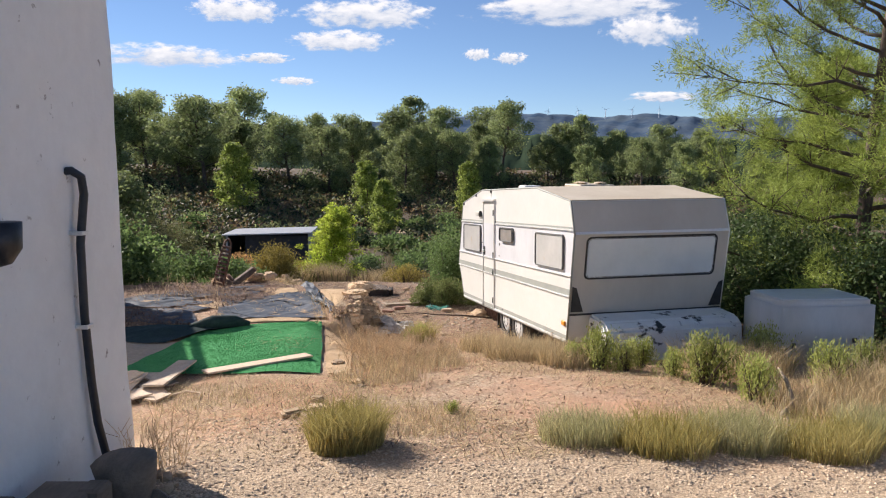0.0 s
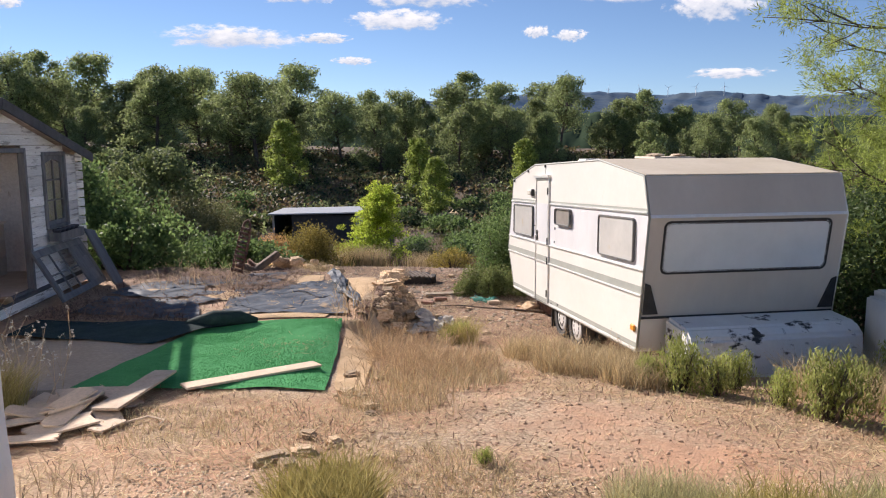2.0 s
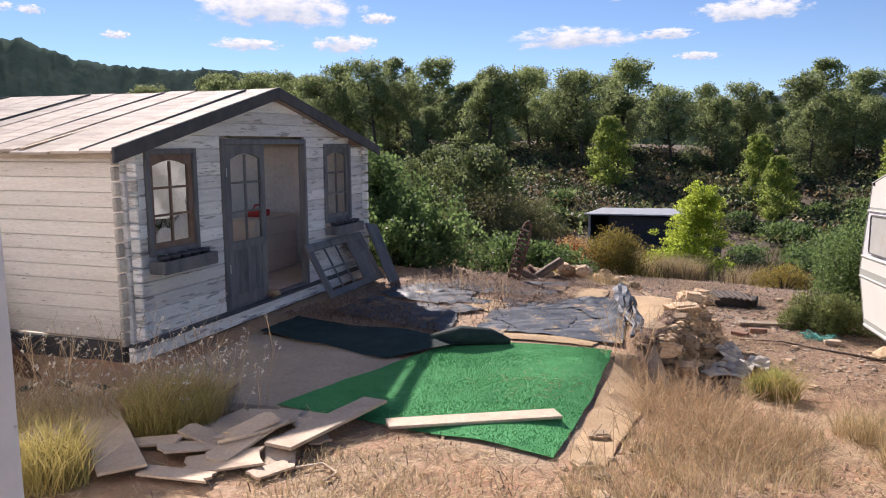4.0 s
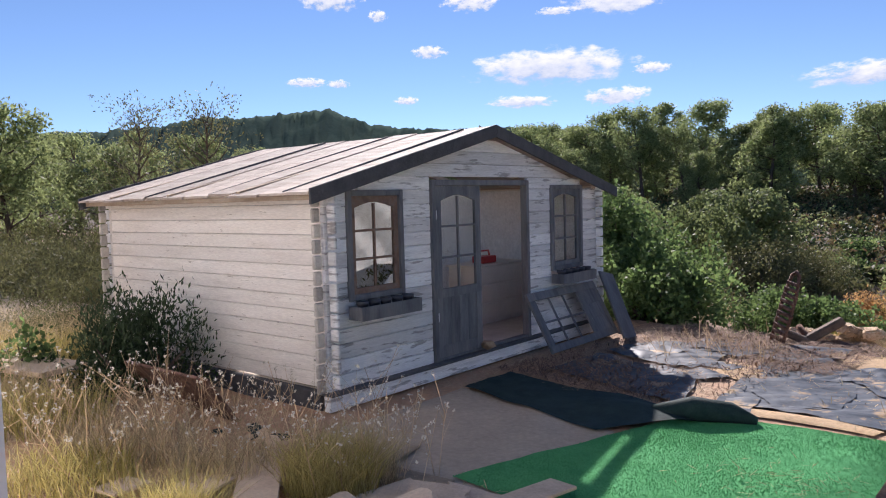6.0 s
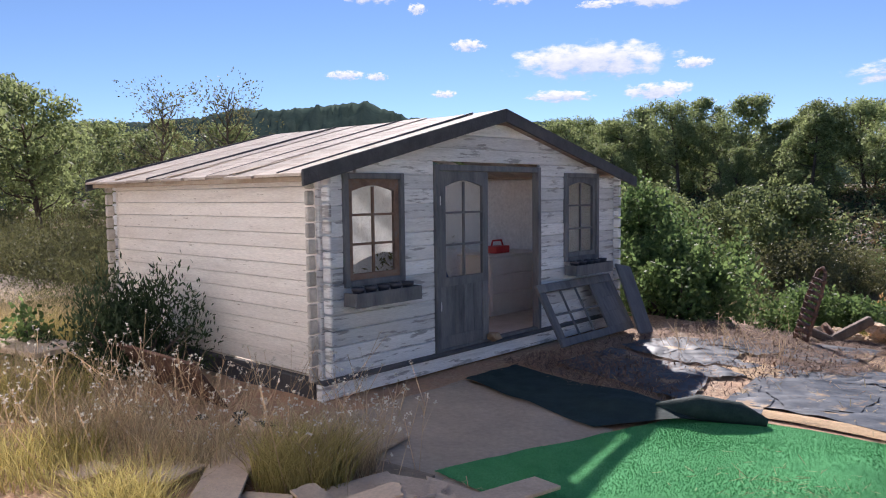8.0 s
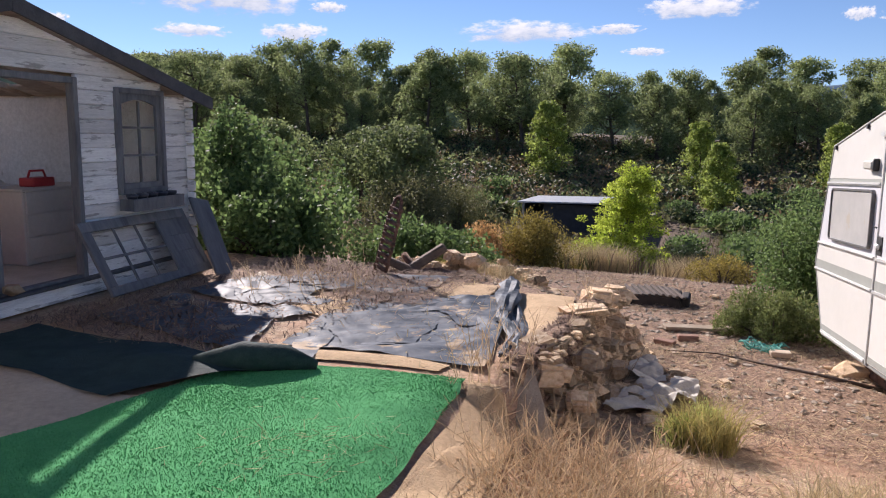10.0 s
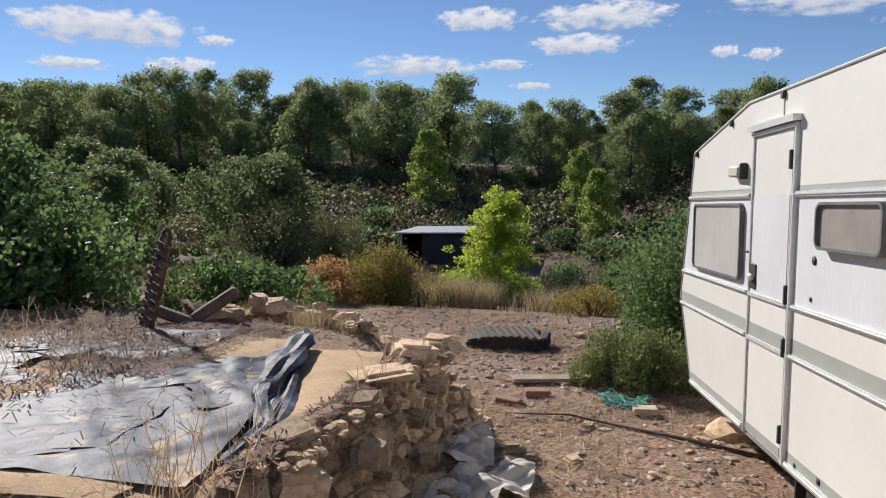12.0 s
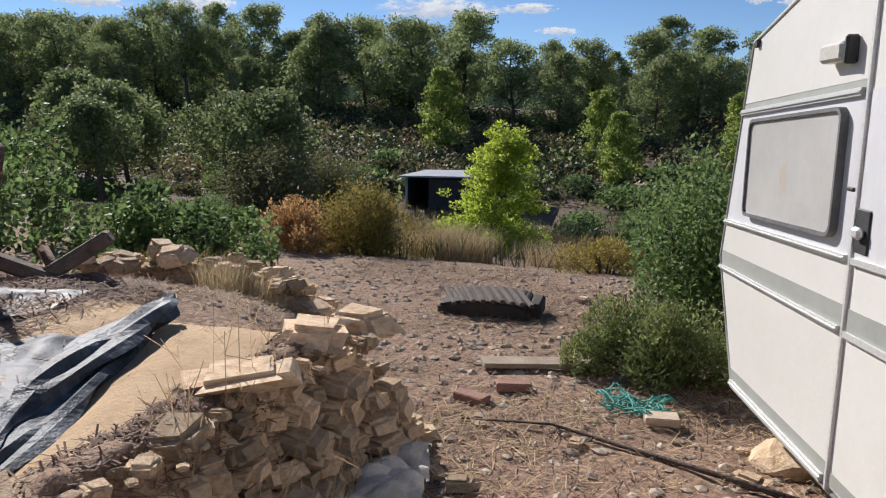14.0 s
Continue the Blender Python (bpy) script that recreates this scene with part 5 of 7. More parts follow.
net = thing("netting", "tangled turquoise plastic netting on the ground", "netting", Matrix.Translation((-0.2, 15.2, gz1(-0.2, 15.2))))
NETM = mat("turquoise_net", [(0.05, 0.32, 0.26), (0.12, 0.45, 0.38)], 5, 0.6, 0)
bm = None
for k in range(15):
    for flip in (0, 1):
        pts = []
        for j in range(9):
            u, v = (j / 8, k / 14) if flip else (k / 14, j / 8)
            x, y = 0.40 * (u - 0.5) + 0.05 * math.sin(5 * v + 2 * u), 0.30 * (v - 0.5) + 0.05 * math.sin(7 * u)
            pts.append(Vector((x, y, 0.045 + 0.035 * math.sin(11 * u + 2) * math.cos(9 * v) + 0.015 * math.sin(23 * u * v + k))))
        bm = tube(pts, 0.0045, 4, bm)
tagged(part("strand", bm, NETM, net), kind="stuff")
single("plank", box((0, 0, 0), (0.19, 0.12, 0.05), 0.006), RAWBOARD, "short pale block of wood beside the netting", "wood block", Matrix.Translation((-0.12, 14.95, gz1(-0.1, 15) + 0.01)) @ Matrix.Rotation(0.2, 4, 'Z'))
single("stone_slab", rock(r, (0.30, 0.20, 0.12), 0.8, 2), STONE, "rough ochre stone slab lying under the caravan's end", "stone", Matrix.Translation((0.60, 14.72, gz1(0.6, 14.7) + 0.04)) @ Matrix.Rotation(-0.5, 4, 'Z'))
CLOTH = mat("dirty_pale_tarp", [(0.40, 0.36, 0.31), (0.66, 0.60, 0.52)], 5, 0.8, 0.6, 15)
for q in ([(-1.2, 12.5), (-0.75, 12.55), (-0.62, 13.35), (-1.05, 13.3)], [(-1.22, 13.3), (-0.85, 13.35), (-1.1, 14.2), (-1.3, 14.1)], [(-0.85, 12.95), (-0.55, 12.9), (-0.62, 13.5), (-0.82, 13.55)]):
    single("tarp", sheet("tarp", q, lambda U, V, X, Y: 0.02 + 0.09 * np.abs(wave(X, Y, 8, 1)) + 0.05 * np.abs(wave(X, Y, 19, 2)), CLOTH, 50, 50), None, "crumpled dirty tarpaulin at the foot of the stone wall", "tarpaulin")

# ---- far shed ----
shed = thing("metal_shed", "dark open metal shed with a pale flat roof in the hollow", "shed", Matrix.Translation((-11.0, 37.6, -3.5)) @ Matrix.Rotation(radians(4), 4, 'Z'))
TIN = mat("pale_tin_roof", [(0.42, 0.44, 0.47), (0.52, 0.54, 0.57)], 3, 0.45, 0.1, metal=0.3)
DARKTIN = mat("dark_sheet_metal", [(0.03, 0.035, 0.045), (0.06, 0.065, 0.08)], 4, 0.6, 0.1)
part("roof", solid([(-0.15, 1.80), (4.2, 1.88), (4.2, 1.94), (-0.15, 1.86)], -0.3, 3.2), TIN, shed)
part("back_wall", box((0, 2.9, 0), (4.05, 2.95, 1.82), 0.01), DARKTIN, shed)
part("side_wall", box((0, 0, 0), (0.05, 2.9, 1.78), 0.01), DARKTIN, shed)
part("side_wall", box((4.0, 0, 0), (4.05, 2.9, 1.85), 0.01), TIN, shed)
part("front_panel", box((0.9, 0.1, 0), (4.0, 0.14, 1.75), 0.01), DARKTIN, shed)
part("post", box((0.0, -0.05, 0), (0.09, 0.04, 1.78), 0.01), TIN, shed)

# ---- trees and plants ----


def limb(r, start, direction, length, r0, bend=0.25, n=5, up=0.25):
    p, d, out = np.array(start, float), np.array(direction, float), []
    d /= np.linalg.norm(d)
    for k in range(n + 1):
        out.append(p.copy())
        d = d + r.normal(0, bend * 0.5, 3) + np.array([0, 0, up * 0.3])
        d /= np.linalg.norm(d)
        p = p + d * length / n
    return out, [r0 * (1 - 0.85 * k / n) for k in range(n + 1)]


def pine(seed, h, width, crown0, clumps, per, needle, wide, material, lean=0.05, limbs=26, clump_r=0.30, shape=0.5, trunk_r=None):
    """A pine: bent trunk, limbs, and clumps of needles along the limbs. Returns its two meshes."""
    r = np.random.default_rng(seed)
    tr = trunk_r or h * 0.022
    pts = [np.array([0, 0, -0.3])]
    d = np.array([lean * r.normal(), lean * r.normal(), 1.0])
    for k in range(8):
        pts.append(pts[-1] + d * (h + 0.3) / 8 * (0.97 if k == 7 else 1))
        d = d + r.normal(0, 0.05, 3) * [1, 1, 0]
    bm = tube(pts, [tr * (1 - 0.9 * k / 8) for k in range(9)], 8)
    cl, od = [], []
    zs = np.array([p[2] for p in pts])
    for k in range(limbs):
        t = crown0 + (1 - crown0) * ((k + 0.5) / limbs) ** 0.9
        z = t * h
        base = np.array([np.interp(z, zs, [p[i] for p in pts]) for i in range(3)])
        s = (t - crown0) / (1 - crown0)
        reach = width * (0.35 + 0.65 * math.sin(math.pi * min(1, (s * (1 - shape) + shape * 0.55)))) * (1.0 - 0.75 * s ** 2.2) * r.uniform(0.7, 1.2)
        a = k * 2.4 + r.uniform(-0.4, 0.4)
        lp, lr = limb(r, base, (math.cos(a), math.sin(a), 0.15 + 0.9 * s), reach, tr * 0.32 * (1 - 0.6 * s) + 0.004, 0.3, 5)
        bm = tube(lp, lr, 5, bm)
        for m in range(clumps):
            q = lp[2 + m % 4] * 0.6 + lp[min(5, 3 + m % 3)] * 0.4 + r.normal(0, clump_r * 0.9, 3)
            cl.append(q), od.append((q - base) / (np.linalg.norm(q - base) + 0.01) + [0, 0, 0.5])
    cl.append(pts[-1]), od.append(np.array([0, 0, 1.0]))
    cl, od = np.array(cl), np.array(od)
    i = np.repeat(np.arange(len(cl)), per)
    off = r.normal(0, 1, (len(i), 3))
    off /= np.linalg.norm(off, axis=1)[:, None]
    off *= (clump_r * r.uniform(0.15, 1.0, len(i)) ** 0.6)[:, None] * [1, 1, 0.75]
    return finish("trunk", bm, BARK), leaves("crown", cl[i] + off, needle, wide, material, r, od[i] * 0.6 + off / clump_r * 0.6)


def pads(name, centres, normals, length, width, material, r, jitter=0.45):
    """Small leaf sprays lying on the outside of a crown, facing outwards with some scatter."""
    n = len(centres)
    nm = normals + r.normal(0, jitter, (n, 3))
    nm /= np.linalg.norm(nm, axis=1)[:, None] + 1e-9
    d = np.cross(nm, r.normal(size=(n, 3)))
    d /= np.linalg.norm(d, axis=1)[:, None] + 1e-9
    e = np.cross(nm, d)
    L = (length * r.uniform(0.6, 1.35, n) * 0.5)[:, None]
    W = (width * r.uniform(0.6, 1.35, n) * 0.5)[:, None]
    v = np.stack([centres - d * L, centres + e * W, centres + d * L, centres - e * W], 1).reshape(-1, 3)
    return polymesh(name, v, np.arange(4 * n).reshape(n, 4), material)


def lobed_tree(seed, h, width, crown0, lobes, per, size, material, trunk_r=None, top=0.45, lobe=0.34, loose=0.45, flat=0.55):
    """A broad tree seen from afar: bent trunk, limbs, and a crown of rounded billowing lobes with gaps between."""
    r = np.random.default_rng(seed)
    tr = trunk_r or h * 0.022
    pts, d = [np.array([0, 0, -0.4])], np.array([r.normal() * 0.05, r.normal() * 0.05, 1.0])
    for k in range(6):
        pts.append(pts[-1] + d * (h * 0.92 + 0.4) / 6)
        d = d + r.normal(0, 0.06, 3) * [1, 1, 0]
    bm = tube(pts, [tr * (1 - 0.85 * k / 6) for k in range(7)], 7)
    zs = np.array([p[2] for p in pts])
    P, Nn = [], []
    for k in range(lobes):
        s = (k + 0.5) / lobes
        z = h * (crown0 + (0.97 - crown0) * s)
        reach = width * (min(1.0, 0.62 + 0.38 * s / top) if s < top else math.sqrt(max(0.02, 1 - ((s - top) / (1 - top)) ** 1.5)))
        a = k * 2.4 + r.uniform(-0.5, 0.5)
        q = reach * 0.84 * math.sqrt(r.uniform(0.02, 1))
        axis = np.array([np.interp(z, zs, [p[i] for p in pts]) for i in range(3)])
        c = axis + [math.cos(a) * q, math.sin(a) * q, 0]
        rad = width * lobe * r.uniform(0.75, 1.3) * (1.0 - 0.35 * s)
        start = np.array([np.interp(z - q * 0.6, zs, [p[i] for p in pts]) for i in range(3)])
        bm = tube([start, start * 0.4 + c * 0.6 - [0, 0, rad * 0.35], c], [tr * 0.32, tr * 0.2, tr * 0.05], 4, bm)
        n = int(per * r.uniform(0.7, 1.2))
        u = r.normal(size=(n, 3))
        u /= np.linalg.norm(u, axis=1)[:, None]
        lump = 1 + 0.20 * np.sin(u[:, 0] * 6 + k) * np.cos(u[:, 1] * 5 + 2 * k) + 0.10 * np.sin(u[:, 2] * 13 + u[:, 0] * 9 + k)
        P.append(c + u * (rad * lump * (r.uniform(0.1, 1.0, n) ** 0.6 + np.abs(r.normal(0, 0.16, n))))[:, None] * [1, 1, 0.8])
        Nn.append(u * 0.9 + [0, 0, 0.25])
    return finish("trunk", bm, BARK), pads("crown", np.concatenate(P), np.concatenate(Nn), size, size * flat, material, r, loose)


def feather_pine(seed, h, width, crown0, limbs, twigs, per, material, trunk_r, needle=0.12, nw=0.013, tuft=0.15):
    """A pine seen close by: long bent limbs with twigs, each ending in tufts of needles, and sky between them."""
    r = np.random.default_rng(seed)
    pts, d = [np.array([0, 0, -0.3])], np.array([0.02, -0.01, 1.0])
    for k in range(9):
        pts.append(pts[-1] + d * (h + 0.3) / 9)
        d = d + r.normal(0, 0.05, 3) * [1, 1, 0]
    bm = tube(pts, [trunk_r * (1 - 0.9 * k / 9) for k in range(10)], 8)
    zs = np.array([p[2] for p in pts])
    cl, ax, tips = [], [], []
    for k in range(limbs):
        s = (k + 0.5) / limbs
        z = h * (crown0 + (0.98 - crown0) * s)
        base = np.array([np.interp(z, zs, [p[i] for p in pts]) for i in range(3)])
        reach = width * (1.0 - 0.80 * s ** 1.6) * r.uniform(0.65, 1.15)
        a = k * 2.4 + r.uniform(-0.4, 0.4)
        lp, lr = limb(r, base, (math.cos(a), math.sin(a), -0.05 + 0.8 * s), reach, trunk_r * 0.28 * (1 - 0.6 * s) + 0.006, 0.35, 6, 0.18)
        bm = tube(lp, lr, 5, bm)
        for m in range(twigs):
            i = 2 + m % 5
            o = lp[min(i, 6)]
            out = (lp[6] - lp[3]) / (np.linalg.norm(lp[6] - lp[3]) + 1e-6) * 0.8 + r.normal(0, 0.6, 3) + [0, 0, 0.35]
            out /= np.linalg.norm(out)
            ln = reach * r.uniform(0.10, 0.26)
            e = o + out * ln
            bm = tube([o, o + out * ln * 0.5 + r.normal(0, 0.02, 3), e], [0.009, 0.007, 0.004], 4, bm)
            tips.append(o)
            for j in range(3):
                cl.append(o + out * ln * (0.55 + 0.3 * j) + r.normal(0, tuft * 0.55, 3)), ax.append(out)
    cl, ax = np.array(cl), np.array(ax)
    i = np.repeat(np.arange(len(cl)), per)
    u = r.normal(size=(len(i), 3))
    u /= np.linalg.norm(u, axis=1)[:, None]
    p = cl[i] + u * (tuft * r.uniform(0.1, 1.0, len(i)) ** 0.7)[:, None]
    return finish("trunk", bm, BARK), leaves("crown", p, needle, nw, material, r, u * 1.2 + ax[i] * 0.8), tips


def tree_thing(name, label, category, meshes, m, group=""):
    t = thing(name, label, category, m, group)
    part("trunk", meshes[0], None, t)
    part("crown", meshes[1], None, t)
    return t


def bush(seed, size, lobes, count, leaf, wide, material, stems=8, spiky=0.0, lob=(0.28, 0.5)):
    """A shrub: stems and leaves over several lobes of uneven size."""
    r = np.random.default_rng(seed)
    sx, sy, sz = size
    c = r.normal(0, 0.42, (lobes, 3)) * [sx, sy, 0]
    c[:, 2] = sz * r.uniform(0.22, 0.72, lobes) * (1 - 0.35 * np.hypot(c[:, 0] / sx, c[:, 1] / sy))
    rad = r.uniform(lob[0], lob[1], lobes)
    bm = None
    for k in range(min(stems, lobes)):
        e = c[k] + [0, 0, rad[k] * sz * 0.3]
        lp = [np.array([c[k][0] * 0.15, c[k][1] * 0.15, -0.1]), np.array([c[k][0] * 0.5, c[k][1] * 0.5, e[2] * 0.5]), e]
        bm = tube(lp, [0.02 * sz + 0.006, 0.014 * sz + 0.004, 0.004], 5, bm)
    i = r.integers(0, lobes, count)
    d = r.normal(size=(count, 3))
    d /= np.linalg.norm(d, axis=1)[:, None]
    q = r.uniform(0.25, 1.0, count) ** 0.45
    lump = 1 + 0.22 * np.sin(d[:, 0] * 7 + i) * np.cos(d[:, 1] * 6 + 2 * i)
    p = c[i] + d * (rad[i] * q * lump)[:, None] * [sx, sy, sz]
    p[:, 2] = np.maximum(p[:, 2], 0.02)
    out = d * 0.4 + [0, 0, 0.5 * spiky]
    return finish("stems", bm, BARK), leaves("foliage", p, leaf, wide, material, r, out)


def bush_thing(name, label, meshes, m, group=""):
    t = thing(name, label, "shrub", m, group)
    tagged(part("branchwork", meshes[0], None, t), kind="stuff")
    part("foliage", meshes[1], None, t)
    return t


def stand(x, y, s=1.0, rot=0.0, sink=0.05, wide=1.0):
    return Matrix.Translation((x, y, gz1(x, y) - sink)) @ Matrix.Rotation(rot, 4, 'Z') @ Matrix.Diagonal((s * wide, s * wide, s, 1))


r = np.random.default_rng(5)
# wooded rise behind
KINDS = [lobed_tree(100 + k, hh, w, c0, lb, 250, 0.17, PINE, top=tp, lobe=lo, loose=1.2, flat=0.42)
         for k, (hh, w, c0, lb, tp, lo) in enumerate([(5.2, 2.1, 0.12, 38, 0.25, 0.27), (5.7, 1.9, 0.08, 40, 0.15, 0.29), (5.3, 2.6, 0.36, 34, 0.40, 0.25), (4.8, 2.3, 0.10, 38, 0.30, 0.27), (5.4, 2.0, 0.05, 40, 0.18, 0.29), (5.7, 2.4, 0.42, 30, 0.45, 0.26)])]
first = {}
spots = []
for row, (ya, n, x0, x1) in enumerate(((58, 17, -56, 20), (62, 22, -62, 32), (66, 22, -70, 40), (72, 20, -82, 48), (64, 12, 3, 40))):
    for k in range(n):
        x = x0 + (x1 - x0) * (k + r.uniform(0.1, 0.9)) / n
        y = ya + r.uniform(-2.2, 2.2) - 0.12 * max(0, -x - 25)
        spots.append((x, y, row))
for x, y, row in spots:
    if row == 0 and -15.0 < x < 3 and r.uniform() < 0.6:
        continue
    k = int(r.integers(0, 6))
    tall = float(np.interp(x / y, [-1.2, -0.55, -0.1, 0.1, 0.25, 0.6], [1.38, 1.36, 1.13, 0.97, 0.74, 0.68]))
    s = tall * r.uniform(0.66, 1.14) * (1.0 + 0.03 * row)
    m = stand(x, y, s, r.uniform(0, 6.28), 0.1, r.uniform(0.9, 1.2))
    if k in first:
        copy_thing(first[k], m @ Matrix.Identity(4)).scale = m.to_scale()
    else:
        first[k] = tree_thing("pine_tree", "dark green pine on the rise behind the hollow", "tree", KINDS[k], m, "pines on the rise")
# pines left of the cabin
for x, y, s in ((-17.2, 7.0, 0.95), (-21.7, 9.3, 0.82), (-25, 9.0, 0.9), (-23.5, 12.0, 0.72), (-27, 14, 0.8), (-30, 18, 0.85), (-33, 12, 0.95), (-26, 21, 0.7), (-36, 22, 0.9), (-38, 15, 1.0), (-20, 6.6, 0.8)):
    copy_thing(first[int(r.integers(0, 6))], stand(x, y, s, r.uniform(0, 6.28))).scale = (s, s, s)
# the big pine beside the caravan
CONE = mat("brown_pine_cone", [(0.05, 0.03, 0.02), (0.11, 0.07, 0.05)], 40, 0.9, 0.5, 80)
BIG = feather_pine(300, 8.6, 3.1, 0.10, 66, 17, 84, PINEBRIGHT, 0.13, 0.085, 0.0095, 0.17)
big = tree_thing("pine_tree", "large bright green pine with open limbs beside the caravan", "tree", BIG[:2], stand(6.25, 12.4, 1.0, 0.4))
cone_mesh = finish("cone", tube([(0, 0, -0.05), (0, 0, -0.03), (0, 0, 0.01), (0, 0, 0.04)], [0.008, 0.028, 0.03, 0.008], 7), CONE)
for k in range(0, len(BIG[2]), 37):
    c = part("cone", cone_mesh, None, big, "dark brown pine cone" if k == 0 else "")
    c.location = BIG[2][k] - np.array([0, 0, 0.05])
BIG2 = feather_pine(301, 5.0, 1.8, 0.06, 36, 13, 44, PINEBRIGHT, 0.08)[:2]
YOUNG = lobed_tree(304, 5.0, 1.6, 0.04, 34, 200, 0.20, PINEBRIGHT, 0.08, 0.25, 0.34, 1.1)
tree_thing("pine_tree", "bright green young pine behind the caravan", "tree", BIG2, stand(6.9, 15.6, 0.95, 2.0))
tree_thing("pine_tree", "bright green pine crowding the open space", "tree", feather_pine(302, 5.6, 2.0, 0.06, 38, 13, 44, PINEBRIGHT, 0.09)[:2], stand(8.6, 11.2, 1.0, 1.0))
tree_thing("pine_tree", "bright green pine behind the storage box", "tree", feather_pine(303, 4.2, 1.7, 0.06, 32, 13, 44, PINEBRIGHT, 0.07)[:2], stand(9.6, 14.2, 1.0, 1.0))
MASTICLEAF = leafmat("mastic_leaves", (0.062, 0.10, 0.04), (0.125, 0.175, 0.065), 0.4)
MASTIC = bush(310, (1.3, 1.2, 2.2), 26, 15000, 0.07, 0.036, MASTICLEAF, 10)
for x, y, s in ((5.2, 12.9, 1.05), (6.3, 11.3, 0.95), (7.6, 12.3, 1.0), (5.3, 14.6, 1.0), (4.2, 15.8, 0.9), (8.4, 10.3, 0.9)):
    bush_thing("mastic_bush", "dense dark green bush behind the caravan", MASTIC, stand(x, y, s, r.uniform(0, 6)), "bushes behind the caravan")
# bush between caravan and hollow
SHRUBGREEN = leafmat("olive_green_leaves", (0.13, 0.165, 0.055), (0.22, 0.25, 0.09), 0.4)
bush_thing("mastic_bush", "dense green bush at the caravan's end", bush(311, (0.72, 0.75, 1.62), 24, 14000, 0.05, 0.026, CAROB, 8), stand(0.05, 17.0, 1.0))
bush_thing("rosemary_bush", "low olive green bush under the taller one", bush(312, (0.60, 0.5, 0.66), 20, 15000, 0.05, 0.014, SHRUBGREEN, 8, spiky=1), stand(-0.15, 15.95, 1.0))
# carob shrubs right of the cabin
bush_thing("carob_bush", "leafy green shrub growing beside the cabin", bush(313, (1.5, 1.3, 1.9), 58, 15000, 0.085, 0.055, CAROB, 14, lob=(0.12, 0.26)), stand(-6.75, 15.6, 1.0))
bush_thing("carob_bush", "tall leafy shrub with upright shoots behind the cabin", bush(314, (1.25, 1.2, 2.9), 58, 15000, 0.085, 0.055, CAROB, 14, lob=(0.12, 0.26)), stand(-8.0, 16.4, 1.05))
bush_thing("carob_bush", "leafy green shrub below the terrace", bush(315, (1.3, 1.1, 1.4), 46, 11000, 0.08, 0.05, CAROB, 12, lob=(0.12, 0.26)), stand(-5.3, 17.4, 0.9))
bush_thing("carob_bush", "dark leafy shrub behind the cabin", bush(316, (1.7, 1.7, 2.8), 56, 14000, 0.09, 0.055, CAROB, 12, lob=(0.12, 0.26)), stand(-10.3, 17.8, 1.0))
# round tree in the hollow
ALMOND = leafmat("almond_leaves", (0.15, 0.19, 0.075), (0.25, 0.29, 0.12), 0.45)
TREE = lobed_tree(320, 4.3, 2.2, 0.40, 30, 300, 0.17, ALMOND, 0.12, 0.5, 0.34, 1.0)
tree_thing("almond_tree", "round-crowned green tree in the hollow", "tree", TREE, stand(-15.3, 34.0, 1.0))
for x, y, s in ((-20.5, 33.5, 1.0), (-19, 37, 0.95), (-25, 36, 1.1), (-17.5, 29.0, 0.75)):
    tree_thing("almond_tree", "dark round-crowned tree in the hollow", "tree", TREE, stand(x, y, s, r.uniform(0, 6)), "trees in the hollow")
GREYT = bush(321, (1.9, 1.7, 2.6), 30, 9000, 0.10, 0.05, OLIVE, 14)
for x, y, s in ((-12.9, 31.5, 1.0), (-14.6, 33.0, 0.85), (-13.4, 36.0, 0.9)):
    bush_thing("grey_shrub", "sparse grey olive shrub in the hollow", GREYT, stand(x, y, s, r.uniform(0, 6)), "grey shrubs in the hollow")
# yellow-green tree and others round the shed
tree_thing("poplar_sapling", "bright yellow-green young tree in front of the shed", "tree", pine(330, 2.95, 1.12, 0.03, 8, 60, 0.085, 0.04, YELLOWGREEN, 0.04, 40, 0.20, 0.95, 0.045), stand(-3.9, 24.6, 0.72, 0, 0.05, 1.2))
for x, y, s in ((-14.2, 50.0, 1.5), (-3.9, 44.5, 1.05), (-5.4, 50.0, 1.2), (1.5, 50, 1.2)):
    tree_thing("young_pine", "light green young pine on the slope", "tree", YOUNG, stand(x, y, s * 0.62, r.uniform(0, 6)), "young pines on the slope")
bush_thing("yellow_green_shrub", "yellow-green shoots round the foot of the young tree", bush(334, (0.9, 0.8, 0.95), 24, 5000, 0.085, 0.04, YELLOWGREEN, 8), stand(-3.85, 24.5))
bush_thing("withered_bush", "withered orange bush at the edge of the hollow", bush(331, (0.48, 0.45, 0.85), 20, 11000, 0.055, 0.022, ORANGE, 8, spiky=1), stand(-5.4, 20.1))
bush_thing("bronze_bush", "bronze-green bush at the edge of the hollow", bush(332, (0.75, 0.7, 1.15), 26, 16000, 0.055, 0.022, BRONZE, 10, spiky=1), stand(-4.65, 20.7))
bush_thing("bronze_bush", "small yellow-brown bush on the slope", bush(333, (0.5, 0.5, 0.6), 14, 4000, 0.05, 0.02, BRONZE, 8, spiky=1), stand(-1.15, 20.8))
HOLLOWBUSH = bush(335, (1.3, 1.2, 2.2), 26, 9000, 0.10, 0.055, CAROB, 10)
for x, y, s in ((-7.0, 20.6, 0.9), (-6.3, 21.0, 0.7), (-7.8, 21.2, 1.0)):
    bush_thing("green_bush", "small green bush at the edge of the hollow", HOLLOWBUSH, stand(x, y, s * 0.42, r.uniform(0, 6)), "green bushes at the hollow")
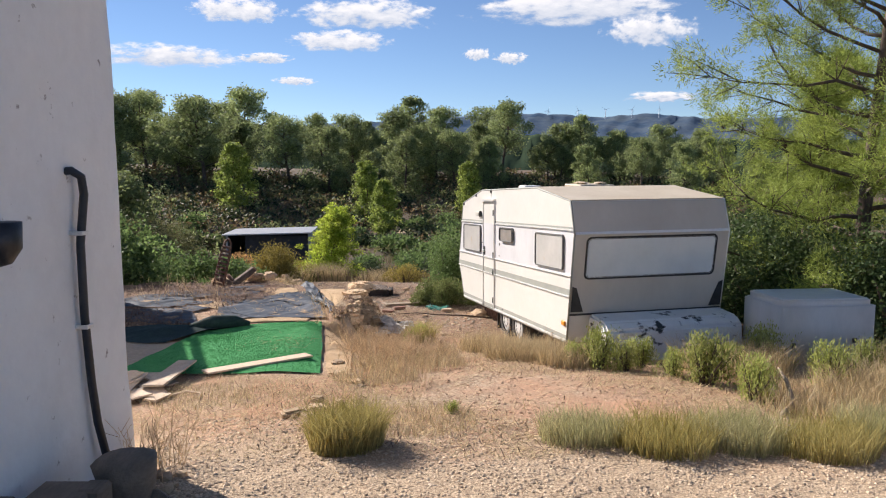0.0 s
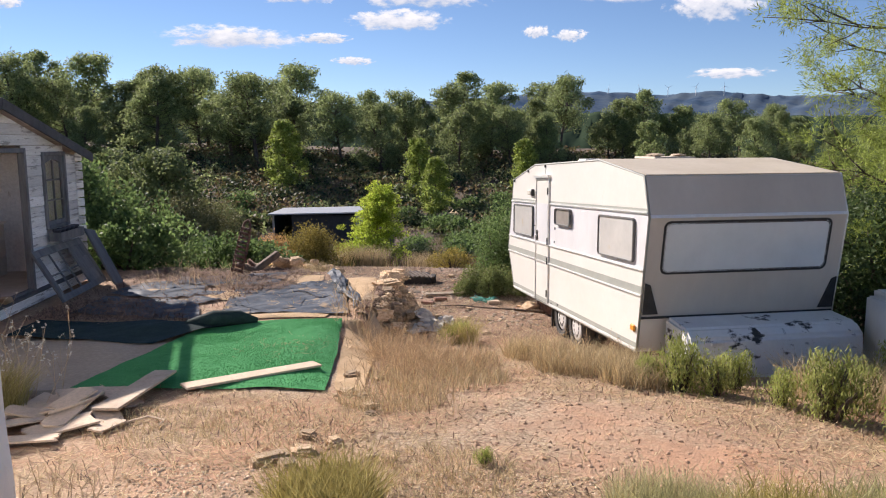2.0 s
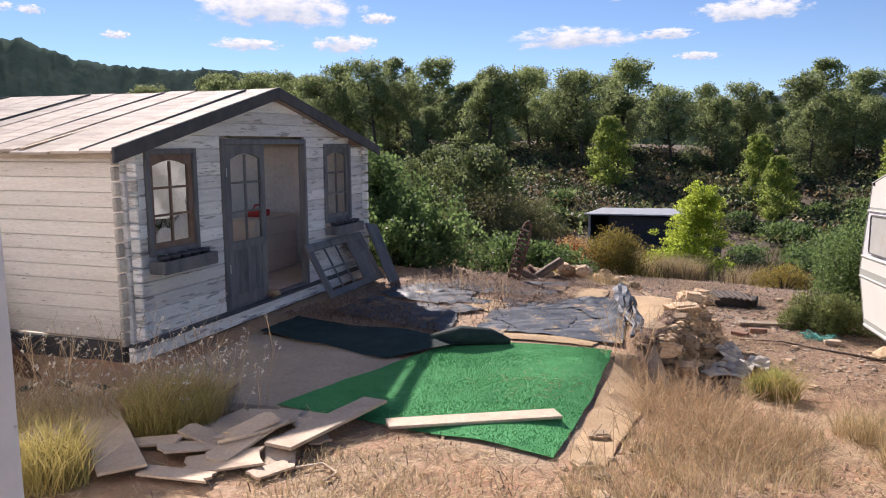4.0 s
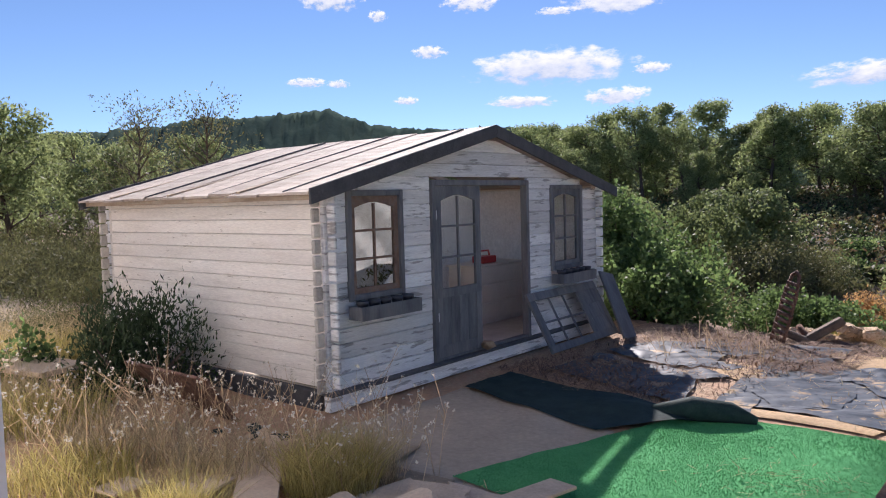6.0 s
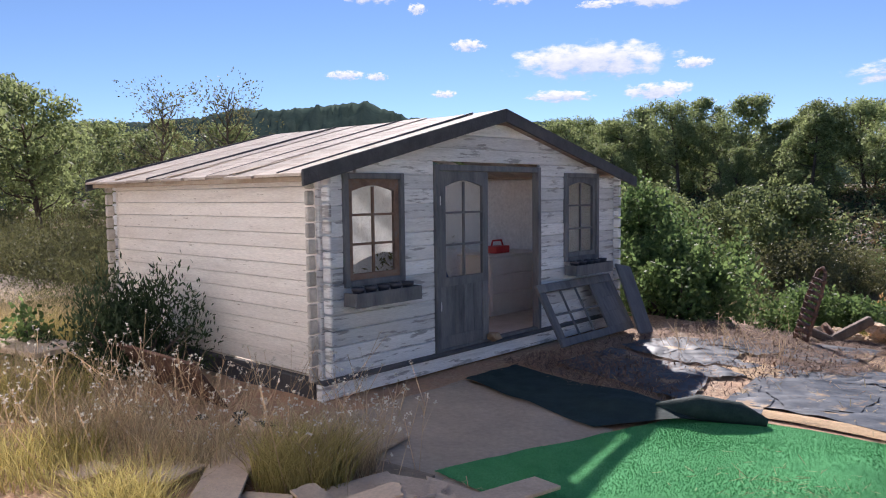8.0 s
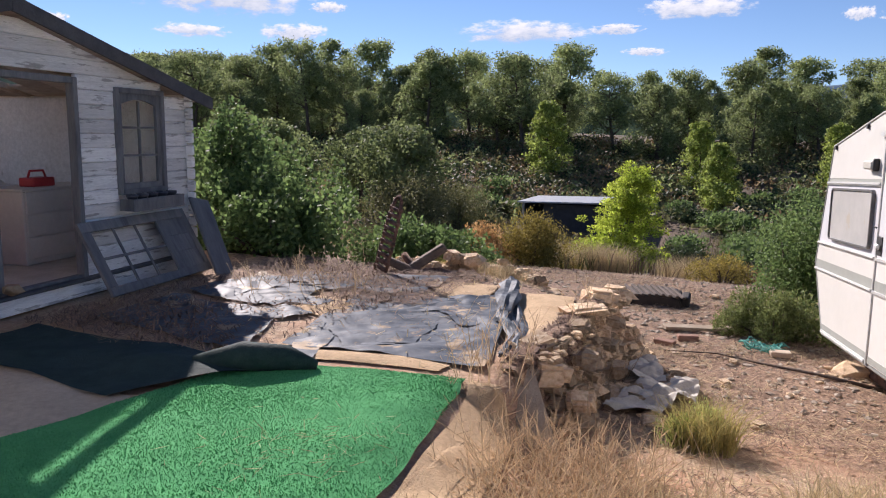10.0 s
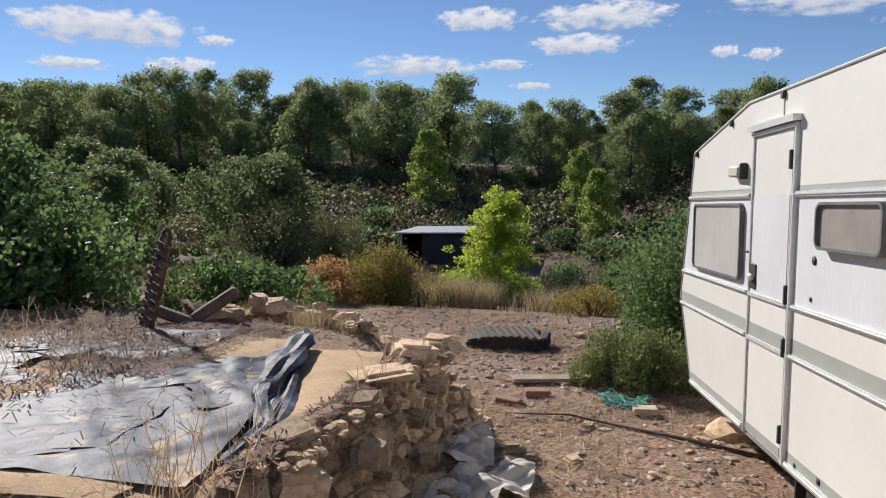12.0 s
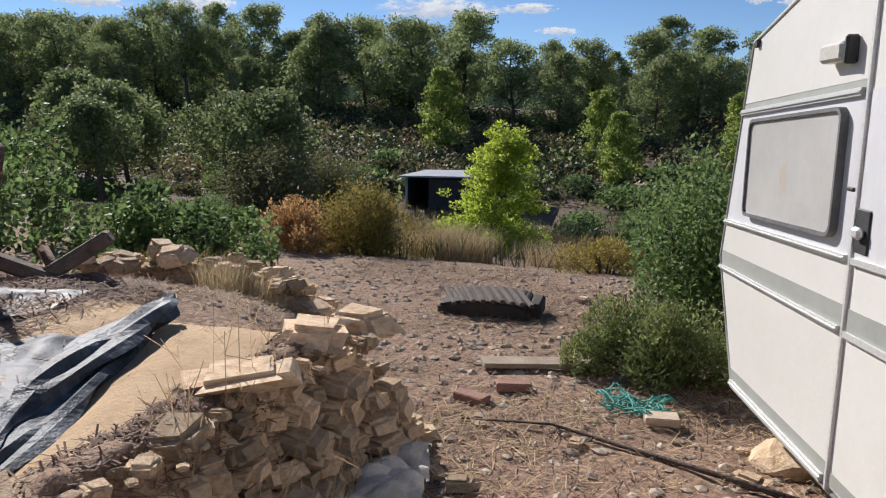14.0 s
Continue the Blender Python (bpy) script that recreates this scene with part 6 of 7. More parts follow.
# shrubs left of the cabin and along its side
ROSE = bush(340, (0.62, 0.55, 1.0), 26, 9000, 0.06, 0.016, ROSEMARY, 12, spiky=1.6)
bush_thing("rosemary_bush", "dark green bush growing against the cabin's side", ROSE, stand(-7.35, 7.75, 1.2, 0, 0.1))
LOW = bush(341, (1.5, 1.2, 1.1), 26, 9000, 0.06, 0.02, OLIVE, 12, spiky=1)
for x, y, s in ((-11.0, 9.0, 1.0), (-13.2, 8.4, 1.1), (-15.0, 9.6, 1.1), (-12.2, 10.6, 1.25), (-16.5, 7.6, 1.0), (-10.6, 7.4, 0.5), (-14, 12, 1.4), (-11, 13.5, 1.5), (-9.7, 8.6, 0.6), (-11.8, 7.9, 0.8), (-14, 7.4, 0.9), (-16.5, 9.2, 1.2), (-18.5, 8.2, 1.2), (-13, 9.5, 1.2), (-19.5, 10.5, 1.3), (-10.2, 9.8, 1.0), (-22, 7.8, 1.3), (-17, 6.4, 1.0), (-20, 12.5, 1.4), (-24, 10.5, 1.4)):
    bush_thing("wild_shrub", "olive green wild shrub beside the cabin", LOW, stand(x, y, s, r.uniform(0, 6)), "wild shrubs beside the cabin")
bush_thing("fig_sapling", "thin leafy sapling in the weeds", bush(342, (0.32, 0.3, 0.75), 12, 700, 0.07, 0.045, CAROB, 10), stand(-8.0, 6.95))
DEAD = pine(343, 3.9, 1.5, 0.25, 5, 14, 0.07, 0.03, OLIVE, 0.06, 34, 0.28, 0.5, 0.08)
for x, y in ((-16.4, 10.7), (-15.0, 11.6)):
    tree_thing("bare_tree", "thin half-bare tree behind the cabin", "tree", DEAD, stand(x, y, 1.0, r.uniform(0, 6)), "half-bare trees behind the cabin")
BROWNGRASS = mat("brown_meadow_grass", [(0.17, 0.12, 0.07), (0.32, 0.24, 0.14)], 1, 0.9, 0, island=0.35)
# shrubs over the slope beyond the hollow
SLOPE = [bush(350, (0.9, 0.8, 0.7), 16, 900, 0.17, 0.07, ROSEMARY, 4), bush(351, (0.8, 0.8, 0.6), 14, 800, 0.17, 0.06, OLIVE, 4), bush(352, (1.0, 0.9, 0.95), 16, 1000, 0.17, 0.08, CAROB, 4)]
sf = {}
for k in range(300):
    x, y = (r.uniform(-34, 16), r.uniform(27, 46)) if k < 200 else (r.uniform(-6, 9), r.uniform(29, 47))
    if abs(x + 2.2 + (y - 27) * 0.08) < 0.5 and y < 40 or (-17 < x < -12 and y < 36) or (-12.6 < x < -5 and 26 < y < 41):
        continue
    j = int(r.integers(0, 3))
    s = r.uniform(0.55, 1.35)
    m = stand(x, y, s, r.uniform(0, 6))
    if j in sf:
        copy_thing(sf[j], m).scale = (s, s, s)
    else:
        sf[j] = bush_thing("slope_shrub", "low dark scrub on the far slope", SLOPE[j], m, "scrub on the slope")

q = np.random.default_rng(61)
HEATH = leafmat("brown_heath_sprays", (0.16, 0.105, 0.055), (0.30, 0.215, 0.11), 0.35)
for tone, (m, count, size) in enumerate(((ROSEMARY, 760, 0.26), (OLIVE, 760, 0.26), (HEATH, 600, 0.22), (PINE, 240, 0.26))):
    P, Nn = [], []
    for k in range(count):
        x, y = q.uniform(-56, 24), q.uniform(38, 66)
        if abs(x + 3.2 + (44 - y) * 0.25) < 1.2 and y < 50 or (-12.6 < x < -5 and y < 41):
            continue
        w, h = q.uniform(0.6, 1.6), q.uniform(0.5, 1.15)
        u = q.normal(size=(64, 3))
        u /= np.linalg.norm(u, axis=1)[:, None]
        u[:, 2] = np.abs(u[:, 2])
        lump = 1 + 0.22 * np.sin(u[:, 0] * 6 + k) * np.cos(u[:, 1] * 5 + 2 * k)
        P.append(np.array([x, y, gz1(x, y) - 0.05]) + u * (lump * q.uniform(0.6, 1.05, 64) ** 0.5)[:, None] * [w, w, h])
        Nn.append(u)
    single("far_scrub", pads("far_scrub", np.concatenate(P), np.concatenate(Nn), size, size * 0.55, m, q, 0.7), None,
           ("dark green scrub", "dull olive scrub", "brown heath", "young green growth")[tone] + " covering the far slope", "scrub", kind="stuff")
single("rocky_path", sheet("rocky_path", [(-4.6, 47.0), (-3.3, 46.6), (-1.2, 40.5), (-2.6, 40.2)], lambda U, V, X, Y: 0.05 + 0.06 * np.abs(wave(X, Y, 3, 1)), STONE, 40, 40), None, "pale stony path up the far slope", "path", kind="structure")

q = np.random.default_rng(62)
gx, gy = q.uniform(-16, 9, 34000), q.uniform(20.5, 38, 34000)
keep = (wave(gx, gy, 0.8, 2.0) + q.normal(0, 0.3, 34000) > -0.2) & ~((gx > -11.6) & (gx < -6.6) & (gy > 36.5))
gx, gy = gx[keep], gy[keep]
tone = wave(gx, gy, 0.5, 1.1) + q.normal(0, 0.25, len(gx))
for lo, hi, m, lab in ((-9, 0.0, BROWNGRASS, "dry brown grass in the hollow"), (0.0, 9, OLIVE, "olive green grass in the hollow")):
    k = (tone > lo) & (tone <= hi)
    single("meadow_grass", blades("meadow_grass", np.stack([gx[k], gy[k], gz(gx[k], gy[k])], 1), 0.42, 0.5, 0.022, m, q), None, lab, "grass", kind="stuff")

# ---- grasses ----


def tuft(name, label, x, y, rad, h, n, material, lean=0.5, width=0.006, seed=0, kind=""):
    q = np.random.default_rng(int(seed))
    a, d = q.uniform(0, 6.28, n), rad * np.sqrt(q.uniform(0, 1, n))
    bx, by = x + d * np.cos(a), y + d * np.sin(a)
    b = np.stack([bx, by, gz(bx, by) - 0.01], 1)
    return single(name, blades(name, b, h, lean, width, material, q), None, label, "grass", kind=kind)


tuft("grass_tuft", "round yellow-green grass tuft on the gravel", -0.72, 6.1, 0.26, 0.36, 2600, TUFTM, 0.5, 0.006, 1)
for k, (x, y, rad, h, n) in enumerate(((1.0, 6.3, 0.32, 0.26, 1700), (1.55, 6.1, 0.35, 0.28, 1900), (2.1, 6.2, 0.35, 0.28, 1900), (2.65, 6.0, 0.33, 0.28, 1700), (3.2, 6.25, 0.35, 0.3, 1700), (3.9, 6.3, 0.4, 0.3, 1700), (4.6, 6.5, 0.4, 0.32, 1500))):
    tuft("grass_tuft", "pale green feathery grass growing in a row", x, y, rad, h, n, TUFTM if k % 2 else mat("pale_green_grass", [(0.34, 0.34, 0.15), (0.52, 0.47, 0.27)], 2, 0.85, 0, island=0.35, translucent=0.35), 0.45, 0.005, 10 + k)
for k, (x, y, rad, h, n, m) in enumerate(((-0.45, 9.4, 0.65, 0.18, 1500, STRAW), (-0.75, 8.5, 0.45, 0.14, 800, STRAW), (-0.35, 10.4, 0.5, 0.2, 900, STRAW), (0.95, 10.2, 0.5, 0.3, 2200, STRAW), (0.55, 10.9, 0.4, 0.3, 1400, STRAW), (1.45, 9.5, 0.4, 0.3, 1500, STRAW), (-0.42, 12.15, 0.22, 0.36, 900, TUFTM), (-0.25, 6.8, 0.5, 0.10, 900, STRAW), (3.1, 8.9, 0.6, 0.4, 1800, STRAW), (4.1, 7.6, 0.7, 0.35, 2200, STRAW), (5.0, 8.6, 0.7, 0.4, 1800, STRAW), (3.3, 7.2, 0.6, 0.25, 1500, STRAW),
                                           (-3.5, 6.7, 0.22, 0.40, 800, TUFTM), (-3.75, 7.75, 0.28, 0.42, 1200, TUFTM), (-4.4, 7.35, 0.35, 0.3, 700, STRAW), (-5.2, 7.0, 0.45, 0.35, 800, STRAW), (-4.7, 6.5, 0.4, 0.3, 800, TUFTM), (-6.3, 6.7, 0.5, 0.4, 900, TUFTM), (-7.2, 6.4, 0.6, 0.4, 900, STRAW), (-8.6, 7.3, 0.7, 0.5, 1800, TUFTM), (-9.4, 6.6, 0.8, 0.5, 1800, STRAW), (-10.5, 7.6, 0.9, 0.5, 1600, STRAW), (-3.9, 8.0, 0.3, 0.4, 900, STRAW), (-2.3, 7.6, 0.5, 0.08, 700, STRAW), (-1.4, 7.7, 0.6, 0.07, 700, STRAW),
                                           (-3.3, 21.3, 0.45, 0.6, 1300, STRAW), (-4.0, 22.0, 0.6, 0.6, 1200, STRAW), (-2.0, 21.9, 0.5, 0.45, 700, STRAW), (-6.4, 19.6, 0.7, 0.3, 900, STRAW), (-8.0, 20.0, 0.8, 0.4, 900, STRAW), (-4.0, 16.0, 0.35, 0.35, 900, TUFTM), (-3.2, 15.6, 0.35, 0.3, 900, STRAW))):
    tuft("dry_grass", "patch of dry straw-coloured grass" if m is STRAW else "patch of yellow-green grass", x, y, rad, h, n, m, 0.6, 0.006, 40 + k)
# thorny green sprouts in front of the caravan
SPROUT = leafmat("grey_green_sprout", (0.28, 0.32, 0.08), (0.42, 0.44, 0.16), 0.45)
SP = bush(360, (0.24, 0.22, 0.62), 20, 2200, 0.05, 0.012, SPROUT, 14, spiky=2.4)
for x, y, s in ((1.70, 9.15, 0.95), (1.95, 8.95, 0.75), (1.45, 9.35, 0.6), (2.55, 8.25, 1.05), (2.35, 8.6, 0.6), (3.05, 8.75, 0.7), (2.75, 7.5, 0.85), (3.65, 8.0, 0.9), (3.5, 9.1, 1.0), (2.2, 9.2, 0.7), (4.3, 8.5, 0.8), (2.9, 9.3, 0.6), (4.9, 9.0, 0.7), (0.05, 7.0, 0.25), (-0.40, 12.2, 0.6), (-0.55, 12.05, 0.5)):
    bush_thing("green_sprout", "upright grey-green weed growing by the caravan", SP, stand(x, y, s, r.uniform(0, 6), 0.02), "weeds by the caravan")


def stalks(name, label, zones, n, hmin, hmax, heads, seed, lean=0.35):
    """Thin dead flower stalks, leaning, with pale seed heads."""
    q = np.random.default_rng(int(seed))
    V, F, H = [], [], []
    for x0, x1, y0, y1 in zones:
        for _ in range(n):
            p = np.array([q.uniform(x0, x1), q.uniform(y0, y1), 0.0])
            p[2] = gz1(p[0], p[1])
            d = q.normal(0, lean, 3)
            d[2] = 1.0
            h = q.uniform(hmin, hmax)
            e = p + d / np.linalg.norm(d) * h
            ends = [(p, e, 0.003)]
            for _k in range(4):
                s = p + (e - p) * q.uniform(0.45, 0.9)
                t = s + (q.normal(0, 0.5, 3) + [0, 0, 0.7]) * h * 0.28
                ends.append((s, t, 0.002))
                H.append(t)
            H.append(e)
            for a, b, w in ends:
                s = np.cross(b - a, q.normal(size=3))
                s = s / (np.linalg.norm(s) + 1e-9) * w
                i = len(V)
                V += [a - s, a + s, b + s * 0.6, b - s * 0.6]
                F.append([i, i + 1, i + 2, i + 3])
    t = thing(name, label, "weeds", kind="stuff")
    tagged(part("stalks", polymesh("stalks", V, F, DEADSTALK), None, t), kind="stuff")
    if heads:
        H = np.repeat(np.array(H), 5, 0)
        tagged(part("seed_heads", leaves("seed_heads", H + q.normal(0, 0.006, H.shape), 0.016, 0.012, WHITEFLOWER, q), None, t), kind="stuff")


stalks("dead_weeds", "dead branching weeds with pale seed heads", [(-5.3, -3.9, 7.0, 8.1), (-4.3, -3.3, 7.5, 8.5), (-6.0, -4.5, 6.3, 7.6)], 42, 0.35, 0.75, True, 3)
stalks("dead_weeds", "dry brown twigs beside the track", [(-1.1, -0.2, 8.0, 9.0), (0.4, 1.4, 9.6, 10.8), (-2.0, -1.7, 5.3, 5.9), (-1.9, -1.5, 11.2, 11.8), (-5.0, -3.6, 12.6, 13.6), (-1.6, -1.2, 12.4, 14.2)], 55, 0.15, 0.45, False, 4)

stalks("dead_weeds", "tangled brown dead shrub beside the turf", [(-1.15, 0.0, 9.3, 10.5), (-1.35, -0.55, 10.3, 11.25)], 420, 0.15, 0.42, False, 5, 1.0)
stalks("dead_weeds", "tangled brown stalks in front of the cabin corner", [(-5.6, -4.0, 6.6, 8.2), (-7.0, -5.4, 6.6, 8.0)], 150, 0.15, 0.4, False, 6, 0.8)

# litter: straw and twigs lying on the ground
q = np.random.default_rng(9)


def litter(name, label, n, x0, x1, y0, y1, length, width, material, seed, lift=0.0):
    q = np.random.default_rng(int(seed))
    x, y = q.uniform(x0, x1, n), q.uniform(y0, y1, n)
    keep = (wave(x, y, 1.7, 0.3) + q.normal(0, 0.35, n) > -0.15) & ~((x > -3.5) & (x < -1.35) & (y > 8.6) & (y < 11.2)) & ~((x > -5.2) & (x < -3.4) & (y > 8.4) & (y < 10.8))
    keep &= (lift > 0) | ~((x > -5.5) & (x < -1.55) & (y > 11.3) & (y < 14.3))
    x, y = x[keep], y[keep]
    n = len(x)
    a = q.uniform(0, 6.28, n)
    d = np.stack([np.cos(a), np.sin(a), np.zeros(n)], 1) * (length * q.uniform(0.4, 1.4, n) / 2)[:, None]
    s = np.stack([-np.sin(a), np.cos(a), np.zeros(n)], 1) * width / 2
    c = np.stack([x, y, gz(x, y) + lift + q.uniform(0.006, 0.03, n)], 1)
    tilt = np.zeros((n, 3))
    tilt[:, 2] = q.normal(0, 0.012, n)
    v = np.stack([c - d - s - tilt, c - d + s - tilt, c + d + s + tilt, c + d - s + tilt], 1).reshape(-1, 3)
    single(name, polymesh(name, v, np.arange(4 * n).reshape(n, 4), material), None, label, "litter", kind="stuff")


BROWNSTALK = mat("brown_dead_stalks", [(0.13, 0.075, 0.05), (0.30, 0.19, 0.13)], 3, 0.9, 0, island=0.35)
litter("straw_litter", "loose straw lying on the ground", 30000, -4.5, 4.5, 5.8, 15.5, 0.10, 0.0035, STRAW, 1)
litter("twig_litter", "grey dead stalks lying on the ground", 30000, -6, 3.5, 6.5, 20, 0.14, 0.005, DEADSTALK, 2)
litter("twig_litter", "dark dead stalks on the plastic sheets", 700, -5.6, -2.3, 11.2, 14.2, 0.10, 0.005, BROWNSTALK, 3, 0.025)
litter("twig_litter", "brown dead stalks heaped between the plastic sheets", 6000, -5.6, -3.0, 12.9, 14.6, 0.15, 0.006, BROWNSTALK, 5, 0.03)
litter("twig_litter", "broken brown bits strewn between the plastic sheets", 9000, -5.6, -3.3, 10.9, 14.2, 0.06, 0.009, BROWNSTALK, 11, 0.025)
litter("twig_litter", "brown dead stalks heaped along the wall top", 3500, -1.66, -1.38, 11.7, 14.1, 0.09, 0.007, BROWNSTALK, 6, 0.06)
r2 = np.random.default_rng(12)
bits = np.stack([r2.normal(-2.0, 0.28, 160), r2.normal(9.9, 0.25, 160), np.full(160, -0.405) + r2.uniform(0, 0.03, 160)], 1)
single("straw_litter", leaves("straw_litter", bits, 0.10, 0.003, STRAW, r2, np.stack([r2.normal(size=160), r2.normal(size=160), np.zeros(160)], 1) * 3), None, "small heap of straw lying on the turf", "litter", kind="stuff")
litter("straw_litter", "pale broken straw over the level ground", 5000, -4.0, 1.0, 12.8, 20, 0.12, 0.004, STRAW, 7)
litter("twig_litter", "brown stalks over the level ground", 16000, -4.0, 1.2, 12.2, 20, 0.13, 0.006, BROWNSTALK, 8)
litter("twig_litter", "brown bits strewn over the reddish earth", 5000, -3.0, 4.5, 5.9, 11.5, 0.07, 0.007, BROWNSTALK, 13)
litter("straw_litter", "short pale straw over the reddish earth", 16000, -3.0, 4.5, 5.9, 11.5, 0.06, 0.005, STRAW, 14)
litter("straw_litter", "pale bits strewn over the plastic sheets", 700, -5.6, -2.0, 11.2, 14.3, 0.07, 0.007, STRAW, 15, 0.03)
litter("straw_litter", "straw in the weeds", 9000, -11, -3, 5.8, 8.5, 0.14, 0.005, STRAW, 4)

# pebbles and stones on the ground
ICO = rock(np.random.default_rng(1), (1, 1, 1), 0.8, 1)
iv = np.array([v.co[:] for v in ICO.verts])
ifc = np.array([[v.index for v in f.verts] for f in ICO.faces if f.calc_center_median().z > -0.35])
ICO.free()


def pebbles(name, label, n, x0, x1, y0, y1, smin, smax, material, seed):
    q = np.random.default_rng(int(seed))
    x, y = q.uniform(x0, x1, n), q.uniform(y0, y1, n)
    keep = ~((x < -1.5) & (x > -5.2) & (y > 8.0) & (y < 14.3)) & ~((x < -2.2) & (y < 6))
    x, y = x[keep], y[keep]
    n = len(x)
    s = smin + (smax - smin) * q.uniform(0, 1, n) ** 3
    a = q.uniform(0, 6.28, n)
    sc = np.stack([s * q.uniform(0.7, 1.3, n), s * q.uniform(0.7, 1.3, n), s * q.uniform(0.6, 1.2, n)], 1)
    p = iv[None] * sc[:, None]
    ca, sa = np.cos(a)[:, None], np.sin(a)[:, None]
    p = np.stack([p[..., 0] * ca - p[..., 1] * sa, p[..., 0] * sa + p[..., 1] * ca, p[..., 2]], -1)
    p += np.stack([x, y, gz(x, y) - s * 0.05], 1)[:, None]
    f = (ifc[None] + (np.arange(n) * len(iv))[:, None, None]).reshape(-1, 3)
    single(name, polymesh(name, p.reshape(-1, 3), f, material), None, label, "stones", kind="stuff")


pebbles("gravel", "pale angular gravel", 46000, -2.1, 4.2, 2.4, 6.9, 0.006, 0.022, PEBBLE, 1)
pebbles("gravel", "reddish stones scattered on the track", 13000, -1.2, 3.2, 6.4, 13.5, 0.004, 0.026, mat("reddish_stones", [(0.46, 0.28, 0.18), (0.60, 0.42, 0.29)], 3, 0.9, 0.2, island=0.3), 2)
pebbles("gravel", "grey stones scattered on the level ground", 6500, -4.5, 1.2, 13.0, 20, 0.008, 0.055, mat("greyish_stones", [(0.34, 0.27, 0.20), (0.50, 0.42, 0.33)], 3, 0.9, 0.2, island=0.3), 3)

# ---- dry stone wall along the terrace edge ----
ROCKS = []
for k in range(12):
    b = bmesh.new()
    bmesh.ops.create_cube(b, size=0.78)
    bmesh.ops.bevel(b, geom=b.edges[:], offset=0.15, segments=2, affect='EDGES')
    bmesh.ops.triangulate(b, faces=b.faces[:])
    o, sk = Vector((k * 3.7, k * 1.9, k)), np.random.default_rng(500 + k).uniform(-0.22, 0.22, 3)
    for vv in b.verts:
        vv.co *= 1 + 0.42 * noise.noise(vv.co * 1.9 + o) + 0.16 * noise.noise(vv.co * 5 + o)
        vv.co = Vector((vv.co.x + sk[0] * vv.co.z + sk[2] * vv.co.y, vv.co.y + sk[1] * vv.co.x, vv.co.z * 0.82))
    ROCKS.append(finish("stone", b, STONE))
swall = thing("dry_stone_wall", "tumbled ochre dry stone wall holding the terrace", "stone wall")


def lay(parent, x, y, z, sx, sy, sz, rot, q, tip=0.15):
    ob = new("stone", ROCKS[int(q.integers(0, 12))])
    ob.parent = parent
    ob.matrix_local = Matrix.Translation((x, y, z)) @ Euler((q.normal(0, tip), q.normal(0, tip), rot)).to_matrix().to_4x4() @ Matrix.Diagonal((sx, sy, sz, 1))


q = np.random.default_rng(77)
for row in range(7):
    y, z = 11.85 + q.uniform(0, 0.1), -1.02 + row * 0.088
    while y < 14.35 - row * 0.04:
        w = q.uniform(0.10, 0.27)
        top = -0.42 + 0.09 * math.sin(y * 3.1) - 0.10 * max(0, 12.6 - y)
        if z < top + 0.04:
            lay(swall, -1.27 - row * 0.045 + q.normal(0, 0.025), y + w / 2, z, 0.24 * q.uniform(0.8, 1.2), w * 1.15, 0.125 * q.uniform(0.85, 1.3), q.normal(0, 0.2), q)
        y += w
for x, y, z, a, b, c in ((-1.60, 12.15, -0.42, 0.40, 0.36, 0.22), (-1.55, 13.25, -0.37, 0.36, 0.55, 0.18), (-1.58, 13.85, -0.36, 0.4, 0.42, 0.2), (-1.45, 12.75, -0.40, 0.3, 0.25, 0.17), (-1.52, 14.25, -0.40, 0.36, 0.4, 0.2), (-1.28, 12.45, -0.55, 0.26, 0.22, 0.18), (-1.22, 12.0, -0.72, 0.26, 0.24, 0.2), (-1.2, 13.1, -0.8, 0.25, 0.2, 0.18)):
    lay(swall, x, y, z, a, b, c, q.uniform(0, 3), q, 0.08)
for k in range(150):
    y = q.uniform(11.7, 14.2)
    s = q.uniform(0.03, 0.12)
    lay(swall, -1.50 + q.normal(0, 0.09), y, gz1(-1.6, y) + 0.05, s, s, s * 0.7, q.uniform(0, 3), q)
for k in range(26):
    x, y, s = q.uniform(-1.22, -0.72), q.uniform(12.0, 14.2), q.uniform(0.06, 0.24)
    lay(swall, x, y, gz1(x, y) + 0.02, s * 1.2, s, s * 0.5, q.uniform(0, 3), q, 0.3)
lay(swall, -1.44, 11.92, -0.52, 0.36, 0.32, 0.24, 0.4, q, 0.05)
low = thing("dry_stone_wall", "low collapsed stone wall behind the terrace", "stone wall")
for k in range(150):
    u = q.uniform(0, 1)
    x, y = -4.6 + 2.2 * u + q.normal(0, 0.12), 15.6 + 0.3 * u + q.normal(0, 0.16)
    s = q.uniform(0.10, 0.26)
    lay(low, x, y, gz1(x, y) + q.uniform(0.0, 0.32) * math.sin(math.pi * (0.15 + 0.8 * u)), s * 1.2, s, s * 0.8, q.uniform(0, 3), q)
for k in range(46):
    x, y = q.uniform(-1.1, 0.4), q.uniform(12.5, 19)
    if k > 26:
        x, y = q.uniform(-1.35, -0.6), q.uniform(6.6, 9.6)
    s = q.uniform(0.05, 0.16)
    single("stone", ROCKS[int(q.integers(0, 12))], None, "loose pale stone lying on the ground", "stone", Matrix.Translation((x, y, gz1(x, y) + s * 0.12)) @ Matrix.Rotation(q.uniform(0, 6), 4, 'Z') @ Matrix.Diagonal((s * 1.2, s, s * 0.7, 1)), "loose stones")
BRICKM = mat("red_brick", [(0.27, 0.14, 0.095), (0.36, 0.21, 0.15)], 8, 0.9, 0.4)
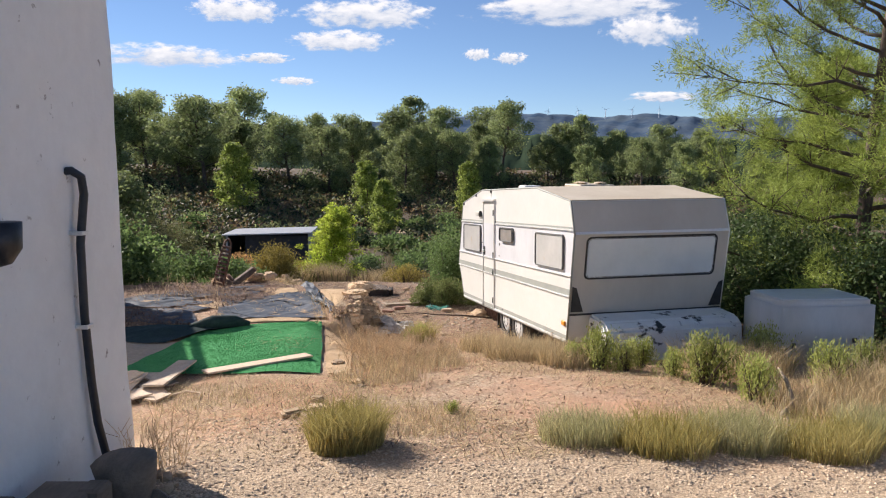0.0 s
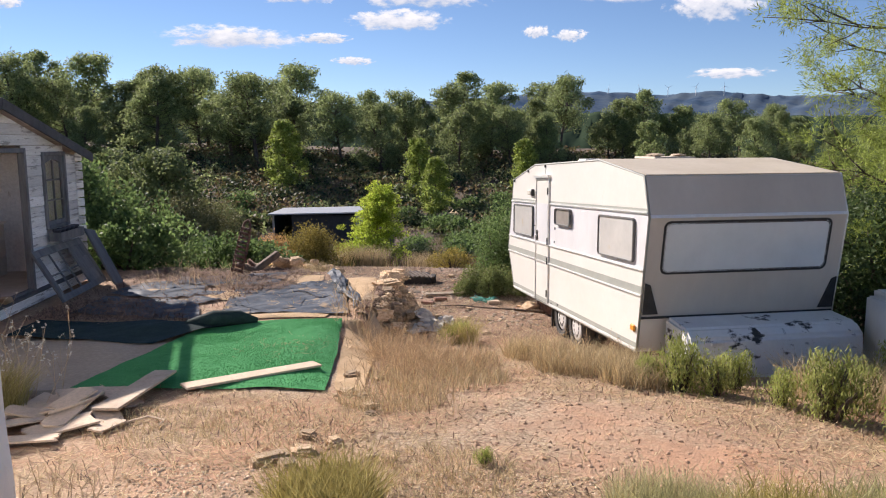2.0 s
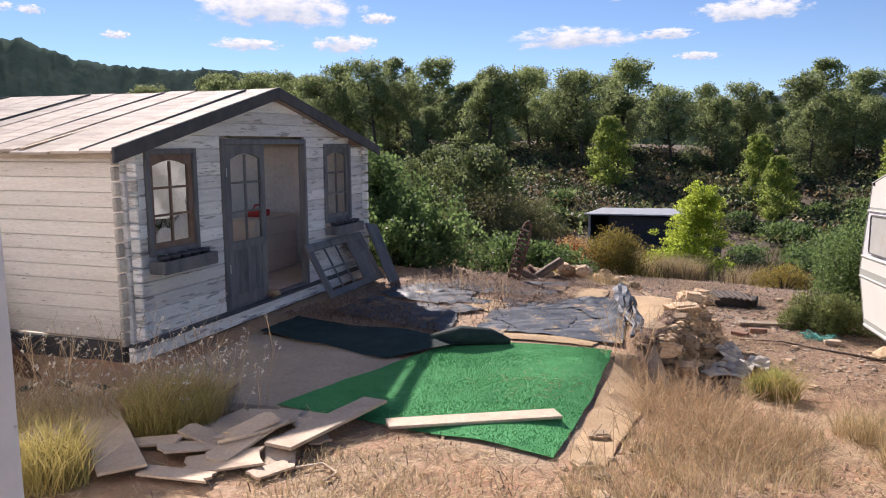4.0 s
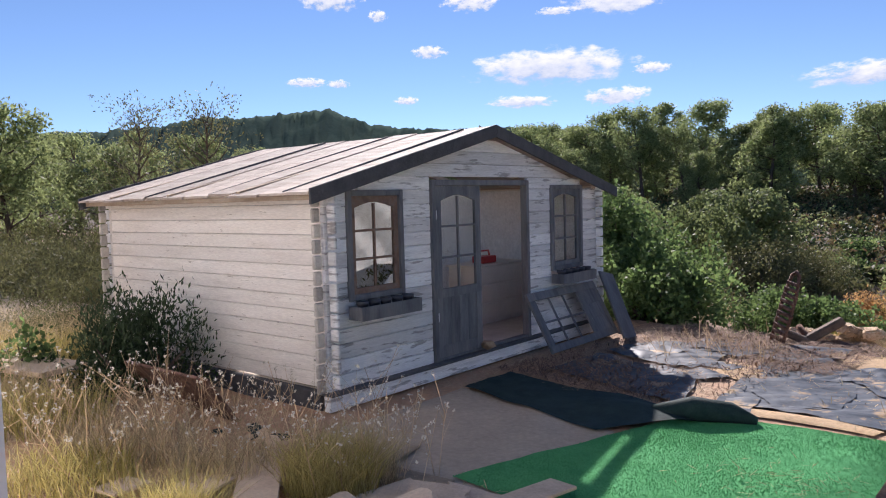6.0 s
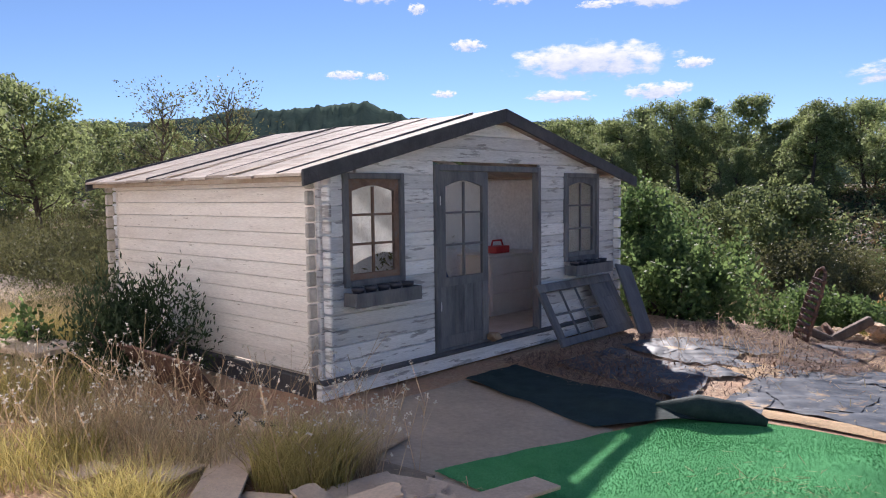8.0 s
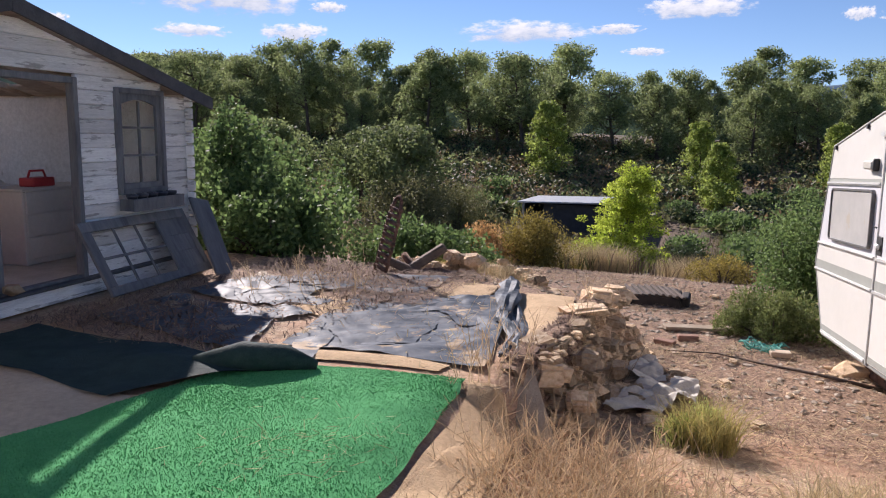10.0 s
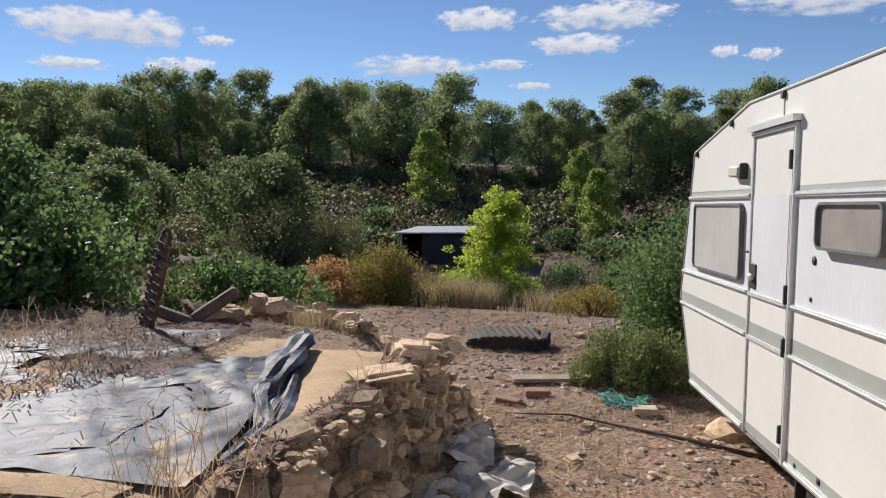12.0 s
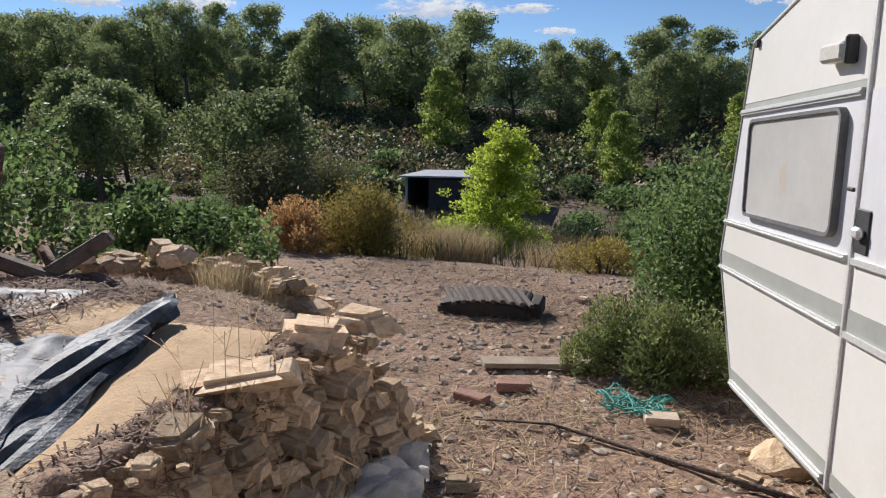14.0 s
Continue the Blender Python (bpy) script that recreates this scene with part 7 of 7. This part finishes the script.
for x, y in ((-1.15, 15.0), (-0.95, 15.25)):
    single("brick", box((-0.11, -0.05, 0), (0.11, 0.05, 0.06), 0.008), BRICKM, "broken red brick lying on the track", "brick", Matrix.Translation((x, y, gz1(x, y))) @ Matrix.Rotation(x * 3, 4, 'Z'), "broken bricks")

# ---- distance: hills, ridge with wind turbines, clouds ----


def ridge(name, label, az0, az1, dist, tops, material, depth, seed, rough, n=160):
    """A long hill at a distance, its crest given as degrees above the horizon at even steps."""
    az = np.linspace(az0, az1, n)
    el = np.interp(np.linspace(0, 1, n), np.linspace(0, 1, len(tops)), tops)
    q = np.random.default_rng(int(seed))
    rows = []
    for k in range(14):
        t = k / 13
        d = dist + depth * (t - 1)
        crest = dist * np.tan(np.radians(el)) + 1.6
        bump = rough * (wave(az * 3.1 + k, az * 1.7, 1.0, seed) + 0.8 * q.normal(0, 0.5, n)) * dist / 100 * (0.3 + t)
        z = -12 + (crest + 12) * t ** 0.8 + bump * (1 if k < 13 else 0.35)
        rows.append(np.stack([-np.sin(np.radians(az)) * d, np.cos(np.radians(az)) * d, z], 1))
    d = dist + depth * 0.4
    rows.append(np.stack([-np.sin(np.radians(az)) * d, np.cos(np.radians(az)) * d, az * 0 - 20], 1))
    v = np.concatenate(rows)
    i = np.arange(len(v)).reshape(len(rows), n)
    f = np.stack([i[:-1, :-1].ravel(), i[:-1, 1:].ravel(), i[1:, 1:].ravel(), i[1:, :-1].ravel()], 1)
    single(name, polymesh(name, v, f, material, True), None, label, "hill", kind="structure")


# aerial haze on the far ridge is painted in as a blue base colour
HAZEBLUE = mat("haze_painted_hills", [(0.05, 0.085, 0.14), (0.085, 0.12, 0.17), (0.11, 0.145, 0.18)], 0.008, 1.0, 0, contrast=(0.35, 0.65))
# wooded green with a bluish haze tint mixed into the colour
HAZEGREEN = mat("haze_painted_wooded_hill", [(0.035, 0.058, 0.052), (0.065, 0.09, 0.075)], 0.08, 1.0, 0.6, 0.25)
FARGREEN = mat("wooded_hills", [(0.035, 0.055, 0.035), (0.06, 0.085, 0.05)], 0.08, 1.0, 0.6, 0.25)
ridge("backdrop_ridge", "mountain ridge far away with blue haze in its colour", 14, -40, 2600, [2.6, 3.0, 3.2, 3.4, 3.7, 3.75, 3.4, 3.6, 3.1, 3.15, 3.0, 2.6, 2.2, 2.0], HAZEBLUE, 900, 1.0, 0.22)
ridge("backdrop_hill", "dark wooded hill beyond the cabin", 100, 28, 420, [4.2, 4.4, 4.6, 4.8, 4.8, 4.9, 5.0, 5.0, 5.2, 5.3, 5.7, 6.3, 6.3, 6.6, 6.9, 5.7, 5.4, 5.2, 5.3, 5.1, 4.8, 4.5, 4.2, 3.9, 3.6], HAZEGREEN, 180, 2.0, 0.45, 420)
ridge("backdrop_hill", "dark wooded rise beyond the pines", 60, -60, 150, [1.5, 2.2, 3.0, 3.0, 2.4, 1.9, 1.5, 1.7, 1.4], FARGREEN, 60, 3.0, 0.35, 420)
# turbine white dulled to grey-blue, the distance haze put into the colour
WT = mat("haze_greyed_turbine", [(0.42, 0.47, 0.53), (0.48, 0.53, 0.58)], 1, 0.6, 0)
for k, az in enumerate((-0.2, -2.4, -5.0, -7.4, -9.6, -11.6, -13.5, -15.4)):
    d, zt = 2500.0, 2500 * math.tan(radians(3.45)) - 14
    t = thing("wind_turbine", "wind turbine on the distant ridge, greyed blue for haze", "wind turbine", Matrix.Translation((-math.sin(radians(az)) * d, math.cos(radians(az)) * d, zt)), "turbines on the ridge")
    part("tower", tube([(0, 0, -30), (0, 0, 36)], [1.5, 0.9], 8), WT, t)
    for b in range(3):
        a = radians(90 + 120 * b + 35 * k)
        part("blade", tube([(0, -3, 36), (math.cos(a) * 15, -3, 36 + math.sin(a) * 15)], [0.55, 0.2], 5), WT, t)


def cloud_material():
    """Glowing white cumulus: dense in the middle of its outline, ragged at the rim, shade below painted greyer."""
    m = bpy.data.materials.new("cumulus")
    m.use_nodes = True
    nt = m.node_tree
    N, L = nt.nodes.new, nt.links.new
    nt.nodes.remove(nt.nodes["Principled BSDF"])
    tc, info = N("ShaderNodeTexCoord"), N("ShaderNodeObjectInfo")
    sep, com, n1 = N("ShaderNodeSeparateXYZ"), N("ShaderNodeCombineXYZ"), N("ShaderNodeTexNoise")
    L(tc.outputs["Object"], sep.inputs[0])

    def math_node(op, a, b):
        n = N("ShaderNodeMath")
        n.operation = op
        for i, q in ((0, a), (1, b)):
            if isinstance(q, (int, float)):
                n.inputs[i].default_value = q
            else:
                L(q, n.inputs[i])
        return n.outputs[0]
    L(math_node('MULTIPLY', sep.outputs["X"], 2.6), com.inputs[0])
    L(math_node('MULTIPLY', sep.outputs["Y"], 1.3), com.inputs[1])
    L(math_node('MULTIPLY', info.outputs["Random"], 90.0), com.inputs[2])
    n1.inputs["Scale"].default_value, n1.inputs["Detail"].default_value, n1.inputs["Roughness"].default_value = 1.6, 8.0, 0.6
    L(com.outputs[0], n1.inputs["Vector"])
    x2 = math_node('MULTIPLY', sep.outputs["X"], sep.outputs["X"])
    y2 = math_node('MULTIPLY', sep.outputs["Y"], sep.outputs["Y"])
    rad = math_node('ADD', x2, y2)
    dens = math_node('SUBTRACT', math_node('ADD', math_node('MULTIPLY', n1.outputs["Fac"], 2.3), -0.40), rad)
    mr = N("ShaderNodeMapRange")
    mr.inputs["From Min"].default_value, mr.inputs["From Max"].default_value = 0.0, 0.62
    mr.interpolation_type = 'SMOOTHSTEP'
    L(dens, mr.inputs["Value"])
    ramp = N("ShaderNodeValToRGB")
    ramp.color_ramp.elements[0].position, ramp.color_ramp.elements[0].color = 0.25, (0.52, 0.60, 0.72, 1)
    ramp.color_ramp.elements[1].position, ramp.color_ramp.elements[1].color = 0.7, (0.93, 0.94, 0.95, 1)
    L(math_node('ADD', math_node('MULTIPLY', sep.outputs["Y"], 0.35), math_node('MULTIPLY', n1.outputs["Fac"], 1.0)), ramp.inputs[0])
    em, tr, mx = N("ShaderNodeEmission"), N("ShaderNodeBsdfTransparent"), N("ShaderNodeMixShader")
    em.inputs["Strength"].default_value = 0.54
    L(ramp.outputs[0], em.inputs["Color"])
    L(mr.outputs[0], mx.inputs[0])
    L(tr.outputs[0], mx.inputs[1])
    L(em.outputs[0], mx.inputs[2])
    L(mx.outputs[0], nt.nodes["Material Output"].inputs["Surface"])
    return m


CLOUDM = cloud_material()
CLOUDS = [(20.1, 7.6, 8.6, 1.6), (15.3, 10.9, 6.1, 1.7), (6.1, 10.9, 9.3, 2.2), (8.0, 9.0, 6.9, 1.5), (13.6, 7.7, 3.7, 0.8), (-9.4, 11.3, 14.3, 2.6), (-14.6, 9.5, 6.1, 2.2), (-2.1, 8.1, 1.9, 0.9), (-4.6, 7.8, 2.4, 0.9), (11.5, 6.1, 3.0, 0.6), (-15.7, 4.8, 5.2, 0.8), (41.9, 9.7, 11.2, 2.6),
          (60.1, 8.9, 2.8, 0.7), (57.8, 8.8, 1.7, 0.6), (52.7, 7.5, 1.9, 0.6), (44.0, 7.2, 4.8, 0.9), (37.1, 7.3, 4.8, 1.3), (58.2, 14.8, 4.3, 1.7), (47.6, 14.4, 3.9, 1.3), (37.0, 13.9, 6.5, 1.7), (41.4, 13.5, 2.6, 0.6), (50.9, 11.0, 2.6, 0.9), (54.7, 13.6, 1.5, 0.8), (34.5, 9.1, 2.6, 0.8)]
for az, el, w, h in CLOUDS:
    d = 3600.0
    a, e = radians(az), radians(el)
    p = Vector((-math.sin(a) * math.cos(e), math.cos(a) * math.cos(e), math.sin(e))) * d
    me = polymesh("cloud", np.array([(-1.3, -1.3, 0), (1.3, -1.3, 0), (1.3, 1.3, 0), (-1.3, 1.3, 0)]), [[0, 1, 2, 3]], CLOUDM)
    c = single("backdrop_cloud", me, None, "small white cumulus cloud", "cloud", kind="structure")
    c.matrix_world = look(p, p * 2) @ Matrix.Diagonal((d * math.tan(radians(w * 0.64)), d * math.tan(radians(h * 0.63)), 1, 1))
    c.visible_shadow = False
